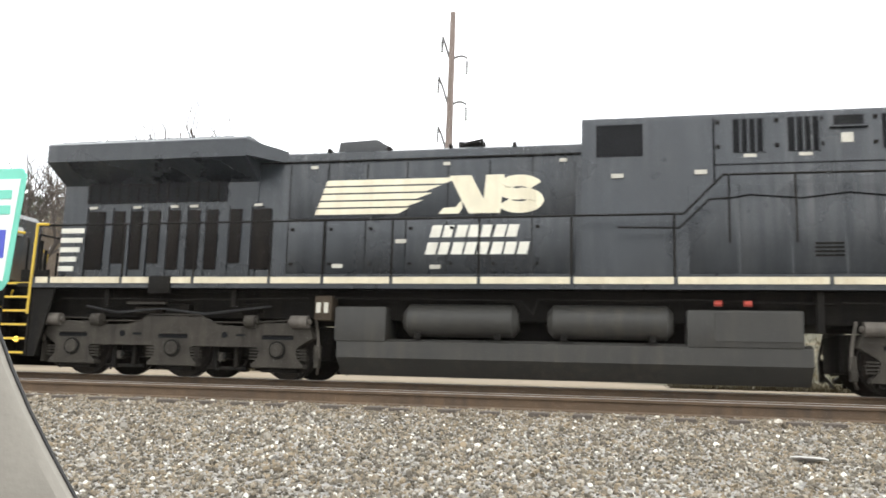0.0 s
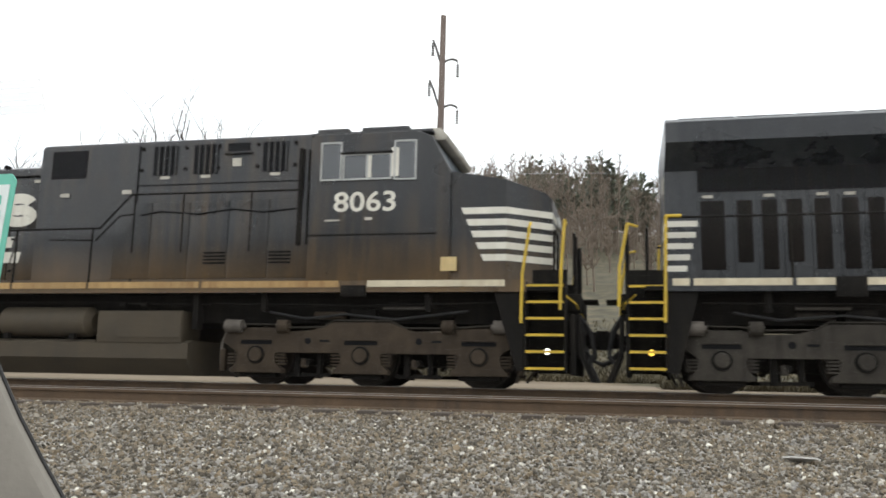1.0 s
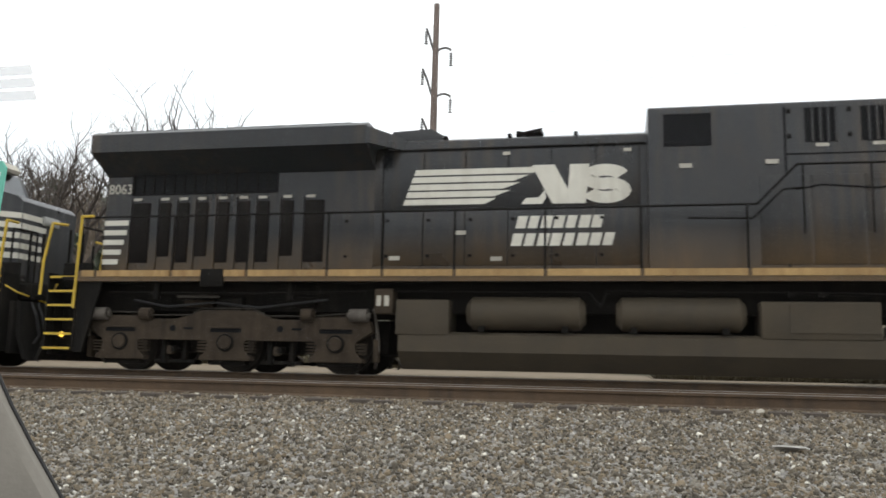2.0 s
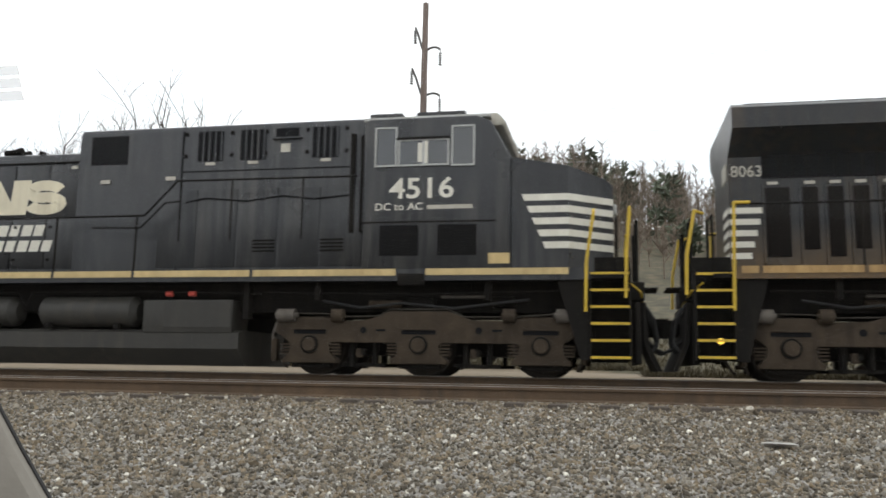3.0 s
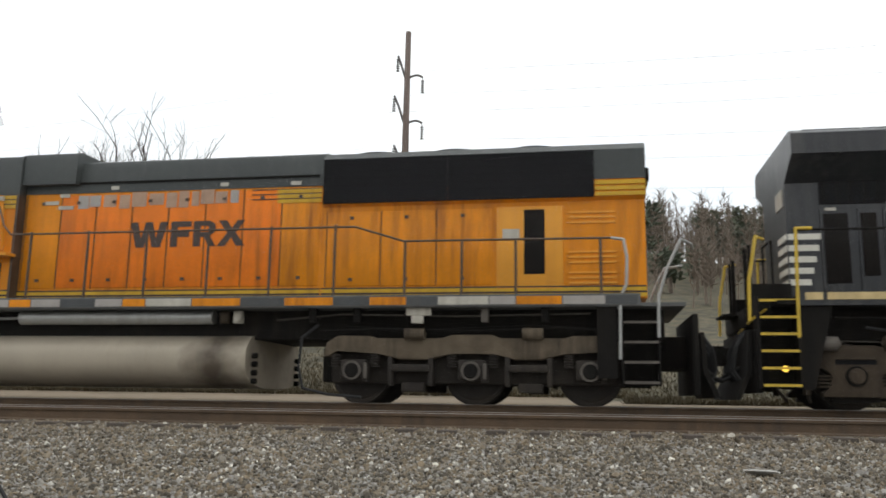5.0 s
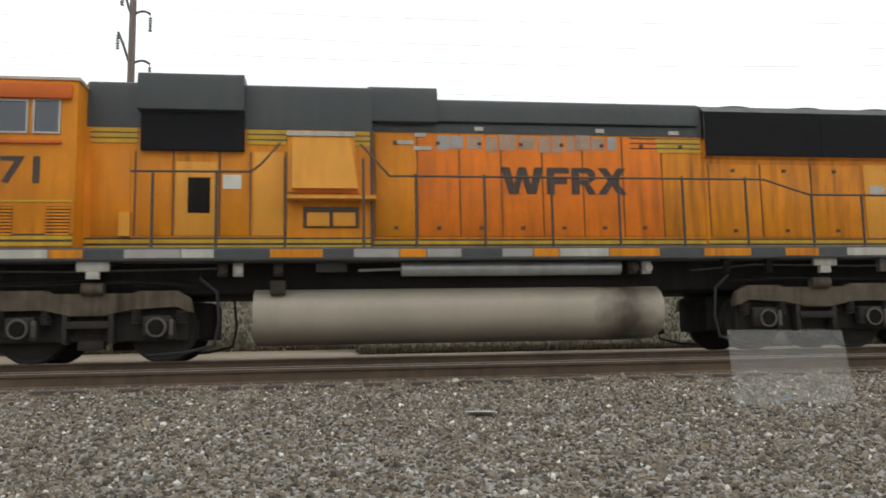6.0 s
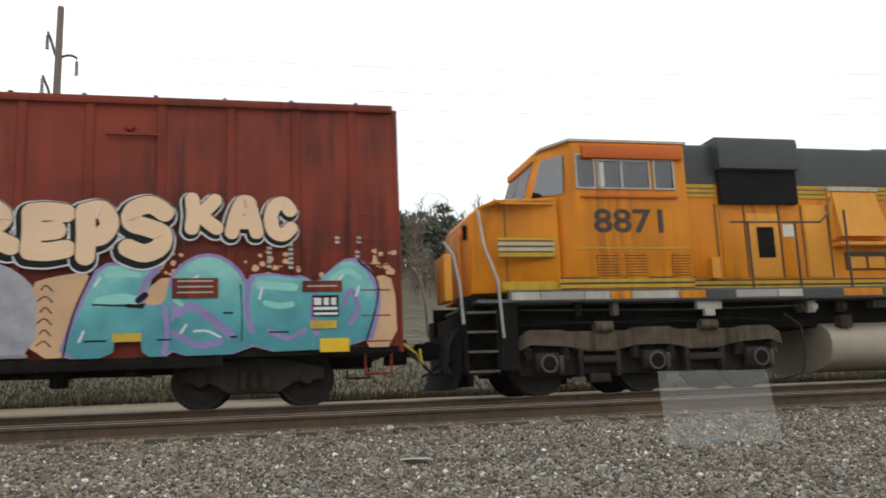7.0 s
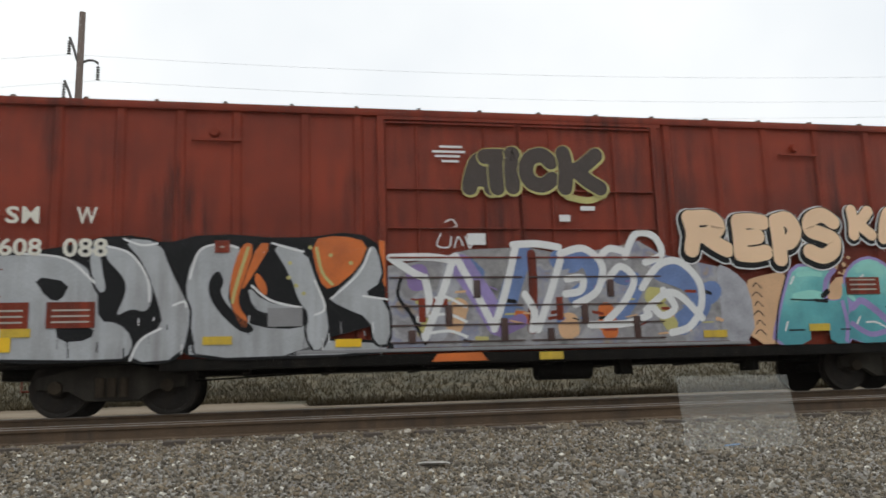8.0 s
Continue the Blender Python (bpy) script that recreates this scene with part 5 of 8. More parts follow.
            cyl(bm, (x - 0.12, s * 1.33, 1.17), (x + 0.22, s * 1.33, 1.17), 0.10, seg=12)
            part("brake_cylinder", bm, EMD_DUST, frame_)
        rod(truck, "brake_pipe", [(a - 0.6, s * 1.3, 1.22), (a + 0.5, s * 1.33, 1.25), (b, s * 1.33, 1.22), (c - 0.4, s * 1.33, 1.27), (c + 0.6, s * 1.3, 1.20)], 0.016, UNDER)
        rod(truck, "brake_pipe", [(a - 0.2, s * 1.28, 1.30), (a + 1.2, s * 1.28, 1.24), (b + 1.0, s * 1.28, 1.31), (c + 0.3, s * 1.28, 1.25)], 0.013, UNDER)
        e = a - 0.75 if flip else c + 0.75
        w = -1 if flip else 1
        rod(truck, "cable_loop", [(e - w * 0.1, s * 1.3, 1.33), (e + w * 0.18, s * 1.34, 1.1), (e + w * 0.22, s * 1.34, 0.6), (e + w * 0.14, s * 1.33, 0.24), (e - w * 0.3, s * 1.3, 0.14), (e - w * 0.9, s * 1.3, 0.1)], 0.024, RUBBER)
    for x in xs:
        wheelset(loco, x, 0.53)


BLOCK = {"W": [[(0, 1), (0.21, 1), (0.30, 0.36), (0.41, 1), (0.59, 1), (0.70, 0.36), (0.79, 1), (1, 1), (0.82, 0), (0.60, 0), (0.50, 0.58), (0.40, 0), (0.18, 0)]],
         "F": [[(0, 0), (0, 1), (0.34, 1), (0.34, 0)], [(0.34, 0.78), (0.34, 1), (1, 1), (1, 0.78)], [(0.34, 0.38), (0.34, 0.60), (0.90, 0.60), (0.90, 0.38)]],
         "R": [[(0, 0), (0, 1), (0.32, 1), (0.32, 0)], [(0.32, 0.80), (0.32, 1), (0.72, 1), (0.94, 0.88), (0.98, 0.72), (0.92, 0.52), (0.72, 0.42), (0.66, 0.60), (0.70, 0.72), (0.62, 0.80)],
               [(0.32, 0.36), (0.32, 0.56), (0.64, 0.56), (0.72, 0.42), (1.0, 0), (0.66, 0), (0.50, 0.36)]],
         "X": [[(0, 0), (0.36, 0.52), (0.03, 1), (0.33, 1), (0.52, 0.70), (0.70, 1), (0.98, 1), (0.66, 0.52), (1, 0), (0.69, 0), (0.50, 0.33), (0.30, 0)]]}


def block_letter(parent, ch, x0, w, z0, h, y, mat):
    """A heavy stencil-cut letter in one part, its strokes butted side by side."""
    bm = bmesh.new()
    for o in BLOCK[ch]:
        patch(bm, [(x0 + u * w, z0 + v * h) for u, v in o], y)
    part("reporting_mark", bm, mat, parent, "dark brown block letter")


def orange_locomotive(x_front):
    loco = thing("diesel_locomotive", "faded orange diesel freight locomotive with a dark green roof", "locomotive", "locomotives of the train", pose(x_front, TRACK_Y, 0))
    MOVERS.append((loco, x_front))
    cy, wy, hy = -1.52, -1.05, -0.85
    part("underframe", one_box(1.0, 21.6, -1.05, 1.05, 1.09, 1.62, 0.02), UNDER, loco)
    part("walkway", one_box(0.6, 21.9, -1.53, 1.53, 1.60, 1.66), SILL_GREY, loco)
    for s in (-1, 1):
        a, b = (min(s * 1.50, s * 1.555), max(s * 1.50, s * 1.555))
        part("sill", one_box(1.15, 21.2, a, b, 1.62, 1.81), SILL_GREY, loco)
        rng = random.Random(4)
        x, last = 1.2, None
        while x < 21.0:
            w = rng.uniform(0.38, 0.95)
            mat = rng.choice([m for m in (WHITE_DIRTY, SILL_DARK, ORANGE, SILL_DARK, PATCH_GREY, ORANGE) if m is not last])
            last = mat
            a, b = (min(s * 1.555, s * 1.563), max(s * 1.555, s * 1.563))
            part("reflector", one_box(x, min(x + w, 21.15), a, b, 1.64, 1.775), mat, loco, "reflective sill patch")
            x += w + 0.02
    # nose
    bm = bmesh.new()
    prism(bm, [(2.2, 1.81), (2.2, 3.50), (1.05, 3.46), (0.82, 3.40), (0.68, 3.24), (0.62, 1.81)], -1.42, 1.42, 0.06)
    for v in bm.verts:
        if v.co.x < 0.95:
            v.co.y *= 0.74
    nose = part("nose", bm, ORANGE, loco)
    part("nose_seam", one_box(1.18, 1.20, -1.43, -1.41, 1.83, 3.44), DEEP_BROWN, nose)
    part("nose_ridge", one_box(1.12, 2.12, -1.445, -1.41, 3.36, 3.40, 0.01), ORANGE_PALE, nose)
    part("nose_sill_band", one_box(1.08, 2.2, -1.44, -1.42, 1.83, 1.98), OCHRE, nose)
    for z0, z1, x0 in ((2.40, 2.76, 1.04),):
        bm = bmesh.new()
        pts = [(x0, z0), (2.02, z0), (2.10, z0 + 0.06), (2.10, z1 - 0.06), (2.02, z1), (x0, z1)]
        patch(bm, pts, -1.440)
        p = part("stripe_panel", bm, OCHRE, nose, "round-ended yellow panel with cream stripes")
        for k in range(4):
            part("pinstripe", one_box(x0, 2.05, -1.448, -1.443, z0 + k * 0.098, z0 + 0.018 + k * 0.098), LETTER_BROWN, p)
        for z in (2.52, 2.62):
            part("stripe", one_box(x0, 2.08, -1.446, -1.442, z, z + 0.05), WHITE_DIRTY, p)
    part("front_door", one_box(0.58, 0.64, -0.35, 0.35, 1.85, 3.1, 0.01), ORANGE_PALE, nose)
    for z in (2.92, 3.06):
        bm = bmesh.new()
        cyl(bm, (0.60, -0.72, z), (0.66, -0.72, z), 0.07, seg=14)
        part("headlight", bm, UNDER, nose)
    bm = bmesh.new()
    cyl(bm, (1.75, -0.6, 3.5), (1.75, -0.6, 3.6), 0.07, seg=10)
    part("vent_cap", bm, UNDER, nose)
    # cab
    bm = bmesh.new()
    prism(bm, [(2.45, 1.81), (2.45, 4.53), (4.72, 4.53), (4.72, 1.81)], cy, -cy, 0.03)
    cab = part("cab", bm, ORANGE, loco)
    # front of the cab: corners cut back, leaning windscreen
    bm = bmesh.new()
    rows = []
    for x_front, x_side, z in ((1.74, 2.47, 1.81), (1.74, 2.47, 3.50), (2.04, 2.47, 4.38), (2.16, 2.47, 4.53)):
        rows.append([bm.verts.new(q) for q in ((x_side, cy, z), (x_front, -0.86, z), (x_front, 0.86, z), (x_side, -cy, z))])
    for lo, hi in zip(rows, rows[1:]):
        for k in range(3):
            bm.faces.new((lo[k], lo[k + 1], hi[k + 1], hi[k]))
        bm.faces.new((lo[3], lo[0], hi[0], hi[3]))
    bm.faces.new(rows[-1])
    bm.faces.new(rows[0][::-1])
    part("cab_front", bm, ORANGE, cab, "raked orange cab front with cut corners")
    bm = bmesh.new()
    top = [bm.verts.new(q) for q in ((4.76, -1.55, 4.57), (2.42, -1.55, 4.57), (2.10, -0.9, 4.57), (2.10, 0.9, 4.57), (2.42, 1.55, 4.57), (4.76, 1.55, 4.57))]
    f = bm.faces.new(top)
    r = bmesh.ops.extrude_face_region(bm, geom=[f])
    for g in r["geom"]:
        if isinstance(g, bmesh.types.BMVert):
            g.co.z -= 0.045
    part("cab_roof", bm, WHITE_DIRTY, cab, "white weathered roof edge")
    part("brow", one_box(1.98, 2.08, -0.8, 0.8, 4.33, 4.47, 0.01), ORANGE_PALE, cab)
    part("awning", one_box(2.66, 4.64, cy - 0.10, cy - 0.003, 4.20, 4.45, 0.02), ORANGE_RED, cab, "red-orange awning over the windows")
    for x0, x1, z0, z1 in ((2.56, 2.88, 3.67, 4.26), (2.98, 3.40, 3.67, 4.16), (3.44, 3.95, 3.67, 4.16), (4.08, 4.44, 3.67, 4.18)):
        w = part("side_window", one_box(x0, x1, cy - 0.012, cy - 0.005, z0, z1), CAB_GLASS, cab, "cab side window")
        for f in ((x0 - 0.03, x0, z0 - 0.03, z1 + 0.03), (x1, x1 + 0.03, z0 - 0.03, z1 + 0.03), (x0, x1, z0 - 0.03, z0), (x0, x1, z1, z1 + 0.03)):
            part("window_frame", one_box(f[0], f[1], cy - 0.035, cy - 0.003, f[2], f[3]), STEEL, w, "aluminium window frame")
        # black sheet covering the orange wall, in place of the cab's dark inside
        part("window_dark", one_box(x0, x1, cy - 0.005, cy - 0.002, z0, z1), GRILLE_AND_SHADE, w)
    part("sun_blind", one_box(3.0, 3.08, cy - 0.028, cy - 0.014, 3.68, 4.14), WHITE, cab, "white blind strip")
    part("window_ledge", one_box(2.6, 4.5, cy - 0.06, cy - 0.003, 3.48, 3.52), ORANGE_RED, cab)
    def screen(corner_a, corner_b, push):
        """A pane set into the raked front between two plan points (x at the foot, x at the head, y)."""
        (a0, a1, ya), (b0, b1, yb) = corner_a, corner_b
        pane = None
        # each pane gets a black sheet behind it as painted cab darkness
        for name, mat, out in (("windscreen", SCREEN_GLASS, push * 2), ("window_dark", GRILLE_AND_SHADE, push)):
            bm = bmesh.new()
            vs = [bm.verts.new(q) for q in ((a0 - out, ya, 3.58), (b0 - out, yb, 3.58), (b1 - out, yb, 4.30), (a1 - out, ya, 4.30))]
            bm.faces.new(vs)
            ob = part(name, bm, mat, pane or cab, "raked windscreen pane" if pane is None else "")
            pane = pane or ob

    screen((1.767, 2.013, -0.78), (1.767, 2.013, -0.04), 0.006)
    screen((1.767, 2.013, 0.04), (1.767, 2.013, 0.78), 0.006)
    for sgn in (-1, 1):
        screen((2.34, 2.385, sgn * 1.40), (1.88, 2.095, sgn * 0.97), 0.010)
    lettering("road_number", "8871", 2.82, 4.18, 2.83, 3.28, cy - 0.006, LETTER_BROWN, cab, fat=0.022)
    part("cab_seam", one_box(2.45, 4.70, cy - 0.014, cy - 0.002, 2.54, 2.57), OCHRE, cab)
    for x0, x1 in ((2.83, 3.27), (3.38, 3.80), (4.30, 4.66)):
        g = part("louvre_panel", one_box(x0, x1, cy - 0.008, cy - 0.002, 2.00, 2.47), LETTER_BROWN, cab, "louvred panel")
        for k in range(9):
            part("louvre", one_box(x0, x1, cy - 0.028, cy - 0.008, 2.01 + k * 0.052, 2.042 + k * 0.052), ORANGE, g)
    # equipment section behind the cab
    bm = bmesh.new()
    long_prism(bm, hood_outline(1.05, 1.81, 4.70, 0.14), 4.72, 9.45)
    eq = part("equipment_hood", bm, ORANGE, loco)
    bm = bmesh.new()
    long_prism(bm, hood_outline(1.062, 3.90, 4.715, 0.14), 4.74, 9.46)
    part("upper_band", bm, DARK_GREEN, eq, "dark green upper body")
    bm = bmesh.new()
    long_prism(bm, hood_outline(1.30, 4.16, 4.80, 0.10), 5.58, 7.30)
    part("intake_hood", bm, DARK_GREEN, eq, "bulging dark green intake hood")
    part("intake_screen", one_box(5.62, 7.30, -1.16, -1.05, 3.50, 4.18), GRILLE_AND_SHADE, eq, "black intake screen")
    for x0, x1 in ((4.80, 5.56), (7.34, 8.0), (9.12, 9.44)):
        for k in range(3):
            part("yellow_band", one_box(x0, x1, -1.072, -1.05, 3.63 + k * 0.093, 3.70 + k * 0.093), OCHRE, eq)
            part("pinstripe", one_box(x0, x1, -1.075, -1.05, 3.70 + k * 0.093, 3.722 + k * 0.093), LETTER_BROWN, eq)
    bm = bmesh.new()
    prism(bm, [(8.02, 2.80), (8.02, 3.84), (9.14, 3.84), (9.24, 2.80)], -1.10, -1.05)
    cover = part("cover", bm, ORANGE_PALE, eq)
    bm = bmesh.new()
    vs = [bm.verts.new(q) for q in ((8.10, -1.30, 2.84), (9.20, -1.30, 2.84), (9.08, -1.12, 3.76), (8.10, -1.12, 3.76), (8.10, -1.06, 2.84), (9.20, -1.06, 2.84), (9.08, -1.06, 3.76), (8.10, -1.06, 3.76))]
    for f in ((0, 1, 2, 3), (4, 7, 6, 5), (0, 4, 5, 1), (1, 5, 6, 2), (2, 6, 7, 3), (3, 7, 4, 0)):
        bm.faces.new([vs[i] for i in f])
    part("sloping_cover", bm, ORANGE_PALE, eq, "pale orange sloping duct cover")
    part("cover_edge", one_box(8.0, 9.16, -1.14, -1.05, 3.78, 3.86), WHITE_DIRTY, eq)
    part("cover_edge", one_box(8.02, 9.5, -1.32, -1.05, 2.66, 2.72), ORANGE_PALE, eq)
    # the pocket is a raised dark plate; its recess shade is in the colour
    p = part("pocket", one_box(8.28, 9.22, -1.075, -1.05, 2.20, 2.56), DEEP_BROWN, eq, "dark plate standing in for the shade of a recessed pocket")
    part("pocket_panel", one_box(8.34, 8.72, -1.10, -1.075, 2.22, 2.46, 0.02), ORANGE_PALE, p)
    part("pocket_panel", one_box(8.78, 9.16, -1.10, -1.075, 2.22, 2.46, 0.02), ORANGE_PALE, p)
    for x0, x1, z1 in ((4.85, 5.45, 3.5), (5.62, 6.10, 3.38), (6.18, 6.86, 3.32), (6.92, 7.35, 3.38), (7.45, 7.95, 3.5)):
        part("side_door", one_box(x0, x1, -1.068, -1.05, 2.06, z1, 0.008), ORANGE_PALE if x0 in (6.18, 7.45) else ORANGE, eq)
    for x in (5.53, 6.14, 6.89, 7.40, 7.99):
        part("door_seam", one_box(x - 0.012, x + 0.012, -1.066, -1.05, 2.06, 3.5), DEEP_BROWN, eq, "deep brown seam")
    part("door_window", one_box(6.38, 6.74, -1.078, -1.066, 2.45, 3.05), FILTER, eq, "dark door window")
    part("notice", one_box(6.95, 7.25, -1.076, -1.066, 2.86, 3.10), WHITE, eq, "white notice plate")
    part("seam", one_box(9.42, 9.47, -1.08, -0.85, 1.82, 3.9), DEEP_BROWN, eq)
    part("grab", one_box(5.30, 5.48, -1.16, -1.05, 2.05, 2.45), ORANGE_PALE, eq)
    # engine hood
    bm = bmesh.new()
    long_prism(bm, hood_outline(0.85, 1.81, 4.60, 0.2), 9.45, 15.6)
    hood = part("engine_hood", bm, ORANGE, loco)
    bm = bmesh.new()
    long_prism(bm, hood_outline(0.862, 3.94, 4.615, 0.2), 9.46, 15.6)
    part("upper_band", bm, DARK_GREEN, hood, "dark green upper body")
    bm = bmesh.new()
    long_prism(bm, hood_outline(1.02, 4.1, 4.76, 0.16), 9.40, 10.62)
    part("raised_hood", bm, DARK_GREEN, hood)
    part("hood_gutter", one_box(10.6, 15.5, -0.90, -0.85, 4.12, 4.15), UNDER, hood)
    for k in range(8):
        a = 9.52 + k * 0.755
        part("hood_door", one_box(a, a + 0.725, hy - 0.014, hy, 2.08, 3.90, 0.006), ORANGE_WARM if 1 <= k <= 6 else ORANGE, hood)
        part("door_seam", one_box(a - 0.020, a - 0.009, hy - 0.013, hy, 2.06, 3.92), DEEP_BROWN, hood, "deep brown seam")
        for z in (2.2, 3.72):
            part("latch", one_box(a + 0.32, a + 0.39, hy - 0.04, hy - 0.012, z, z + 0.055), DEEP_BROWN, hood)
    rng = random.Random(9)
    x = 10.62
    while x < 13.95:
        w = rng.uniform(0.14, 0.32)
        part("painted_over_block", one_box(x, x + w, hy - 0.022, hy - 0.012, 3.60 + rng.uniform(0, 0.07), 3.88 + rng.uniform(0, 0.06)), rng.choice([FADED_BLOCK, FADED_BLOCK, PATCH_GREY]), hood, "grey painted-over block")
        x += w + rng.uniform(0.015, 0.07)
    for ch, x0, w in (("W", 11.76, 0.78), ("F", 12.60, 0.42), ("R", 13.06, 0.46), ("X", 13.54, 0.56)):
        block_letter(hood, ch, x0, w, 2.84, 0.49, hy - 0.022, LETTER_BROWN)
    for x0, x1 in ((14.70, 15.56),):
        for k in range(3):
            part("yellow_band", one_box(x0, x1, hy - 0.026, hy - 0.012, 3.63 + k * 0.093, 3.70 + k * 0.093), OCHRE, hood)
            part("pinstripe", one_box(x0 - 0.5, x1, hy - 0.024, hy - 0.012, 3.70 + k * 0.093, 3.718 + k * 0.093), LETTER_BROWN, hood)
    for x, z, w in ((9.9, 3.72, 0.3), (10.2, 3.62, 0.32), (10.22, 3.86, 0.2), (11.3, 3.99, 0.16), (13.55, 3.99, 0.16), (14.95, 3.97, 0.2)):
        part("label_plate", one_box(x, x + w, hy - 0.03, hy - 0.016, z, z + 0.07), WHITE_DIRTY, hood, "small white notice plate")
    part("walkway_light", one_box(14.6, 14.9, -0.3, -0.1, 4.6, 4.68, 0.01), UNDER, hood)
    # radiator section, flared outwards at the top
    bm = bmesh.new()
    long_prism(bm, [(-0.87, 1.81), (-0.87, 3.52), (-0.95, 3.58), (-0.95, 4.40), (-0.80, 4.53), (0.80, 4.53), (0.95, 4.40), (0.95, 3.58), (0.87, 3.52), (0.87, 1.81)], 15.6, 21.35)
    rad = part("radiator_section", bm, ORANGE, loco)
    bm = bmesh.new()
    long_prism(bm, [(-0.965, 3.88), (-0.965, 4.41), (-0.81, 4.545), (0.81, 4.545), (0.965, 4.41), (0.965, 3.88)], 15.6, 21.37)
    part("upper_band", bm, DARK_GREEN, rad, "dark green upper body")
    for x0, x1 in ((15.62, 17.92), (17.93, 20.50)):
        g = part("radiator_screen", one_box(x0, x1, -0.99, -0.93, 3.57, 4.40), GRILLE_AND_SHADE, rad, "black mesh radiator screen")
        for k in range(6):
            z = 3.64 + k * 0.13
            part("screen_bar", one_box(x0, x1, -0.994, -0.99, z, z + 0.010), UNDER, g)
    for k in range(3):
        part("yellow_band", one_box(20.52, 21.36, -0.978, -0.93, 3.58 + k * 0.1, 3.65 + k * 0.1), OCHRE, rad)
        part("yellow_band", one_box(21.36, 21.375, -0.93, 0.93, 3.58 + k * 0.1, 3.65 + k * 0.1), OCHRE, rad)
    for x in (16.47, 17.95, 19.42):
        bm = bmesh.new()
        cyl(bm, (x, 0, 4.53), (x, 0, 4.64), 0.62, 0.60, seg=28)
        cyl(bm, (x, 0, 4.64), (x, 0, 4.70), 0.60, 0.30, seg=28)
        cyl(bm, (x, 0, 4.70), (x, 0, 4.73), 0.10, 0.08, seg=10)
        part("roof_fan", bm, ROOF_BLACK, rad, "round roof fan")
    part("access_door", one_box(18.80, 19.95, hy - 0.045, hy - 0.018, 1.98, 3.44, 0.008), ORANGE_PALE, rad)
    part("door_window", one_box(19.28, 19.64, hy - 0.056, hy - 0.04, 2.24, 3.38), FILTER, rad, "tall dark louvred window")
    part("notice", one_box(18.9, 19.2, hy - 0.052, hy - 0.04, 2.84, 3.04), WHITE_DIRTY, rad)
    for z0 in (3.12, 2.42, 2.06):
        for k in range(3):
            part("louvre", one_box(20.05, 20.85, hy - 0.04, hy - 0.02, z0 + k * 0.09, z0 + 0.035 + k * 0.09), ORANGE_PALE, rad)
    for k in range(3):
        a = 15.7 + k * 1.02
        part("side_door", one_box(a, a + 0.98, hy - 0.036, hy - 0.02, 2.06, 3.42, 0.008), ORANGE, rad)
        part("door_seam", one_box(a - 0.026, a - 0.014, hy - 0.033, hy - 0.02, 2.06, 3.44), DEEP_BROWN, rad, "deep brown seam")
        for z in (2.15, 3.28):
            part("latch", one_box(a + 0.42, a + 0.49, hy - 0.06, hy - 0.034, z, z + 0.055), DEEP_BROWN, rad)
    lettering_rear = one_box(21.352, 21.36, -0.55, -0.1, 3.1, 3.25)
    part("rear_number", lettering_rear, LETTER_BROWN, rad)
    part("rear_headlight", one_box(21.36, 21.48, -0.3, 0.3, 4.0, 4.25, 0.03), UNDER, rad)
    # yellow sill bands
    for x0, x1, y in ((2.12, 4.70, cy), (4.75, 9.44, -1.05), (9.48, 15.58, hy), (15.62, 21.34, -0.87)):
        for z in (1.84, 1.94):
            part("sill_band", one_box(x0, x1, y - 0.024, y - 0.004, z, z + 0.062), OCHRE, loco, "yellow sill band")
        part("pinstripe", one_box(x0, x1, y - 0.026, y - 0.004, 1.905, 1.935), LETTER_BROWN, loco)
        part("pinstripe", one_box(x0, x1, y - 0.026, y - 0.004, 2.005, 2.03), LETTER_BROWN, loco)
    # handrails
    for s in (-1, 1):
        y = s * 1.52
        rod(loco, "handrail", [(5.55, y, 3.05), (7.45, y, 3.06), (7.62, y, 3.20), (7.9, s * 1.3, 3.6)], 0.019, DEEP_BROWN, "thin side handrail")
        rod(loco, "handrail", [(9.25, s * 1.3, 3.6), (9.55, y, 3.2), (9.72, y, 3.01), (16.4, y, 3.01), (17.27, y, 2.74), (20.75, y, 2.73)], 0.019, DEEP_BROWN, "thin side handrail")
        rod(loco, "grab_rail", [(20.75, y, 2.73), (20.95, y, 2.70), (21.0, y, 2.4), (20.98, y, 1.95), (20.88, y, 1.75), (20.86, y, 0.75)], 0.026, STEEL, "silver grab rail")
        for x in (5.9, 6.9, 8.0, 9.28, 10.16, 11.33, 12.5, 13.7, 14.87, 16.05):
            top = 3.05 if 5 < x < 7.5 or 9.9 < x < 16.4 else 2.1
            if x in (8.0, 9.28):
                top = 3.3
            rod(loco, "rail_post", [(x, y, 1.66), (x, y, top)], 0.024, DEEP_BROWN)
        for x in (17.3, 18.28, 19.19, 20.58):
            rod(loco, "rail_post", [(x, y, 1.66), (x, y, 2.74)], 0.024, DEEP_BROWN)
        rod(loco, "grab_rail", [(0.06, s * 1.45, 2.68), (0.20, y, 2.45), (0.30, y, 1.95), (0.34, y, 1.25)], 0.028, STEEL, "silver grab rail")
        rod(loco, "grab_rail", [(0.78, s * 1.15, 3.30), (0.80, s * 1.40, 2.6), (0.98, y, 2.0), (1.04, y, 1.00)], 0.028, STEEL, "silver grab rail")
        rod(loco, "grab_rail", [(21.47, y, 1.10), (21.48, y, 1.75), (21.62, y, 2.2), (21.85, y, 2.68), (22.05, s * 1.2, 2.66), (22.1, s * 0.8, 2.62)], 0.026, STEEL, "silver grab rail")
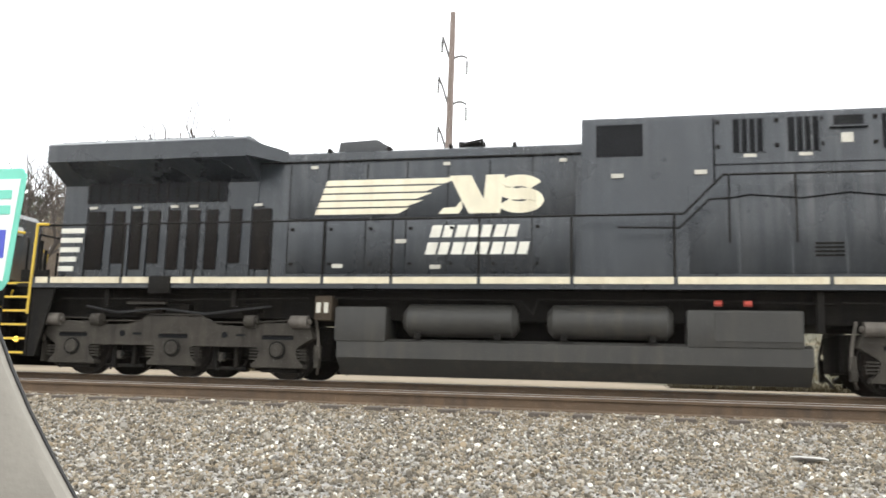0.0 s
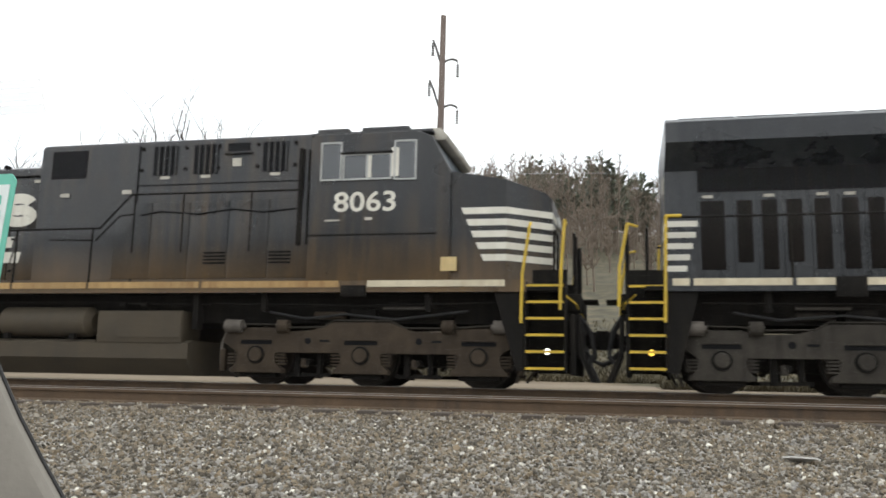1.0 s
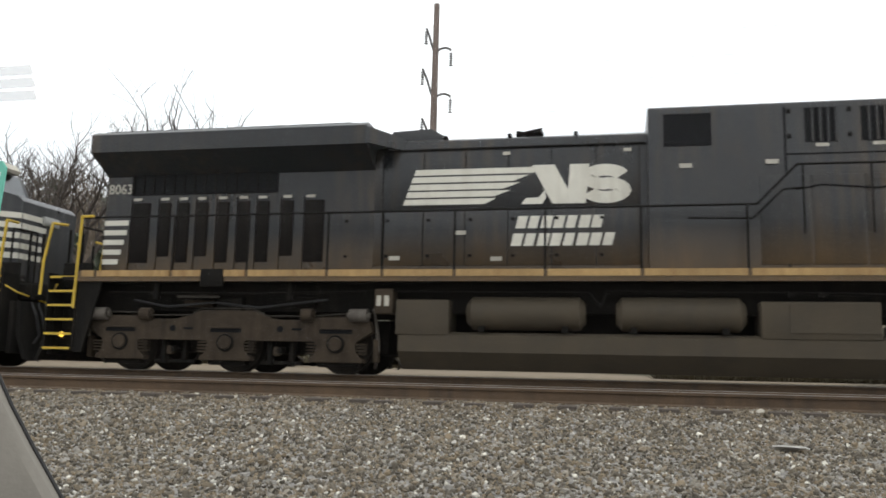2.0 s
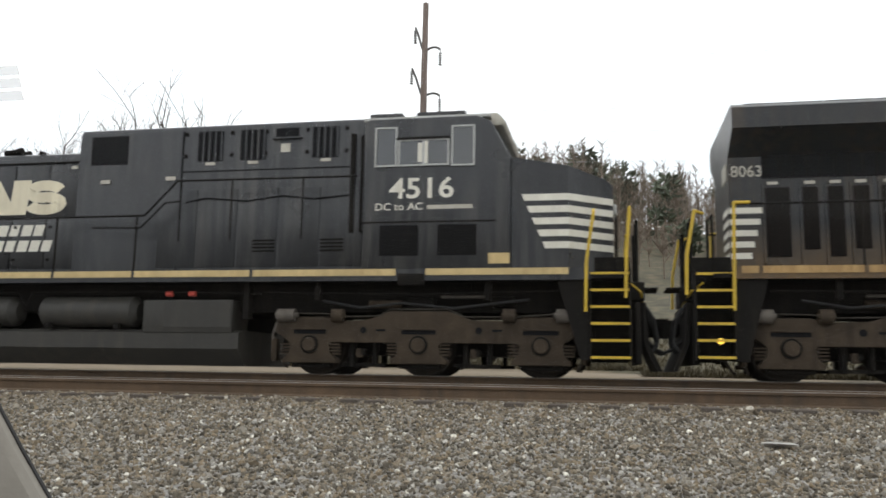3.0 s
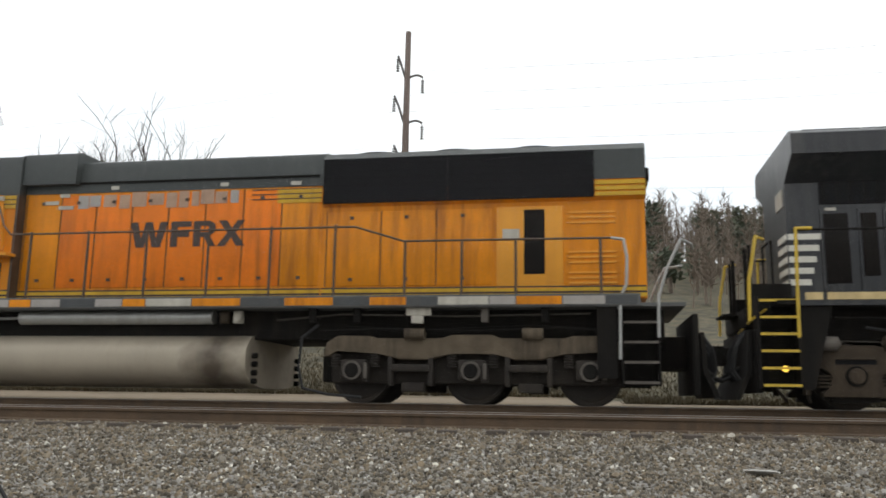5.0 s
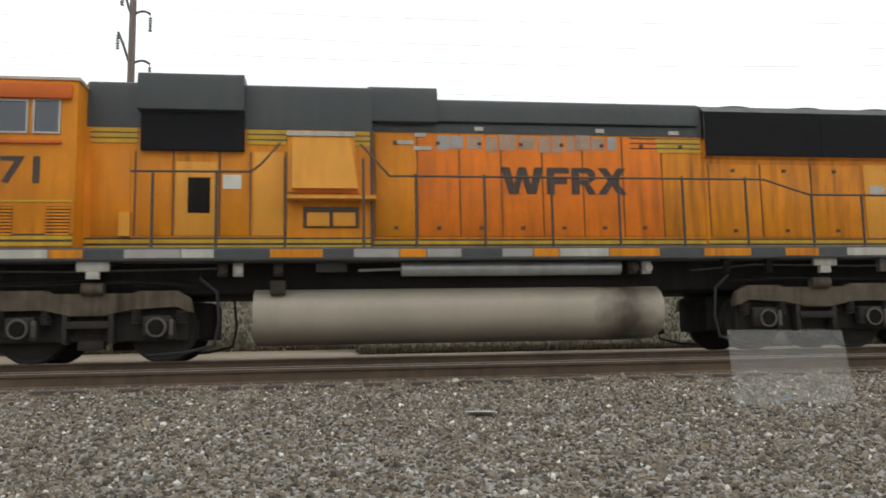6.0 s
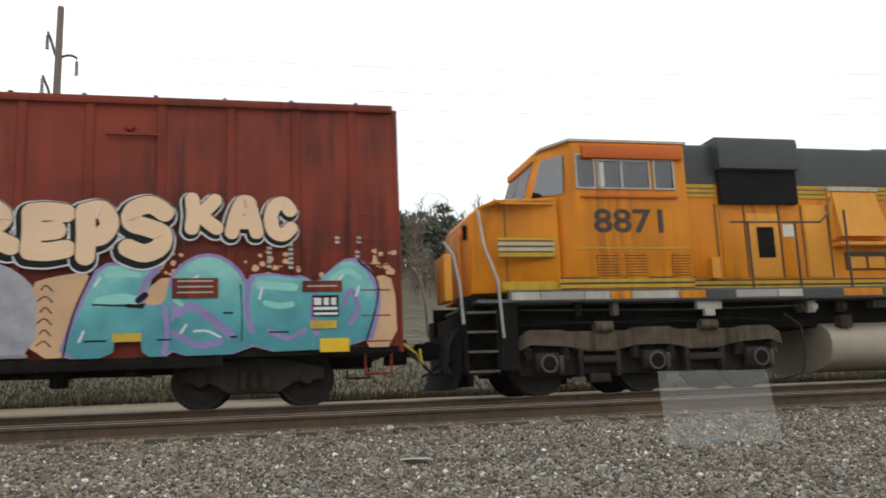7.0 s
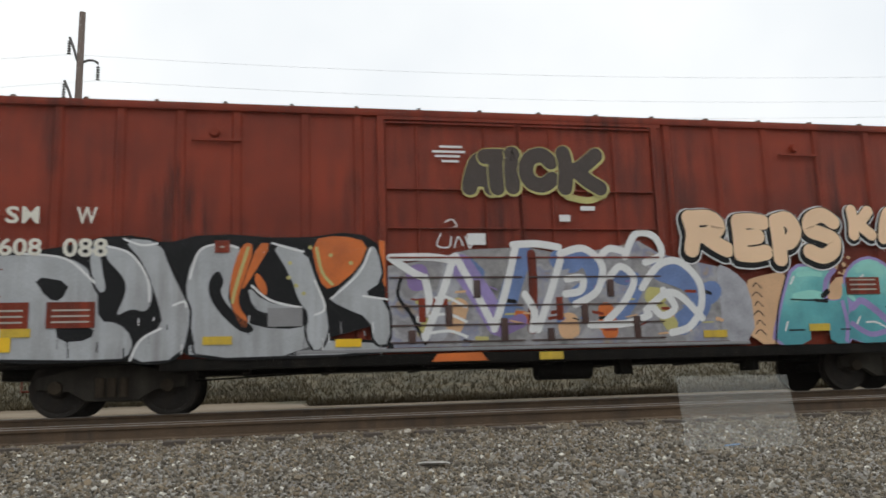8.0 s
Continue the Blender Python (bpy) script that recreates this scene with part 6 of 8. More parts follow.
        for x0 in (0.98, 20.5):
            part("step_bracket", one_box(x0, x0 + 0.32, min(s * 1.5, s * 1.46), max(s * 1.5, s * 1.46), 0.45, 1.6), UNDER, loco)
    stair(loco, 0.40, 0.92, 0.46, 1.46, 4, STEEL_DUST)
    stair(loco, 20.92, 21.46, 0.40, 1.36, 4, STEEL_DUST)
    part("front_panel", one_box(0.10, 0.24, -1.25, -0.55, 1.68, 2.5, 0.02), ORANGE_PALE, loco)
    for x, way in ((22.53, 1), (0.02, -1)):
        coupler(loco, x, way)
        for y in (-0.55, -0.35, 0.4):
            hose(loco, x, way, y)
        bm = bmesh.new()
        px = x - way * 0.40
        prism(bm, [(px, 1.2), (px + way * 0.06, 1.2), (px + way * 0.10, 0.6), (px + way * 0.28, 0.16), (px + way * 0.20, 0.16), (px + way * 0.02, 0.6)], -1.3, 1.3)
        part("plow", bm, UNDER, loco, "black snow plow")
        for q in range(4):
            yq = -0.95 + q * 0.22
            rod(loco, "jumper_hose", [(x - way * 0.36, yq, 1.22), (x - way * 0.18, yq - 0.03, 0.95 - 0.05 * (q % 3)), (x - way * 0.12, yq + 0.04, 0.60 - 0.06 * (q % 2)), (x - way * 0.2, yq + 0.02, 0.45)], 0.026, RUBBER)
        part("draft_gear", one_box(x - 1.3 if way > 0 else x + 0.5, x - 0.5 if way > 0 else x + 1.3, -0.35, 0.35, 0.62, 1.2, 0.03), UNDER, loco)
        part("pilot_plate", one_box(min(x - way * 0.42, x - way * 0.52), max(x - way * 0.42, x - way * 0.52), -1.3, 1.3, 0.2, 1.5, 0.02), UNDER, loco, "black pilot plate")
    # fuel tank and air reservoir
    bm = bmesh.new()
    outline = [(math.copysign(abs(math.cos(a)) ** 0.6, math.cos(a)) * 1.42, 0.73 + math.copysign(abs(math.sin(a)) ** 0.75, math.sin(a)) * 0.50) for a in [2 * math.pi * k / 72 for k in range(72)]]
    long_prism(bm, outline, 7.48, 14.47)
    tank = part("fuel_tank", bm, SILVER_TANK, loco, "long dusty silver fuel tank")
    part("tank_fitting", one_box(7.75, 8.0, -1.40, -1.2, 1.05, 1.28, 0.02), TRUCK, tank)
    for s in (-1, 1):
        bm = bmesh.new()
        cyl(bm, (9.92, s * 1.22, 1.47), (13.76, s * 1.22, 1.47), 0.125, seg=20)
        part("air_reservoir", bm, STEEL, loco, "long silver air reservoir tube")
        rod(loco, "frame_pipe", [(9.2, s * 1.25, 1.45), (9.92, s * 1.22, 1.47)], 0.025, STEEL)
        for x in (2.4, 3.1, 15.6, 16.4, 18.6, 19.6):
            part("frame_bracket", one_box(x, x + 0.12, min(s * 1.3, s * 1.44), max(s * 1.3, s * 1.44), 1.36, 1.60, 0.01), STEEL_DUST if x in (3.1, 18.6) else UNDER, loco)
        rod(loco, "frame_pipe", [(15.0, s * 1.38, 1.40), (16.2, s * 1.38, 1.50), (18.2, s * 1.38, 1.46), (20.4, s * 1.38, 1.50)], 0.016, TRUCK_GREY)
        rod(loco, "frame_pipe", [(1.4, s * 1.38, 1.48), (4.6, s * 1.38, 1.44), (6.9, s * 1.38, 1.48)], 0.016, TRUCK_GREY)
        part("bolster_plate", one_box(17.32, 17.75, min(s * 1.45, s * 1.35), max(s * 1.45, s * 1.35), 1.47, 1.63, 0.01), WHITE_DIRTY, loco)
        part("bolster_plate", one_box(17.42, 17.62, min(s * 1.46, s * 1.35), max(s * 1.46, s * 1.35), 1.34, 1.47, 0.01), WHITE_DIRTY, loco)
        part("bolster_plate", one_box(4.75, 5.25, min(s * 1.45, s * 1.35), max(s * 1.45, s * 1.35), 1.44, 1.60, 0.01), WHITE_DIRTY, loco)
        part("bolster_plate", one_box(4.9, 5.1, min(s * 1.46, s * 1.35), max(s * 1.46, s * 1.35), 1.32, 1.44, 0.01), WHITE_DIRTY, loco)
        for x in (7.0, 7.25, 7.9, 14.0, 14.25):
            bm = bmesh.new()
            cyl(bm, (x, s * 1.2, 1.46), (x, s * 1.36, 1.46), 0.07, seg=10)
            box(bm, x - 0.1, x + 0.06, min(s * 1.18, s * 1.3), max(s * 1.18, s * 1.3), 1.36, 1.58, 0.01)
            part("valve", bm, WHITE_DIRTY if x in (7.25, 14.25) else TRUCK, loco)
        part("frame_box", one_box(8.5, 9.0, min(s * 1.4, s * 1.2), max(s * 1.4, s * 1.2), 1.42, 1.56), TRUCK_GREY, loco)
        bm = bmesh.new()
        for x in (14.5, 14.58):
            for k in range(4):
                cyl(bm, (14.47, s * 1.1, 0.35 + k * 0.15), (14.56, s * 1.1, 0.35 + k * 0.15), 0.05, seg=8)
        part("tank_bolt", bm, UNDER, tank)
    truck_emd(loco, (1.87, 3.90, 5.98), False)
    truck_emd(loco, (16.39, 18.43, 20.38), True)
    return loco


orange_locomotive(-79.42)

# ---- the boxcar ----
BOXCAR = material("boxcar_red_brown", (0.225, 0.036, 0.016), 0.6, vary=0.38, scale=0.9, dirt=(0.045, 0.017, 0.013), dirt_amount=0.9, spec=0.25, bump=0.35)
# red-brown darkened for the door bars' shadow lines, with paler grime streaks
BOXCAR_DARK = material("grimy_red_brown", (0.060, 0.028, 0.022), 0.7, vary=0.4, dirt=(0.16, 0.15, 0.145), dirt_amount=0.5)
BOXCAR_ROOF = material("rusted_roof", (0.12, 0.065, 0.045), 0.75, vary=0.35, dirt=(0.05, 0.03, 0.025), dirt_amount=0.7)
SPRAY_SILVER = material("silver_spray_paint", (0.43, 0.445, 0.46), 0.42, vary=0.22, scale=1.2, dirt=(0.16, 0.14, 0.125), dirt_amount=0.45, bump=0.3)
SPRAY_GREY = material("grey_spray_paint", (0.25, 0.245, 0.25), 0.5, vary=0.2, scale=2)
SPRAY_BLACK = material("black_spray_paint", (0.012, 0.012, 0.013), 0.6, vary=0.3, spec=0.2)
SPRAY_WHITE = material("white_spray_paint", (0.75, 0.75, 0.74), 0.5, vary=0.08)
SPRAY_PALE = material("pale_grey_spray_paint", (0.36, 0.36, 0.39), 0.5, vary=0.3, scale=3)
SPRAY_LILAC = material("lilac_spray_paint", (0.30, 0.23, 0.48), 0.5, vary=0.25, scale=2)
SPRAY_TAN = material("tan_spray_paint", (0.86, 0.59, 0.37), 0.5, vary=0.10, scale=1)
SPRAY_PEACH = material("peach_spray_paint", (0.66, 0.40, 0.22), 0.5, vary=0.15, scale=2)
SPRAY_TEAL = material("teal_spray_paint", (0.085, 0.32, 0.33), 0.5, vary=0.2, scale=1.6)
SPRAY_MINT = material("mint_spray_paint", (0.28, 0.64, 0.56), 0.5, vary=0.15, scale=1.6)
SPRAY_PURPLE = material("purple_spray_paint", (0.24, 0.16, 0.36), 0.5, vary=0.2, scale=2)
SPRAY_BLUE = material("blue_spray_paint", (0.13, 0.20, 0.40), 0.5, vary=0.3, scale=2)
SPRAY_ORANGE = material("orange_spray_paint", (0.60, 0.14, 0.02), 0.5, vary=0.3, scale=2)
SPRAY_YELLOW = material("dull_yellow_spray_paint", (0.50, 0.45, 0.16), 0.5, vary=0.2, scale=2)
SPRAY_OLIVE = material("dark_olive_spray_paint", (0.05, 0.034, 0.026), 0.5, vary=0.25, scale=2)


def mixed_paint():
    """Overlapping clouds of sprayed colour."""
    m = material("mixed_spray_paint", (0.3, 0.3, 0.3), 0.5)
    n, l = m.node_tree.nodes, m.node_tree.links
    co = n.new("ShaderNodeTexCoord")
    nz = n.new("ShaderNodeTexNoise")
    nz.inputs["Scale"].default_value, nz.inputs["Detail"].default_value, nz.inputs["Roughness"].default_value = 1.7, 3, 0.5
    l.new(co.outputs["Object"], nz.inputs["Vector"])
    ramp = n.new("ShaderNodeValToRGB")
    e = ramp.color_ramp.elements
    e[0].position, e[0].color = 0.28, (0.05, 0.05, 0.06, 1)
    e[1].position, e[1].color = 0.76, (0.30, 0.12, 0.04, 1)
    for p, c in ((0.36, (0.20, 0.195, 0.195, 1)), (0.44, (0.30, 0.29, 0.285, 1)), (0.50, (0.25, 0.24, 0.25, 1)), (0.56, (0.36, 0.35, 0.36, 1)), (0.62, (0.24, 0.25, 0.34, 1)), (0.70, (0.36, 0.28, 0.20, 1))):
        e.new(p).color = c
    l.new(nz.outputs["Fac"], ramp.inputs["Fac"])
    tone = next(x for x in n if x.type == "VECT_MATH")
    l.new(ramp.outputs["Color"], tone.inputs[0])
    return m


def fading_teal():
    """Mint above fading into teal below, with cloudy edges."""
    m = material("fading_teal_spray", (0.3, 0.3, 0.3), 0.5, vary=0.2, scale=2.5)
    n, l = m.node_tree.nodes, m.node_tree.links
    co, sep = n.new("ShaderNodeTexCoord"), n.new("ShaderNodeSeparateXYZ")
    l.new(co.outputs["Object"], sep.inputs[0])
    nz = n.new("ShaderNodeTexNoise")
    nz.inputs["Scale"].default_value, nz.inputs["Detail"].default_value = 1.7, 4
    l.new(co.outputs["Object"], nz.inputs["Vector"])
    add = n.new("ShaderNodeMath")
    add.operation = "MULTIPLY_ADD"
    add.inputs[1].default_value = 1.6
    l.new(nz.outputs["Fac"], add.inputs[0])
    l.new(sep.outputs["Z"], add.inputs[2])
    rng = n.new("ShaderNodeMapRange")
    rng.inputs["From Min"].default_value, rng.inputs["From Max"].default_value = 1.9, 3.2
    l.new(add.outputs[0], rng.inputs["Value"])
    ramp = n.new("ShaderNodeValToRGB")
    e = ramp.color_ramp.elements
    e[0].color, e[1].color = (0.07, 0.30, 0.34, 1), (0.27, 0.62, 0.55, 1)
    e.new(0.5).color = (0.12, 0.43, 0.44, 1)
    l.new(rng.outputs["Result"], ramp.inputs["Fac"])
    tone = next(x for x in n if x.type == "VECT_MATH")
    l.new(ramp.outputs["Color"], tone.inputs[0])
    return m


def smooth_outline(points, rounds=2):
    """Corners cut twice, so that a rough outline turns into a rounded one."""
    for _ in range(rounds):
        out = []
        for (ax, az), (bx, bz) in zip(points, points[1:] + points[:1]):
            out += [(ax * 0.75 + bx * 0.25, az * 0.75 + bz * 0.25), (ax * 0.25 + bx * 0.75, az * 0.25 + bz * 0.75)]
        points = out
    return points


def graffiti(parent, name, outline, y, mat, rounds=2, label=""):
    bm = bmesh.new()
    patch(bm, smooth_outline(outline, rounds) if rounds else outline, y)
    return part(name, bm, mat, parent, label)


def stroke(parent, points, width, y, mat, name="painted_stroke", round_ends=True):
    """A sprayed line with round ends along a bent path."""
    bm = bmesh.new()
    fine = [points[0]]
    for k in range(len(points) - 1):
        p0, p1, p2, p3 = points[max(k - 1, 0)], points[k], points[k + 1], points[min(k + 2, len(points) - 1)]
        for j in range(1, 6):
            u = j / 5
            fine.append(tuple(0.5 * (2 * b + (c - a) * u + (2 * a - 5 * b + 4 * c - d) * u * u + (3 * b - a - 3 * c + d) * u ** 3) for a, b, c, d in zip(p0, p1, p2, p3)))
    last = None
    for i, (x, z) in enumerate(fine):
        a, b = fine[max(i - 1, 0)], fine[min(i + 1, len(fine) - 1)]
        d = Vector((b[0] - a[0], b[1] - a[1]))
        d = d.normalized() * width / 2 if d.length else Vector((width / 2, 0))
        pair = bm.verts.new((x - d.y, y, z + d.x)), bm.verts.new((x + d.y, y, z - d.x))
        if last:
            bm.faces.new((last[0], pair[0], pair[1], last[1]))
        last = pair
    if round_ends:
        for (x, z), (qx, qz) in ((fine[0], fine[1]), (fine[-1], fine[-2])):
            a0 = math.atan2(z - qz, x - qx)
            bm.faces.new([bm.verts.new((x + width / 2 * math.cos(a0 + radians(-90 + 22.5 * j)), y, z + width / 2 * math.sin(a0 + radians(-90 + 22.5 * j)))) for j in range(9)])
    return part(name, bm, mat, parent)


LETTERS = {}
LETTERS["R"] = [((0.12, 0.08), (0.18, 0.5), (0.12, 0.92)), ((0.14, 0.9), (0.55, 0.92), (0.72, 0.68), (0.5, 0.48), (0.25, 0.46)), ((0.42, 0.45), (0.62, 0.25), (0.86, 0.08))]
LETTERS["E"] = [((0.14, 0.92), (0.16, 0.5), (0.14, 0.08)), ((0.16, 0.92), (0.5, 0.94), (0.84, 0.9)), ((0.18, 0.5), (0.4, 0.5), (0.66, 0.53)), ((0.16, 0.08), (0.5, 0.06), (0.86, 0.12))]
LETTERS["P"] = [((0.2, 0.06), (0.2, 0.5), (0.16, 0.9)), ((0.18, 0.9), (0.6, 0.94), (0.82, 0.68), (0.6, 0.44), (0.28, 0.42))]
LETTERS["S"] = [((0.82, 0.8), (0.55, 0.95), (0.24, 0.85), (0.2, 0.62), (0.5, 0.52), (0.78, 0.4), (0.74, 0.16), (0.45, 0.04), (0.14, 0.14))]
LETTERS["K"] = [((0.16, 0.08), (0.2, 0.5), (0.16, 0.95)), ((0.8, 0.92), (0.5, 0.6), (0.28, 0.48)), ((0.4, 0.52), (0.6, 0.28), (0.85, 0.08))]
LETTERS["A"] = [((0.1, 0.06), (0.22, 0.55), (0.42, 0.92), (0.62, 0.9)), ((0.6, 0.92), (0.74, 0.5), (0.86, 0.06)), ((0.25, 0.36), (0.5, 0.34), (0.75, 0.36))]
LETTERS["C"] = [((0.84, 0.74), (0.6, 0.94), (0.28, 0.84), (0.14, 0.5), (0.26, 0.16), (0.58, 0.06), (0.86, 0.24))]
LETTERS["T"] = [((0.08, 0.9), (0.5, 0.92), (0.92, 0.9)), ((0.5, 0.9), (0.46, 0.5), (0.5, 0.06))]
LETTERS["I"] = [((0.5, 0.06), (0.48, 0.5), (0.5, 0.72)), ((0.5, 0.95), (0.52, 0.96), (0.55, 0.95))]


def bubble_word(parent, body, x0, x1, z0, z1, y, layers, slant=0.0):
    """Fat rounded letters sprayed in layers; each layer: width, paint, shift in x and z, name."""
    pitch = (x1 - x0) / len(body)
    rng = random.Random(len(body))
    lifts = [rng.uniform(-0.05, 0.06) + slant * k for k in range(len(body))]
    for n, (width, mat, dx, dz, name) in enumerate(layers):
        for k, ch in enumerate(body):
            for path in LETTERS[ch]:
                pts = [(x0 + (k + u * 1.06) * pitch + dx, z0 + v * (z1 - z0) + lifts[k] + dz) for u, v in path]
                stroke(parent, pts, width, y - 0.0018 * n - 0.0002 * (k % 2), mat, name, True)


def boxcar(x_left):
    car = thing("boxcar", "red-brown high boxcar covered in large painted graffiti", "boxcar", "", pose(x_left, TRACK_Y, 0))
    MOVERS.append((car, x_left))
    L, near = 18.65, -1.55
    # body, roof and floor
    body = part("body", one_box(0.02, L - 0.02, -1.50, 1.50, 0.82, 5.02, 0.01), BOXCAR, car)
    bm = bmesh.new()
    long_prism(bm, [(-1.56, 5.0), (-1.56, 5.06), (0, 5.18), (1.56, 5.06), (1.56, 5.0)], 0, L)
    roof = part("roof", bm, BOXCAR_ROOF, car, "dark rusted steel roof")
    for k in range(17):
        x = 0.55 + k * 1.09
        bm2 = bmesh.new()
        long_prism(bm2, [(-1.57, 5.05), (-1.57, 5.09), (0, 5.21), (1.57, 5.09), (1.57, 5.05), (0, 5.17)], x, x + 0.06)
        part("roof_rib", bm2, BOXCAR_ROOF, roof)
    for s in (-1, 1):
        part("top_chord", one_box(0, L, min(s * 1.58, s * 1.50), max(s * 1.58, s * 1.50), 4.93, 5.05, 0.01), BOXCAR, car)
        part("side_sill", one_box(2.9, 15.84, min(s * 1.58, s * 1.48), max(s * 1.58, s * 1.48), 0.66, 0.84, 0.01), UNDER, car, "blackened side sill")
        part("side_sill", one_box(0.0, 2.9, min(s * 1.58, s * 1.48), max(s * 1.58, s * 1.48), 0.80, 0.92, 0.01), UNDER, car)
        part("side_sill", one_box(15.84, L, min(s * 1.58, s * 1.48), max(s * 1.58, s * 1.48), 0.80, 0.92, 0.01), UNDER, car)
    ribs = [1.27, 2.21, 3.14, 4.04, 5.16, 6.05, 11.75, 12.75, 13.75, 14.85, 15.95, 17.0, 17.95]
    for s in (-1, 1):
        for x in ribs:
            bm = bmesh.new()
            vs = []
            for (px, dy) in ((x - 0.09, 0), (x - 0.055, 0.045), (x + 0.055, 0.045), (x + 0.09, 0)):
                vs.append((bm.verts.new((px, s * (1.50 + dy), 0.86)), bm.verts.new((px, s * (1.50 + dy), 4.94))))
            for (a, b), (c, d) in zip(vs, vs[1:]):
                bm.faces.new((a, b, d, c))
            part("side_post", bm, BOXCAR, car)
        # doors
        for x0, x1 in ((6.50, 8.84), (8.90, 11.40)):
            d = part("door", one_box(x0, x1, min(s * 1.50, s * 1.555), max(s * 1.50, s * 1.555), 0.95, 4.86, 0.01), BOXCAR, car, "wide red-brown plug door")
            for z in (4.80, 3.63, 2.95, 2.44, 2.10, 1.62, 1.30, 1.02):
                # lower near-side bars are dark: their shadow lines are put into the colour
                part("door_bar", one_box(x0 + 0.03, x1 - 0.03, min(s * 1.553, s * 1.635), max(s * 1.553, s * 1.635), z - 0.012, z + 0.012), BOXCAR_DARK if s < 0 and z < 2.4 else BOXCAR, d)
            for q in range(2):
                x = x0 + 0.55 + q * 1.2
                bm = bmesh.new()
                cyl(bm, (x, s * 1.585, 1.0), (x, s * 1.585, 4.75), 0.022, seg=8)
                part("lock_rod", bm, BOXCAR, d)
            for q, z0, z1 in ((0.32, 1.0, 1.22), (0.95, 1.28, 1.62), (1.45, 1.75, 2.05), (1.9, 1.02, 1.40)):
                part("rod_guide", one_box(x0 + q, x0 + q + 0.12, min(s * 1.56, s * 1.64), max(s * 1.56, s * 1.64), z0, z1, 0.01), BOXCAR_DARK, d)
            part("latch_handle", one_box(x0 + 0.5, x0 + 0.62, min(s * 1.56, s * 1.63), max(s * 1.56, s * 1.63), 1.35, 1.75, 0.01), BOXCAR, d)
        part("door_track", one_box(5.0, 13.0, min(s * 1.55, s * 1.62), max(s * 1.55, s * 1.62), 0.87, 0.93, 0.01), SPRAY_GREY if s < 0 else BOXCAR, car)
        part("door_track", one_box(6.4, 11.6, min(s * 1.55, s * 1.60), max(s * 1.55, s * 1.60), 4.86, 4.92), BOXCAR, car)
        for x in (6.42, 11.46):
            part("door_post", one_box(x - 0.05, x + 0.07, min(s * 1.50, s * 1.60), max(s * 1.50, s * 1.60), 0.9, 4.92), BOXCAR, car)
        for x0 in (3.32, 14.0):
            part("stop_bar", one_box(x0, x0 + 0.80, min(s * 1.545, s * 1.60), max(s * 1.545, s * 1.60), 4.40, 4.44), BOXCAR, car)
            bm = bmesh.new()
            cyl(bm, (x0 + 0.36, s * 1.5, 4.56), (x0 + 0.36, s * 1.59, 4.56), 0.09, 0.07, seg=10)
            part("lifting_eye", bm, BOXCAR, car)
            part("jacking_bar", one_box(x0 + 0.1, x0 + 0.95, min(s * 1.545, s * 1.60), max(s * 1.545, s * 1.60), 1.52, 1.56), BOXCAR, car)
        # ladders at both ends
        for x0 in (0.12, L - 0.62):
            for k in range(6):
                z = 1.0 + k * 0.42
                rod(car, "ladder_rung", [(x0, s * 1.61, z), (x0 + 0.48, s * 1.61, z)], 0.012, BOXCAR)
    # ribbed ends
    for x, way in ((L, 1), (0, -1)):
        end = part("end_wall", one_box(min(x, x - way * 0.04), max(x, x - way * 0.04), -1.5, 1.5, 0.82, 5.0), BOXCAR, car, "corrugated steel end wall")
        for y0 in (-1.5, 1.36):
            part("corner_post", one_box(min(x, x + way * 0.085), max(x, x + way * 0.085), y0, y0 + 0.14, 0.82, 5.0, 0.01), BOXCAR, end)
        for k in range(9):
            z = 1.1 + k * 0.44
            bm = bmesh.new()
            pts = [(x, z - 0.15), (x + way * 0.07, z - 0.05), (x + way * 0.07, z + 0.05), (x, z + 0.15)]
            prism(bm, pts, -1.355, 1.355)
            part("end_corrugation", bm, BOXCAR, end)
        coupler(car, x + way * 0.80, way)
        part("cushion_sill", one_box(min(x, x + way * 0.35), max(x, x + way * 0.35), -0.3, 0.3, 0.66, 1.1, 0.02), UNDER, car)
        hose(car, x + way * 0.85, way, -0.4)
        rod(car, "uncoupling_lever", [(x + way * 0.1, -1.4, 0.95), (x + way * 0.35, -1.2, 0.80), (x + way * 0.5, -0.9, 0.62), (x + way * 0.55, -0.5, 0.9)], 0.022, YELLOW, "yellow uncoupling lever")
        for y in (-1.45, 1.45):
            rod(car, "sill_step", [(x - way * 0.12, y, 0.85), (x - way * 0.12, y, 0.48), (x - way * 0.55, y, 0.48), (x - way * 0.55, y, 0.85)], 0.02, BOXCAR)
    # underframe and brake gear
    part("centre_sill", one_box(0.3, L - 0.3, -0.35, 0.35, 0.62, 0.95), UNDER, car)
    part("floor_frame", one_box(0.1, L - 0.1, -1.45, 1.45, 0.80, 0.92), UNDER, car)
    for x in (4.2, 5.6, 7.3, 9.3, 11.2, 13.0, 14.4):
        part("cross_bearer", one_box(x - 0.06, x + 0.06, -1.35, 1.35, 0.62, 0.84), UNDER, car)
    bm = bmesh.new()
    cyl(bm, (9.2, -0.9, 0.56), (10.2, -0.9, 0.56), 0.2, seg=14)
    part("brake_reservoir", bm, UNDER, car)
    for x in (10.7, 13.2):
        part("brake_valve", one_box(x, x + 0.25, -1.1, -0.8, 0.42, 0.8, 0.03), UNDER, car)
    rod(car, "brake_rod", [(3.4, -1.0, 0.52), (5.4, -1.05, 0.60), (8.8, -1.0, 0.63)], 0.014, UNDER)
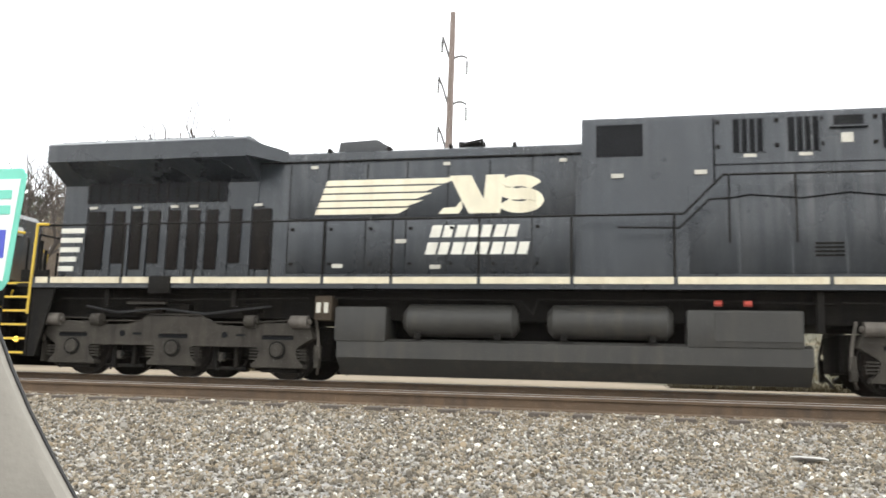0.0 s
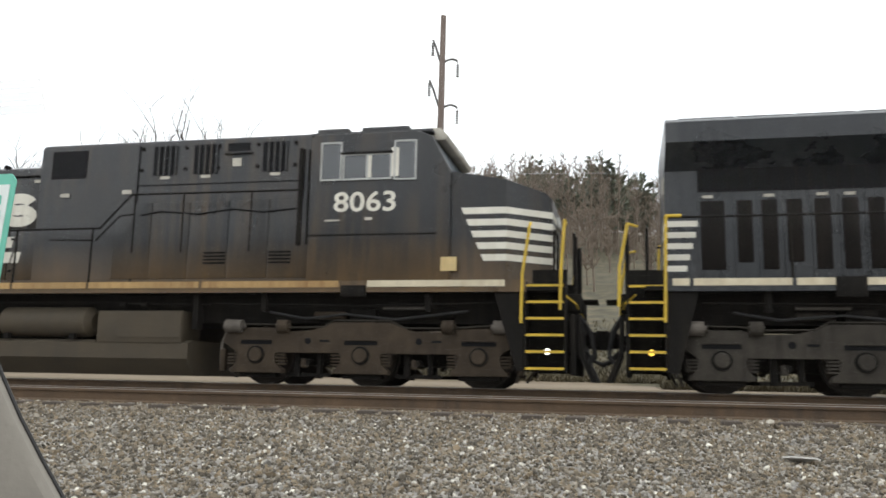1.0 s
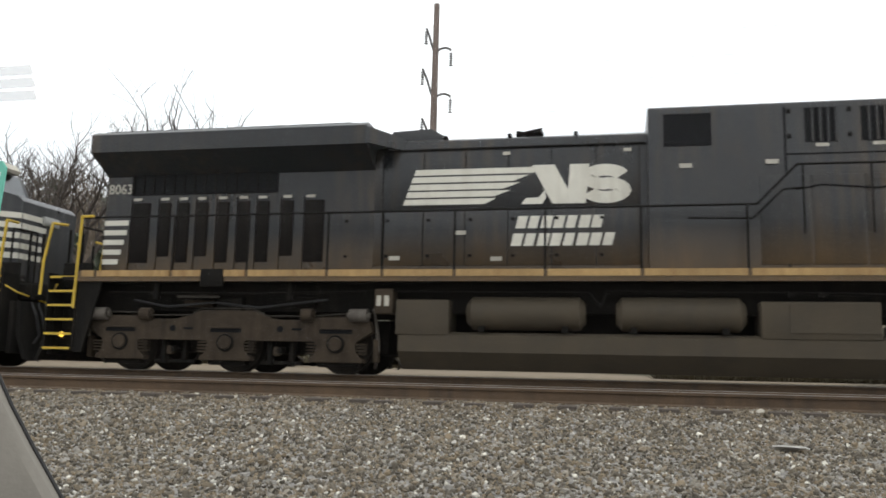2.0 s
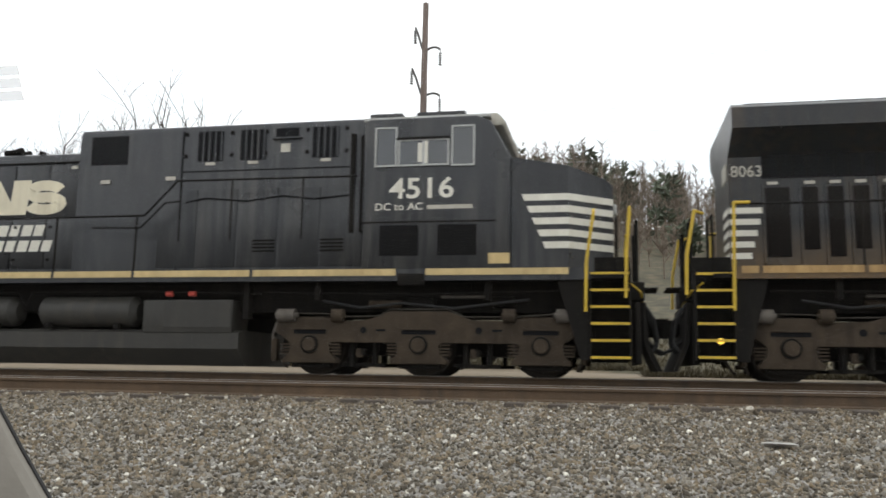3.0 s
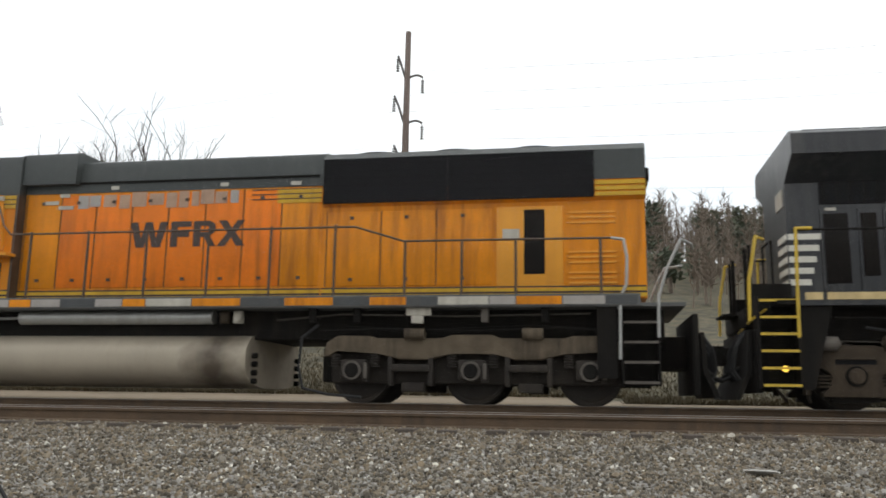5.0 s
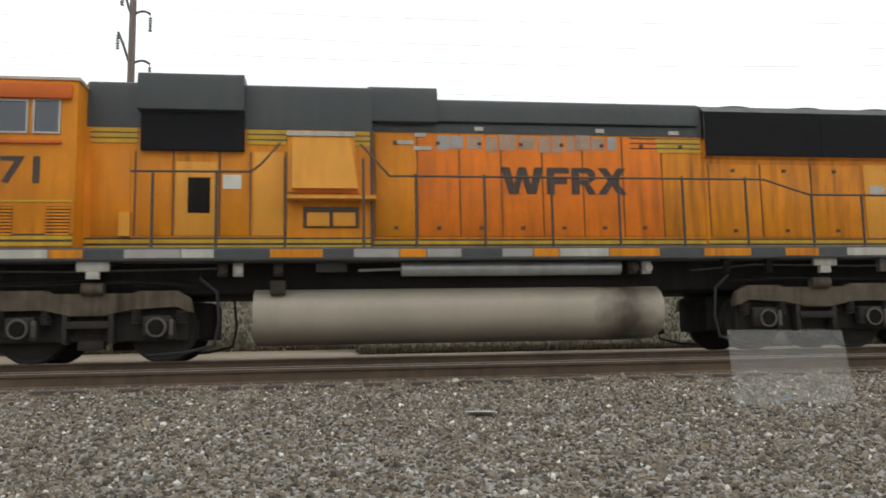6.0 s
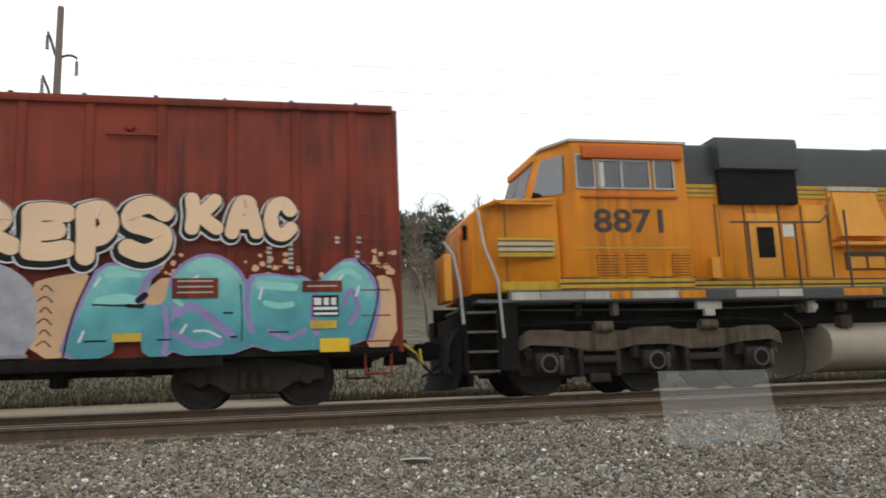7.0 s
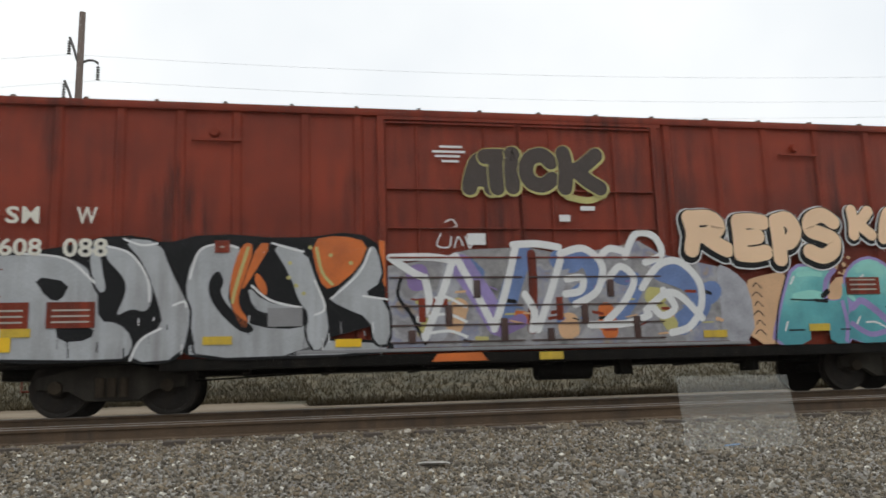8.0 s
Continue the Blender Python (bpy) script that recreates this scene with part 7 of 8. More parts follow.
    rod(car, "brake_rod", [(10.4, -1.0, 0.60), (14.6, -1.0, 0.58)], 0.014, UNDER)
    for xs in ((1.30, 2.98), (15.46, 17.17)):
        mid = sum(xs) / 2
        truck = part("truck", one_box(mid - 0.22, mid + 0.22, -1.0, 1.0, 0.42, 0.72, 0.03), UNDER, car, "two-axle cast truck")
        for s in (-1, 1):
            bm = bmesh.new()
            prism(bm, [(xs[0] - 0.28, 0.62), (xs[0] + 0.25, 0.74), (mid - 0.3, 0.80), (mid + 0.3, 0.80), (xs[1] - 0.25, 0.74), (xs[1] + 0.28, 0.62), (xs[1] + 0.28, 0.42), (xs[1] - 0.2, 0.42),
                       (mid + 0.42, 0.24), (mid - 0.42, 0.24), (xs[0] + 0.2, 0.42), (xs[0] - 0.28, 0.42)], min(s * 0.95, s * 1.07), max(s * 0.95, s * 1.07), 0.02)
            f = part("side_frame", bm, TRUCK_GREY, truck)
            bm = bmesh.new()
            for k in (-0.18, 0, 0.18):
                cyl(bm, (mid + k, s * 1.08, 0.30), (mid + k, s * 1.08, 0.60), 0.075, seg=10)
            part("spring_group", bm, TRUCK, f)
            for x in xs:
                bm = bmesh.new()
                cyl(bm, (x, s * 1.03, 0.46), (x, s * 1.14, 0.46), 0.11, 0.10, seg=14)
                part("bearing_cap", bm, TRUCK, f)
        for x in xs:
            wheelset(car, x, 0.46, 1.1)
    # marks
    y = -1.622
    lettering("reporting_mark", "S", 0.60, 0.79, 2.98, 3.25, y, WHITE, car, fat=0.025)
    lettering("reporting_mark", "M", 0.83, 1.08, 2.98, 3.25, y, WHITE, car, fat=0.02)
    lettering("reporting_mark", "W", 1.62, 1.93, 2.98, 3.25, y, WHITE, car, fat=0.02)
    lettering("car_number", "608", 0.52, 1.14, 2.47, 2.75, y - 0.004, WHITE, car, fat=0.025)
    lettering("car_number", "088", 1.44, 2.10, 2.45, 2.75, y - 0.004, WHITE, car, fat=0.025)
    return car


def paint_graffiti(car):
    y = -1.612

    def gr(name, outline, mat, layer, rounds=2):
        if mat is SPRAY_SILVER and rounds:
            rim = smooth_outline(outline, 1)
            stroke(car, rim + [rim[0]], 0.07, y - 0.0015 * layer + 0.0006, SPRAY_BLACK, "letter_line", False)
        return graffiti(car, name, outline, y - 0.0015 * layer, mat, rounds)

    # silver letters with black shade and orange flames
    gr("painted_ground", [(0.05, 0.95), (0.05, 2.45), (1.2, 2.55), (2.3, 2.85), (2.9, 2.65), (3.6, 2.85), (5.0, 2.75), (6.0, 2.9), (6.45, 2.6), (6.45, 0.95)], SPRAY_BLACK, 0, 1)
    gr("painted_letter", [(0.05, 0.92), (0.05, 2.46), (1.3, 2.5), (1.75, 2.35), (1.95, 2.05), (1.97, 1.9), (2.0, 1.45), (2.3, 1.42), (2.5, 1.2), (2.5, 0.95), (2.3, 0.84)], SPRAY_SILVER, 2, 1)
    gr("painted_counter", [(1.02, 2.16), (1.58, 2.06), (1.45, 1.76), (1.25, 1.80)], SPRAY_BLACK, 3, 1)
    gr("painted_counter", [(1.38, 1.44), (1.95, 1.36), (1.90, 1.16), (1.43, 1.13)], SPRAY_BLACK, 3, 1)
    gr("painted_letter", [(1.86, 2.62), (1.96, 2.62), (2.04, 2.2), (2.10, 1.92), (1.98, 1.88), (1.84, 2.3)], SPRAY_SILVER, 3, 1)
    gr("painted_letter", [(2.05, 2.67), (2.44, 2.54), (2.72, 2.14), (2.80, 1.87), (2.71, 1.56), (2.48, 1.65), (2.23, 1.50), (2.36, 1.78), (2.40, 2.05), (2.23, 2.27), (2.08, 2.42)], SPRAY_SILVER, 3)
    gr("painted_letter", [(2.30, 2.76), (2.88, 2.70), (3.05, 2.23), (3.28, 1.78), (3.37, 1.52), (3.24, 0.84), (2.46, 0.80), (2.60, 1.18), (2.95, 1.36), (2.88, 1.7), (2.66, 2.33)], SPRAY_SILVER, 3, 1)
    gr("painted_letter", [(3.32, 1.52), (3.28, 2.13), (3.46, 2.58), (3.81, 2.69), (4.12, 2.63), (4.10, 2.32), (3.90, 1.88), (4.03, 1.52), (4.39, 1.31), (5.05, 1.27), (5.27, 1.44), (5.23, 0.86), (3.46, 0.84), (3.41, 1.18)], SPRAY_SILVER, 2, 1)
    gr("painted_counter", [(3.77, 2.27), (3.88, 2.05), (3.79, 1.87), (4.02, 1.55), (4.40, 1.28), (4.17, 1.20), (3.84, 1.50), (3.64, 1.79), (3.62, 2.05)], SPRAY_BLACK, 3)
    gr("painted_flame", [(4.14, 2.70), (4.36, 2.66), (4.16, 2.05), (4.06, 1.7), (4.28, 1.4), (4.16, 1.25), (3.98, 1.66), (3.94, 2.05)], SPRAY_ORANGE, 3)
    gr("painted_flame", [(4.62, 2.68), (4.40, 2.68), (4.22, 2.2), (4.12, 1.86), (4.32, 2.16)], SPRAY_ORANGE, 3, 1)
    gr("painted_flame", [(4.36, 2.24), (4.55, 1.98), (4.52, 1.78), (4.34, 2.02)], SPRAY_ORANGE, 3, 1)
    gr("painted_letter", [(4.22, 2.0), (4.50, 1.72), (4.95, 1.64), (5.12, 1.60), (4.56, 1.52), (4.32, 1.62)], SPRAY_SILVER, 3, 1)
    gr("painted_flame", [(5.23, 2.74), (5.36, 2.06), (5.55, 1.88), (6.04, 2.28), (6.2, 2.70), (5.72, 2.82)], SPRAY_ORANGE, 1, 1)
    gr("painted_flame", [(6.36, 2.74), (6.46, 2.72), (6.46, 1.92), (6.40, 2.08)], SPRAY_ORANGE, 1, 0)
    gr("painted_letter", [(4.58, 2.70), (5.16, 2.56), (5.32, 2.06), (5.48, 1.62), (5.52, 1.18), (5.32, 0.86), (5.14, 1.18), (5.21, 1.52), (5.05, 1.7), (4.91, 2.14)], SPRAY_SILVER, 3, 1)
    gr("painted_letter", [(6.22, 2.66), (6.34, 2.56), (6.42, 2.05), (6.06, 1.82), (6.5, 1.72), (6.52, 1.0), (6.25, 1.0), (6.2, 1.42), (5.7, 1.64), (5.52, 1.76), (6.04, 2.23)], SPRAY_SILVER, 3, 1)
    gr("painted_letter", [(3.35, 0.84), (3.35, 1.12), (6.45, 1.06), (6.45, 0.86)], SPRAY_SILVER, 1.6, 1)
    for p in (((5.33, 2.6), (5.42, 2.2), (5.58, 2.0)), ((4.24, 2.6), (4.06, 2.0), (4.0, 1.72))):
        stroke(car, list(p), 0.05, y - 0.0068, SPRAY_YELLOW)
    part("placard", one_box(4.55, 5.10, y - 0.012, y - 0.004, 1.32, 1.62), SPRAY_GREY, car, "blank grey placard board")
    for p in (((2.1, 2.62), (2.44, 2.5), (2.70, 2.12), (2.74, 1.75)), ((3.34, 2.1), (3.48, 2.55), (3.80, 2.66), (4.08, 2.60)), ((4.62, 2.68), (4.95, 2.58), (5.12, 2.54)), ((5.30, 1.5), (5.46, 1.62), (5.30, 2.06)),
              ((5.56, 1.76), (6.02, 2.18), (6.22, 2.60)), ((6.08, 1.80), (6.48, 1.74)), ((0.9, 2.50), (1.5, 2.42), (1.92, 2.05)), ((2.34, 2.74), (2.60, 2.64), (2.84, 2.67)), ((2.48, 0.84), (2.62, 1.14), (2.92, 1.32)),
              ((4.30, 1.98), (4.6, 1.74), (5.08, 1.62)), ((3.1, 1.68), (3.26, 1.74), (3.30, 1.66))):
        stroke(car, list(p), 0.035, y - 0.007, SPRAY_WHITE)
    for k in range(7):
        bm = bmesh.new()
        a = 4.9 + (k % 4) * 0.33
        c = (a if k < 4 else 4.4 + 0.12 * k, 2.35 + 0.13 * ((k * 5) % 3) - (0.5 if k > 3 else 0))
        patch(bm, [(c[0] + 0.035 * math.cos(q), c[1] + 0.035 * math.sin(q)) for q in [6.283 * j / 8 for j in range(8)]], y - 0.006)
        part("paint_dot", bm, SPRAY_YELLOW, car)

    # letters in white, blue and grey across the doors
    gr("painted_ground", [(6.5, 0.94), (6.5, 2.3), (7.2, 2.4), (7.9, 2.58), (8.9, 2.62), (9.6, 2.5), (10.4, 2.6), (11.0, 2.74), (11.4, 2.5), (11.9, 2.4), (12.6, 2.25), (12.75, 0.94)], mixed_paint(), 0, 0)
    blobs = [(7.0, 2.1, 0.30, SPRAY_PURPLE), (7.55, 1.5, 0.26, SPRAY_PEACH), (7.9, 2.2, 0.3, SPRAY_BLUE), (8.45, 1.55, 0.3, SPRAY_PURPLE), (8.75, 1.4, 0.2, SPRAY_ORANGE), (9.25, 2.5, 0.28, SPRAY_BLUE),
             (9.75, 2.4, 0.35, SPRAY_BLUE), (10.05, 1.7, 0.3, SPRAY_BLUE), (9.6, 1.25, 0.3, SPRAY_PEACH), (10.6, 1.9, 0.27, SPRAY_BLUE), (10.3, 1.25, 0.22, SPRAY_ORANGE), (11.0, 1.2, 0.25, SPRAY_BLUE),
             (11.25, 1.75, 0.26, SPRAY_YELLOW), (11.6, 2.2, 0.3, SPRAY_PURPLE), (12.3, 1.8, 0.32, SPRAY_BLUE), (11.8, 1.2, 0.25, SPRAY_YELLOW), (7.1, 1.25, 0.22, SPRAY_YELLOW), (6.75, 2.45, 0.2, SPRAY_ORANGE)]
    for i, (cx, cz, r, mat) in enumerate(blobs[::2]):
        r *= 0.8
        gr("paint_cloud", [(cx + r * (0.8 + 0.4 * ((i * 3 + j * 5) % 4) / 3) * math.cos(j * 0.785), cz + r * (0.75 + 0.4 * ((i + j * 7) % 4) / 3) * math.sin(j * 0.785)) for j in range(8)], mat, 1 + (i % 3) * 0.4)
    # filled bodies of the letters, then their broad white edges
    bodies = [(((7.3, 1.2), (7.55, 2.0), (7.72, 2.36)), 0.36, SPRAY_PALE), (((7.75, 2.3), (8.1, 1.75), (8.35, 1.3)), 0.40, SPRAY_LILAC), (((8.45, 1.4), (8.65, 2.0), (8.85, 2.5)), 0.34, SPRAY_BLUE),
              (((9.2, 1.3), (9.4, 1.9), (9.55, 2.35)), 0.30, SPRAY_PALE), (((9.5, 2.4), (10.0, 2.42), (10.15, 2.05), (9.8, 1.75)), 0.36, SPRAY_BLUE), (((10.6, 2.1), (10.9, 2.0), (10.7, 1.6), (10.4, 1.3)), 0.28, SPRAY_BLUE),
              (((11.4, 2.2), (11.9, 2.0), (12.1, 1.6), (11.7, 1.25)), 0.40, SPRAY_BLUE), (((9.0, 2.5), (9.0, 1.9), (8.95, 1.2)), 0.16, BOXCAR), (((7.6, 1.3), (7.7, 1.6)), 0.30, SPRAY_PEACH), (((10.3, 1.5), (10.35, 1.15)), 0.30, SPRAY_ORANGE),
              (((11.35, 1.5), (11.5, 1.25)), 0.26, SPRAY_YELLOW), (((8.4, 1.2), (8.75, 1.35)), 0.24, SPRAY_PURPLE)]
    for k, (p, w, mat) in enumerate(bodies):
        stroke(car, list(p), w, y - 0.0040 - 0.0001 * k, mat)
    white = [((6.55, 2.44), (7.2, 2.45), (7.55, 2.40)), ((6.6, 2.40), (6.9, 2.2), (7.1, 2.1)), ((7.1, 1.1), (7.4, 1.8), (7.62, 2.44)), ((7.66, 2.46), (7.98, 1.85), (8.28, 1.25)), ((8.28, 1.22), (8.52, 1.9), (8.72, 2.62)),
             ((8.68, 2.66), (9.1, 2.68), (9.5, 2.62)), ((9.05, 1.2), (9.30, 1.8), (9.52, 2.4)), ((9.52, 2.5), (9.95, 2.60), (10.28, 2.3), (10.16, 1.85), (9.75, 1.62)), ((9.62, 2.06), (9.90, 2.08), (9.86, 1.86), (9.58, 1.80))]
    white += [((10.38, 2.05), (10.62, 2.28), (10.86, 2.05), (10.65, 1.65), (10.30, 1.32)), ((10.0, 1.26), (10.7, 1.28), (11.1, 1.42)), ((10.72, 2.45), (10.95, 2.86), (11.3, 2.82), (11.42, 2.5), (11.1, 2.35)),
              ((11.0, 1.9), (11.35, 2.3), (11.75, 2.36), (12.1, 2.0), (12.1, 1.55), (11.85, 1.2), (11.5, 1.1)), ((11.05, 1.5), (11.45, 1.8), (11.75, 1.72), (12.1, 1.35)), ((11.4, 1.85), (11.6, 1.55), (11.35, 1.40), (11.15, 1.6))]
    white += [((7.12, 2.1), (7.18, 1.7), (7.02, 1.4)), ((10.30, 2.5), (10.45, 2.6), (10.7, 2.55)), ((8.85, 1.8), (9.0, 1.5), (8.95, 1.2))]
    for p in white:
        stroke(car, list(p), 0.13, y - 0.0062, SPRAY_WHITE)
    for p in (((6.72, 2.1), (6.66, 1.8), (6.86, 1.5), (7.02, 1.3)), ((6.8, 1.62), (7.0, 1.2), (7.1, 1.0))):
        stroke(car, list(p), 0.055, y - 0.0058, SPRAY_BLACK)
    for k in range(3):
        stroke(car, [(7.05 + k * 0.12, 1.15 + k * 0.3), (7.5, 1.2 + k * 0.28), (7.8, 1.1 + k * 0.25)], 0.05, y - 0.0062, SPRAY_WHITE)
    gr("painted_edge", [(7.2, 0.70), (7.3, 0.83), (8.05, 0.84), (8.15, 0.70)], SPRAY_ORANGE, 1, 0)

    # dark rounded letters with a pale outline high on the door
    dark = [(0.33, SPRAY_YELLOW, 0.012, -0.012, "letter_outline"), (0.275, SPRAY_OLIVE, 0.0, 0.0, "letter_fill")]
    for k, (ch, x0, x1, z0, z1) in enumerate((("A", 7.90, 8.38, 3.66, 4.22), ("T", 8.20, 8.66, 3.66, 4.32), ("I", 8.52, 8.90, 3.68, 4.34), ("C", 8.88, 9.50, 3.72, 4.34), ("K", 9.52, 10.42, 3.66, 4.38))):
        bubble_word(car, ch, x0, x1, z0, z1, y - 0.026 - 0.004 * k, dark)
    stroke(car, [(9.72, 3.52), (10.1, 3.46), (10.4, 3.56)], 0.12, y - 0.025, SPRAY_YELLOW)

    # small notices on the door
    for x0, x1, z0, z1 in ((7.45, 7.85, 4.37, 4.41), (7.32, 7.90, 4.28, 4.32), (7.36, 7.80, 4.20, 4.24), (7.48, 7.78, 4.11, 4.15), (7.88, 8.20, 2.66, 2.86), (9.95, 10.22, 3.28, 3.36), (9.55, 9.75, 3.08, 3.2), (7.08, 7.5, 1.6, 1.75)):
        part("notice", one_box(x0, x1, y - 0.006, y - 0.001, z0, z1), SPRAY_WHITE if z0 > 2 else BOXCAR, car, "small white stencilled notice")
    for p in (((7.42, 2.85), (7.35, 2.65), (7.55, 2.62), (7.6, 2.8)), ((7.5, 3.05), (7.62, 3.1), (7.7, 2.98), (7.52, 2.95)), ((7.65, 2.62), (7.72, 2.8), (7.8, 2.65)), ((7.85, 2.8), (7.92, 2.6), (8.0, 2.82))):
        stroke(car, list(p), 0.025, y - 0.002, SPRAY_WHITE)

    # tan fat letters with black shade and white outline
    fat = [(0.45, SPRAY_WHITE, -0.03, -0.05, "letter_outline"), (0.40, SPRAY_BLACK, -0.03, -0.05, "letter_shade"), (0.325, SPRAY_BLACK, 0.0, 0.0, "letter_line"), (0.29, SPRAY_TAN, 0.0, 0.0, "letter_fill")]
    for k, (ch, x0, x1, z0, z1) in enumerate((("R", 11.90, 12.78, 2.56, 3.26), ("E", 12.88, 13.54, 2.48, 3.20), ("P", 13.66, 14.18, 2.40, 3.24), ("S", 14.28, 15.03, 2.46, 3.32))):
        bubble_word(car, ch, x0, x1, z0, z1, y - 0.009 - 0.0022 * k, fat)
    slim = [(0.33, SPRAY_WHITE, -0.025, -0.045, "letter_outline"), (0.29, SPRAY_BLACK, -0.02, -0.04, "letter_shade"), (0.255, SPRAY_BLACK, 0.0, 0.0, "letter_line"), (0.225, SPRAY_TAN, 0.0, 0.0, "letter_fill")]
    for k, (ch, x0, x1, z0, z1) in enumerate((("K", 15.26, 15.78, 2.86, 3.40), ("A", 15.92, 16.40, 2.80, 3.38), ("C", 16.52, 16.94, 2.76, 3.36))):
        bubble_word(car, ch, x0, x1, z0, z1, y - 0.017 - 0.0022 * k, slim)

    # teal and purple panel
    gr("painted_ground", [(12.45, 0.92), (12.5, 1.6), (12.45, 2.35), (12.8, 2.2), (13.1, 1.9), (13.12, 0.92)], SPRAY_PALE, 0.3, 1)
    gr("painted_ground", [(13.02, 0.86), (13.05, 1.5), (13.0, 2.0), (13.3, 2.1), (13.95, 2.2), (13.95, 0.86)], SPRAY_PEACH, 0, 1)
    gr("painted_ground", [(18.0, 0.9), (18.1, 1.9), (18.35, 2.12), (18.6, 2.0), (18.62, 0.9)], SPRAY_PEACH, 0, 1)
    gr("painted_ground", [(14.6, 1.5), (14.75, 2.05), (15.3, 2.1), (16.3, 1.9), (17.3, 2.1), (17.5, 1.6), (16.0, 1.2)], SPRAY_PEACH, 0, 1)
    # purple edges first, then the three teal letters over them
    letter_a = [(13.50, 0.84), (13.62, 1.3), (13.82, 1.85), (14.02, 2.26), (14.42, 2.27), (14.76, 2.26), (14.72, 1.9), (14.60, 1.66), (14.72, 1.62), (14.95, 1.65), (15.0, 2.05), (15.08, 1.6),
                (15.02, 1.2), (15.06, 0.84), (14.64, 0.84), (14.60, 1.16), (14.40, 1.20), (14.24, 1.16), (14.20, 0.84)]
    letter_s = [(14.98, 0.84), (15.0, 1.3), (15.2, 1.55), (15.02, 1.75), (15.08, 2.1), (15.35, 2.36), (15.70, 2.42), (16.02, 2.22), (16.22, 1.85), (16.28, 1.3), (16.26, 0.85)]
    letter_u = [(16.18, 0.86), (16.22, 1.5), (16.26, 2.06), (16.62, 2.10), (16.95, 2.04), (17.12, 2.06), (17.30, 1.92), (17.52, 2.16), (17.80, 2.36), (18.10, 2.22), (18.27, 1.85), (18.26, 1.45), (18.10, 0.90)]
    teal = fading_teal()
    for k, outline in enumerate((letter_a, letter_s, letter_u)):
        cx, cz = sum(p[0] for p in outline) / len(outline), 1.45
        gr("painted_purple", [(cx + (x - cx) * 1.09, cz + (z - cz) * 1.05 + 0.01 if z > 0.95 else z) for x, z in outline], SPRAY_LILAC, 1 + 0.3 * k, 1)
        gr("painted_teal", outline, teal, 2 + 0.3 * k, 1)
    for p, w in ((((14.60, 1.70), (14.66, 2.0), (14.84, 2.2)), 0.10), (((15.15, 1.5), (15.35, 1.62), (15.65, 1.42), (15.95, 1.15)), 0.13), (((15.1, 1.2), (15.45, 1.0), (15.8, 1.05)), 0.10), (((16.24, 2.0), (16.2, 1.6), (16.28, 1.2)), 0.09),
                 (((17.30, 1.9), (17.24, 1.5), (17.3, 1.15)), 0.09), (((17.75, 1.6), (17.86, 1.85), (17.98, 1.55), (17.85, 1.3)), 0.08), (((14.95, 1.6), (15.0, 1.2), (14.95, 0.9)), 0.08), (((16.55, 1.2), (16.85, 1.08), (17.1, 1.2)), 0.08)):
        stroke(car, list(p), w, y - 0.0055, SPRAY_LILAC)
    for p, w in ((((14.1, 2.12), (14.35, 2.14), (14.55, 2.12)), 0.10), (((14.0, 1.7), (14.3, 1.75), (14.5, 1.72)), 0.16), (((15.35, 2.2), (15.6, 2.27), (15.85, 2.16)), 0.12), (((16.4, 1.95), (16.7, 1.92), (16.95, 1.9)), 0.13),
                 (((17.55, 2.02), (17.8, 2.16), (18.0, 2.05)), 0.10), (((15.2, 1.85), (15.1, 1.75), (15.2, 1.65)), 0.08), (((16.5, 1.65), (16.7, 1.6), (16.9, 1.62)), 0.10)):
        stroke(car, list(p), w, y - 0.0060, SPRAY_MINT)
    for p, w in ((((13.90, 1.66), (14.4, 1.64), (14.66, 1.66)), 0.028), (((14.40, 1.64), (14.62, 1.62)), 0.06), (((14.56, 1.72), (14.66, 1.80)), 0.10), (((15.85, 1.5), (15.98, 1.5)), 0.03), (((15.95, 1.12), (16.05, 1.12)), 0.03), (((16.55, 1.18), (16.85, 1.18)), 0.025),
                 (((13.80, 1.1), (14.1, 1.1)), 0.03), (((14.85, 1.1), (15.05, 1.1)), 0.025), (((16.1, 1.95), (16.13, 1.5), (16.12, 1.05)), 0.02)):
        stroke(car, list(p), w, y - 0.0065, SPRAY_BLACK)
    for p in (((13.72, 1.1), (13.78, 1.25)), ((13.92, 1.95), (14.0, 2.08)), ((15.2, 1.2), (15.28, 1.32)), ((15.4, 1.22), (15.6, 1.22), (15.8, 1.12)), ((15.30, 2.0), (15.45, 2.1)), ((16.4, 1.72), (16.44, 1.9)), ((17.62, 1.95), (17.75, 2.1)), ((17.95, 1.75), (18.0, 1.9))):
        stroke(car, list(p), 0.035, y - 0.0075, SPRAY_WHITE)
    rng = random.Random(31)
    for k in range(26):
        x, z = rng.uniform(0.3, 6.4), rng.uniform(0.9, 1.5)
        stroke(car, [(x, z), (x + rng.uniform(-0.01, 0.01), z - rng.uniform(0.05, 0.2))], 0.018, y - 0.0078, rng.choice((SPRAY_BLACK, SPRAY_WHITE, SPRAY_GREY)), "paint_drip")
    for k in range(40):
        x = rng.uniform(6.7, 12.5)
        z = rng.uniform(1.0, 2.2)
        stroke(car, [(x, z), (x + rng.uniform(0.05, 0.2), z + rng.uniform(-0.06, 0.06))], rng.uniform(0.02, 0.07), y - 0.0060, rng.choice((SPRAY_BLACK, SPRAY_PEACH, SPRAY_BLUE, SPRAY_YELLOW, SPRAY_PURPLE, BOXCAR)))
    # overspray: peach spots and small white stencil marks on the red side
    rng = random.Random(17)
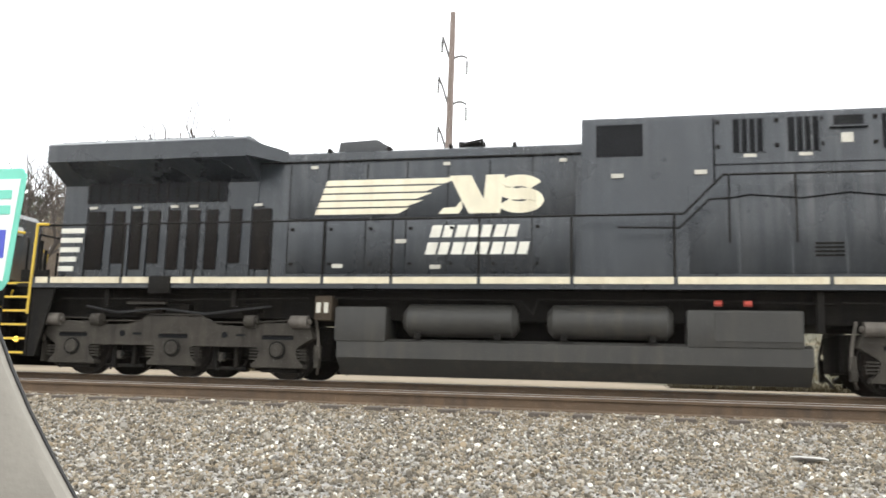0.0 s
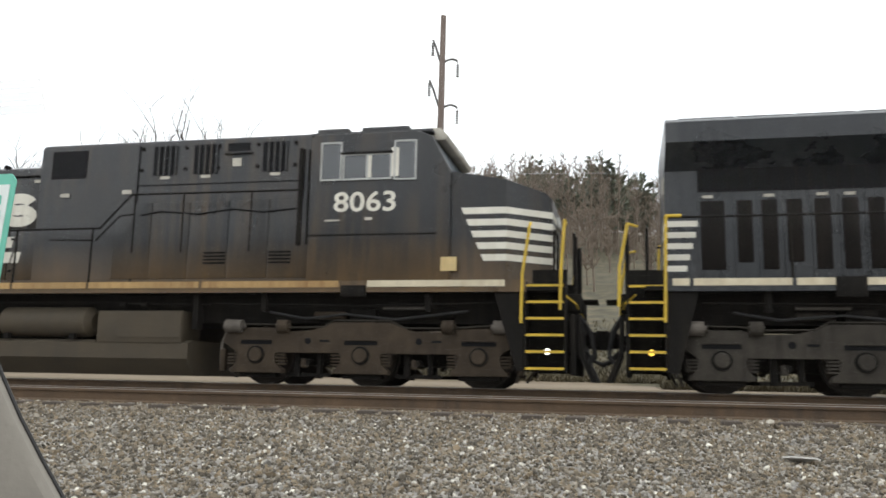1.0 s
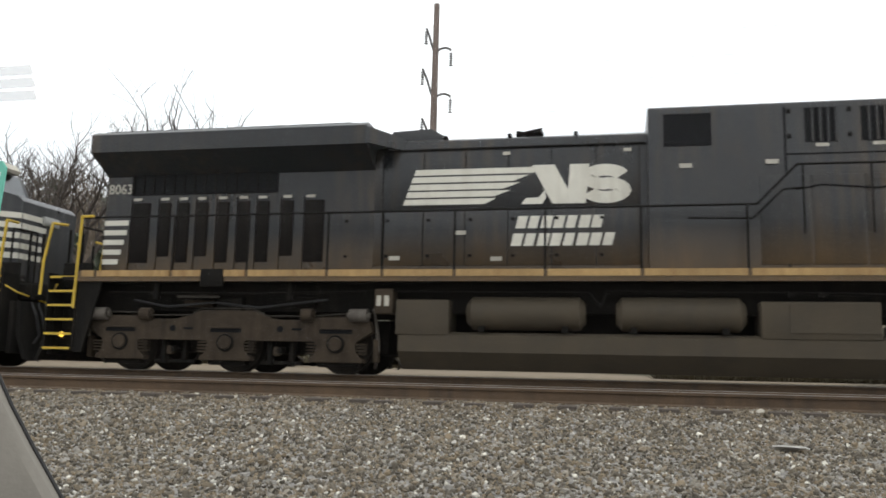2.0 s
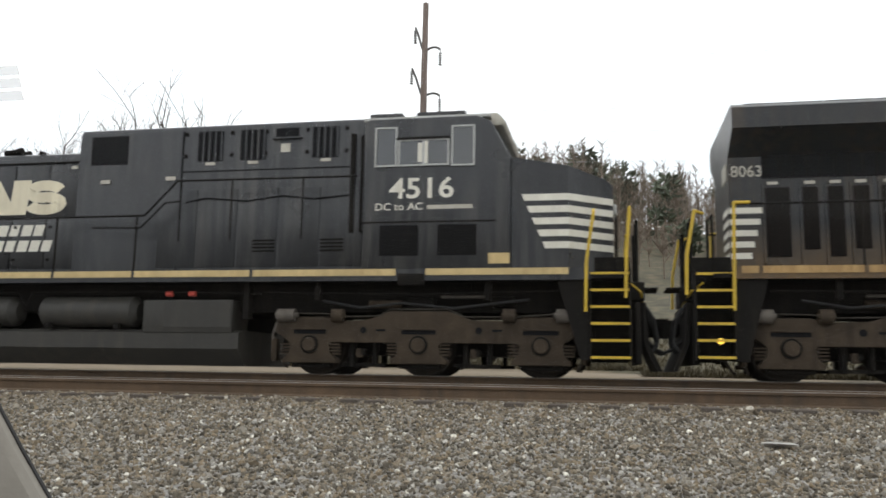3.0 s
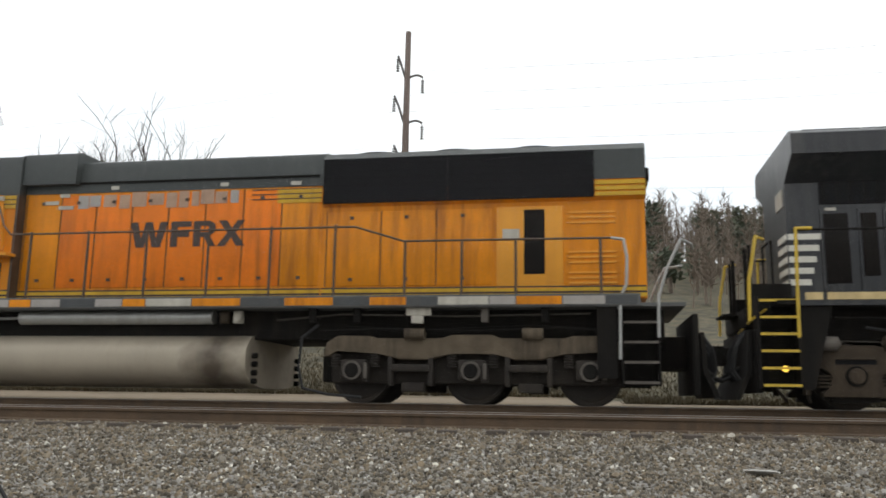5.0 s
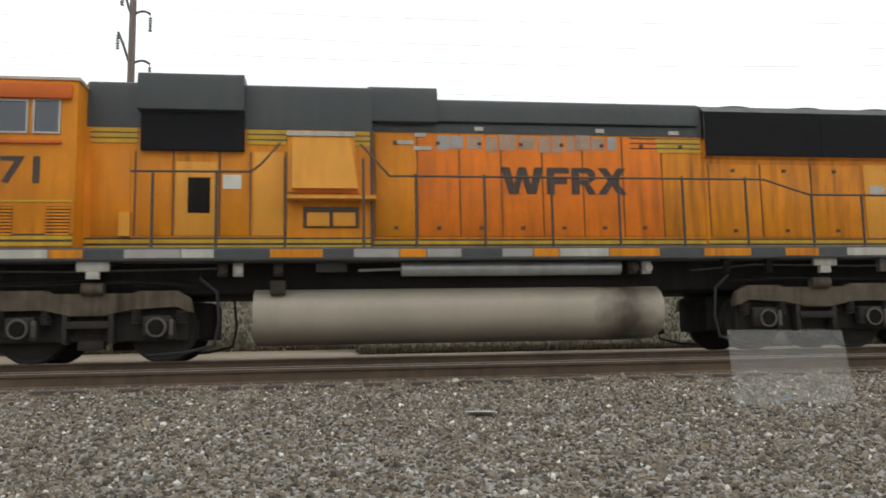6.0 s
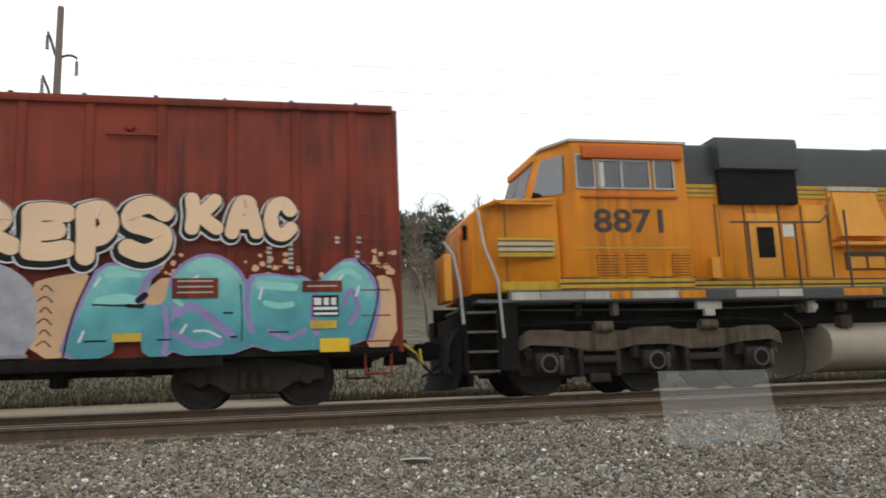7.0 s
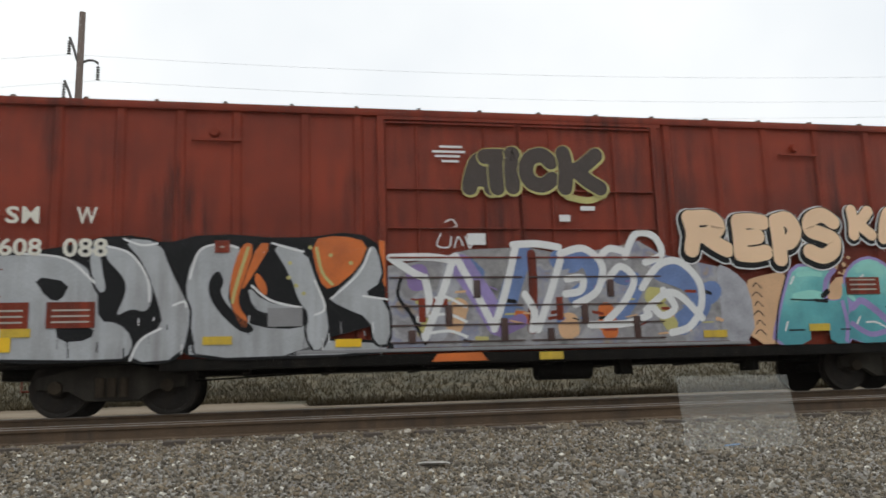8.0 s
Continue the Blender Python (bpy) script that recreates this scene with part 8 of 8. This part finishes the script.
    for k in range(46):
        cx, cz, r = rng.choice((rng.uniform(14.85, 15.2), rng.uniform(16.1, 18.55), rng.uniform(18.2, 18.6))), rng.uniform(2.08, 2.5), rng.uniform(0.015, 0.06)
        bm = bmesh.new()
        patch(bm, [(cx + r * rng.uniform(0.7, 1.2) * math.cos(q), cz + r * rng.uniform(0.7, 1.2) * math.sin(q)) for q in [6.283 * j / 8 for j in range(8)]], y - 0.0012)
        part("paint_dot", bm, SPRAY_PEACH, car)
    for x, z0, count in ((16.52, 2.22, 5), (16.86, 2.2, 6), (17.62, 2.62, 2), (17.98, 2.62, 2), (17.95, 2.38, 2)):
        for k in range(count):
            part("print_bar", one_box(x, x + 0.075, y - 0.005, y - 0.001, z0 + k * 0.075, z0 + 0.045 + k * 0.075), WHITE_DIRTY, car, "small white stencilled mark")
    stroke(car, [(13.50, 0.86), (13.62, 1.5), (13.86, 2.12)], 0.03, y - 0.008, SPRAY_BLACK)
    stroke(car, [(18.05, 0.88), (18.26, 1.5), (18.3, 2.0), (18.0, 2.33)], 0.03, y - 0.008, SPRAY_BLACK)
    for k in range(6):
        stroke(car, [(13.12 + 0.04 * (k % 2), 1.05 + k * 0.17), (13.22, 1.12 + k * 0.17), (13.32, 1.03 + k * 0.17)], 0.02, y - 0.003, SPRAY_BLACK)
    for x0, x1, z0, z1 in ((15.06, 15.76, 1.74, 2.06), (17.08, 17.72, 1.82, 2.0), (0.3, 1.0, 1.35, 1.75), (1.25, 1.95, 1.35, 1.75), (3.72, 3.95, 2.52, 2.72)):
        b = part("stencil_panel", one_box(x0, x1, y - 0.022, y - 0.016, z0, z1), BOXCAR, car, "red-brown stencil panel with white print")
        for k in range(3 if z1 - z0 > 0.25 else 1):
            part("print_bar", one_box(x0 + 0.08, x1 - 0.08, y - 0.026, y - 0.022, z0 + 0.08 + k * 0.09, z0 + 0.105 + k * 0.09), WHITE_DIRTY, b)
    q = part("data_plate", one_box(17.24, 17.66, y - 0.022, y - 0.016, 1.42, 1.76), SPRAY_BLACK, car, "black and white data plate")
    for x0, x1, z0, z1 in ((17.26, 17.38, 1.60, 1.72), (17.42, 17.50, 1.60, 1.72), (17.54, 17.62, 1.60, 1.72), (17.26, 17.64, 1.52, 1.57), (17.26, 17.64, 1.44, 1.48)):
        part("plate_field", one_box(x0, x1, y - 0.026, y - 0.022, z0, z1), SPRAY_WHITE, q)
    for x0, w, z0, mat in ((17.35, 0.47, 0.84, BRIGHT_YELLOW), (17.20, 0.42, 1.22, YELLOW), (14.20, 0.42, 1.08, YELLOW), (12.1, 0.45, 1.0, YELLOW), (9.05, 0.42, 0.69, YELLOW), (5.62, 0.42, 0.97, BRIGHT_YELLOW), (3.55, 0.45, 1.05, YELLOW), (0.15, 0.62, 1.0, BRIGHT_YELLOW), (0.62, 0.42, 1.22, YELLOW)):
        part("reflector", one_box(x0, x0 + w, y - 0.024, y - 0.016, z0, z0 + (0.22 if mat is BRIGHT_YELLOW and x0 != 5.62 else 0.13)), mat, car, "yellow reflective strip")


paint_graffiti(boxcar(-98.85))

# ---- the parked car's side window, through which the view is seen ----
TRIM = material("beige_car_trim", (0.215, 0.20, 0.17), 0.7, vary=0.08, scale=3, grain=120, bump=0.1)
SEAL = material("window_seal", (0.018, 0.018, 0.018), 0.7, vary=0.2)
STICKER_WHITE = material("sticker_white", (0.78, 0.84, 0.82), 0.5, vary=0.05)
STICKER_GREEN = material("sticker_green", (0.16, 0.55, 0.42), 0.5, vary=0.08)
STICKER_BLUE = material("sticker_blue", (0.06, 0.08, 0.45), 0.5, vary=0.08)


def translucent_material(name, colour, clear):
    m = bpy.data.materials.new(name)
    m.use_nodes = True
    n, l = m.node_tree.nodes, m.node_tree.links
    n.clear()
    out, mix = n.new("ShaderNodeOutputMaterial"), n.new("ShaderNodeMixShader")
    a, b = n.new("ShaderNodeBsdfTransparent"), n.new("ShaderNodeBsdfTranslucent")
    b.inputs["Color"].default_value = (*colour, 1)
    mix.inputs["Fac"].default_value = 1 - clear
    l.new(a.outputs[0], mix.inputs[1])
    l.new(b.outputs[0], mix.inputs[2])
    l.new(mix.outputs[0], out.inputs["Surface"])
    return m


def car_window():
    gy = 0.62       # the pane stands this far ahead of the eye
    win = thing("car_window", "clear side window of a parked car with beige pillar trim", "car window")

    def at_angle(az, el, y=gy):
        return Vector((y * math.tan(radians(az)), y, EYE.z + y * math.tan(radians(el)) / math.cos(radians(az))))

    pane = part("glass_pane", one_box(-0.95, 0.95, gy + 0.002, gy + 0.006, -0.35, 0.75), CAR_GLASS, win, "clear glass pane")
    pane.visible_shadow = False
    # pillar: a smooth edge running down and across
    edge = [at_angle(a, e, gy - 0.02) for a, e in ((-43.6, 7.6), (-42.65, 5.2), (-41.65, 2.7), (-40.5, 0.0), (-39.25, -2.6), (-37.8, -5.2), (-36.15, -7.95), (-34.3, -11.0), (-32.2, -14.4))]
    bm = bmesh.new()
    rows = []
    for p in edge:
        rows.append([bm.verts.new(p + Vector((dx, dy, 0))) for dx, dy in ((0, 0.012), (0, 0.0), (-0.006, -0.005), (-0.05, -0.012), (-0.30, -0.03))])
    for a, b in zip(rows, rows[1:]):
        for k in range(4):
            bm.faces.new((a[k], b[k], b[k + 1], a[k + 1]))
    part("pillar_trim", bm, TRIM, win, "beige moulded pillar trim", smooth=True)
    bm = bmesh.new()
    tube(bm, [p + Vector((0.001, 0.008, 0)) for p in edge], 0.0017, 6)
    part("window_seal", bm, SEAL, win, "black rubber seal")
    # sticker on the glass above the pillar
    a, b = at_angle(-40.35, 11.75), at_angle(-40.75, 4.6)
    bm = bmesh.new()
    o = [(a.x, a.z), (a.x - 0.005, a.z + 0.006), (a.x - 0.12, a.z + 0.006), (a.x - 0.12, b.z), (b.x - 0.006, b.z), (b.x, b.z + 0.008)]
    prism(bm, o, gy - 0.0005, gy + 0.001)
    st = part("sticker", bm, STICKER_GREEN, win, "green and white inspection sticker")
    bm = bmesh.new()
    prism(bm, [(a.x - 0.005, a.z - 0.004), (a.x - 0.11, a.z - 0.004), (a.x - 0.11, b.z + 0.006), (b.x - 0.005, b.z + 0.008)], gy - 0.0015, gy - 0.0005)
    part("sticker_field", bm, STICKER_WHITE, st)
    for k in range(2):
        part("sticker_bar", one_box(a.x - 0.06, a.x - 0.012, gy - 0.0025, gy - 0.0015, a.z - 0.022 - k * 0.014, a.z - 0.014 - k * 0.014), STICKER_GREEN, st)
    part("sticker_field", one_box(a.x - 0.07, a.x - 0.014, gy - 0.0025, gy - 0.0015, a.z - 0.075, a.z - 0.05), STICKER_BLUE, st)
    # faint grey translucent bars high on the glass
    ghost = translucent_material("grey_film", (0.60, 0.60, 0.58), 0.55)
    p0, p1 = at_angle(-39.6, 18.1), at_angle(-39.05, 15.9)
    for k in range(3):
        z1 = p0.z + (p1.z - p0.z) * (k / 3)
        z0 = p0.z + (p1.z - p0.z) * (k + 0.78) / 3
        x = p0.x + (p1.x - p0.x) * k / 3
        bm = bmesh.new()
        patch(bm, [(x - 0.12, z0), (x + 0.004, z0), (x, z1), (x - 0.12, z1)], gy)
        part("film_bar", bm, ghost, win, "faint grey translucent bar")
    # pale translucent square laid on the pane in place of a paper's reflection
    c = [at_angle(a, e) for a, e in ((26.75, 0.95), (33.5, 0.75), (34.0, -3.6), (27.0, -3.85))]
    bm = bmesh.new()
    patch(bm, [(p.x, p.z) for p in c], gy)
    part("film_square", bm, translucent_material("pale_film", (0.75, 0.77, 0.73), 0.78), win, "pale translucent square standing in for a reflection in the glass")


car_window()


def motions():
    """The train rolls past from the one side to the other; its wheels roll with it."""
    def gone(t):
        return SPEED * t + SLOWING * t * t / 2

    times = [k * 0.5 for k in range(17)]
    for ob, x in MOVERS:
        walk(ob, [(t, pose(x + gone(t), TRACK_Y, 0)) for t in times])
    for ob, x, r in WHEELS:
        rows = []
        for k in range(241):
            t = k / 30
            rows.append((t, Matrix.Translation((x, 0, r)) @ Matrix.Rotation(gone(t) / r, 4, "Y")))
        walk(ob, rows)


motions()
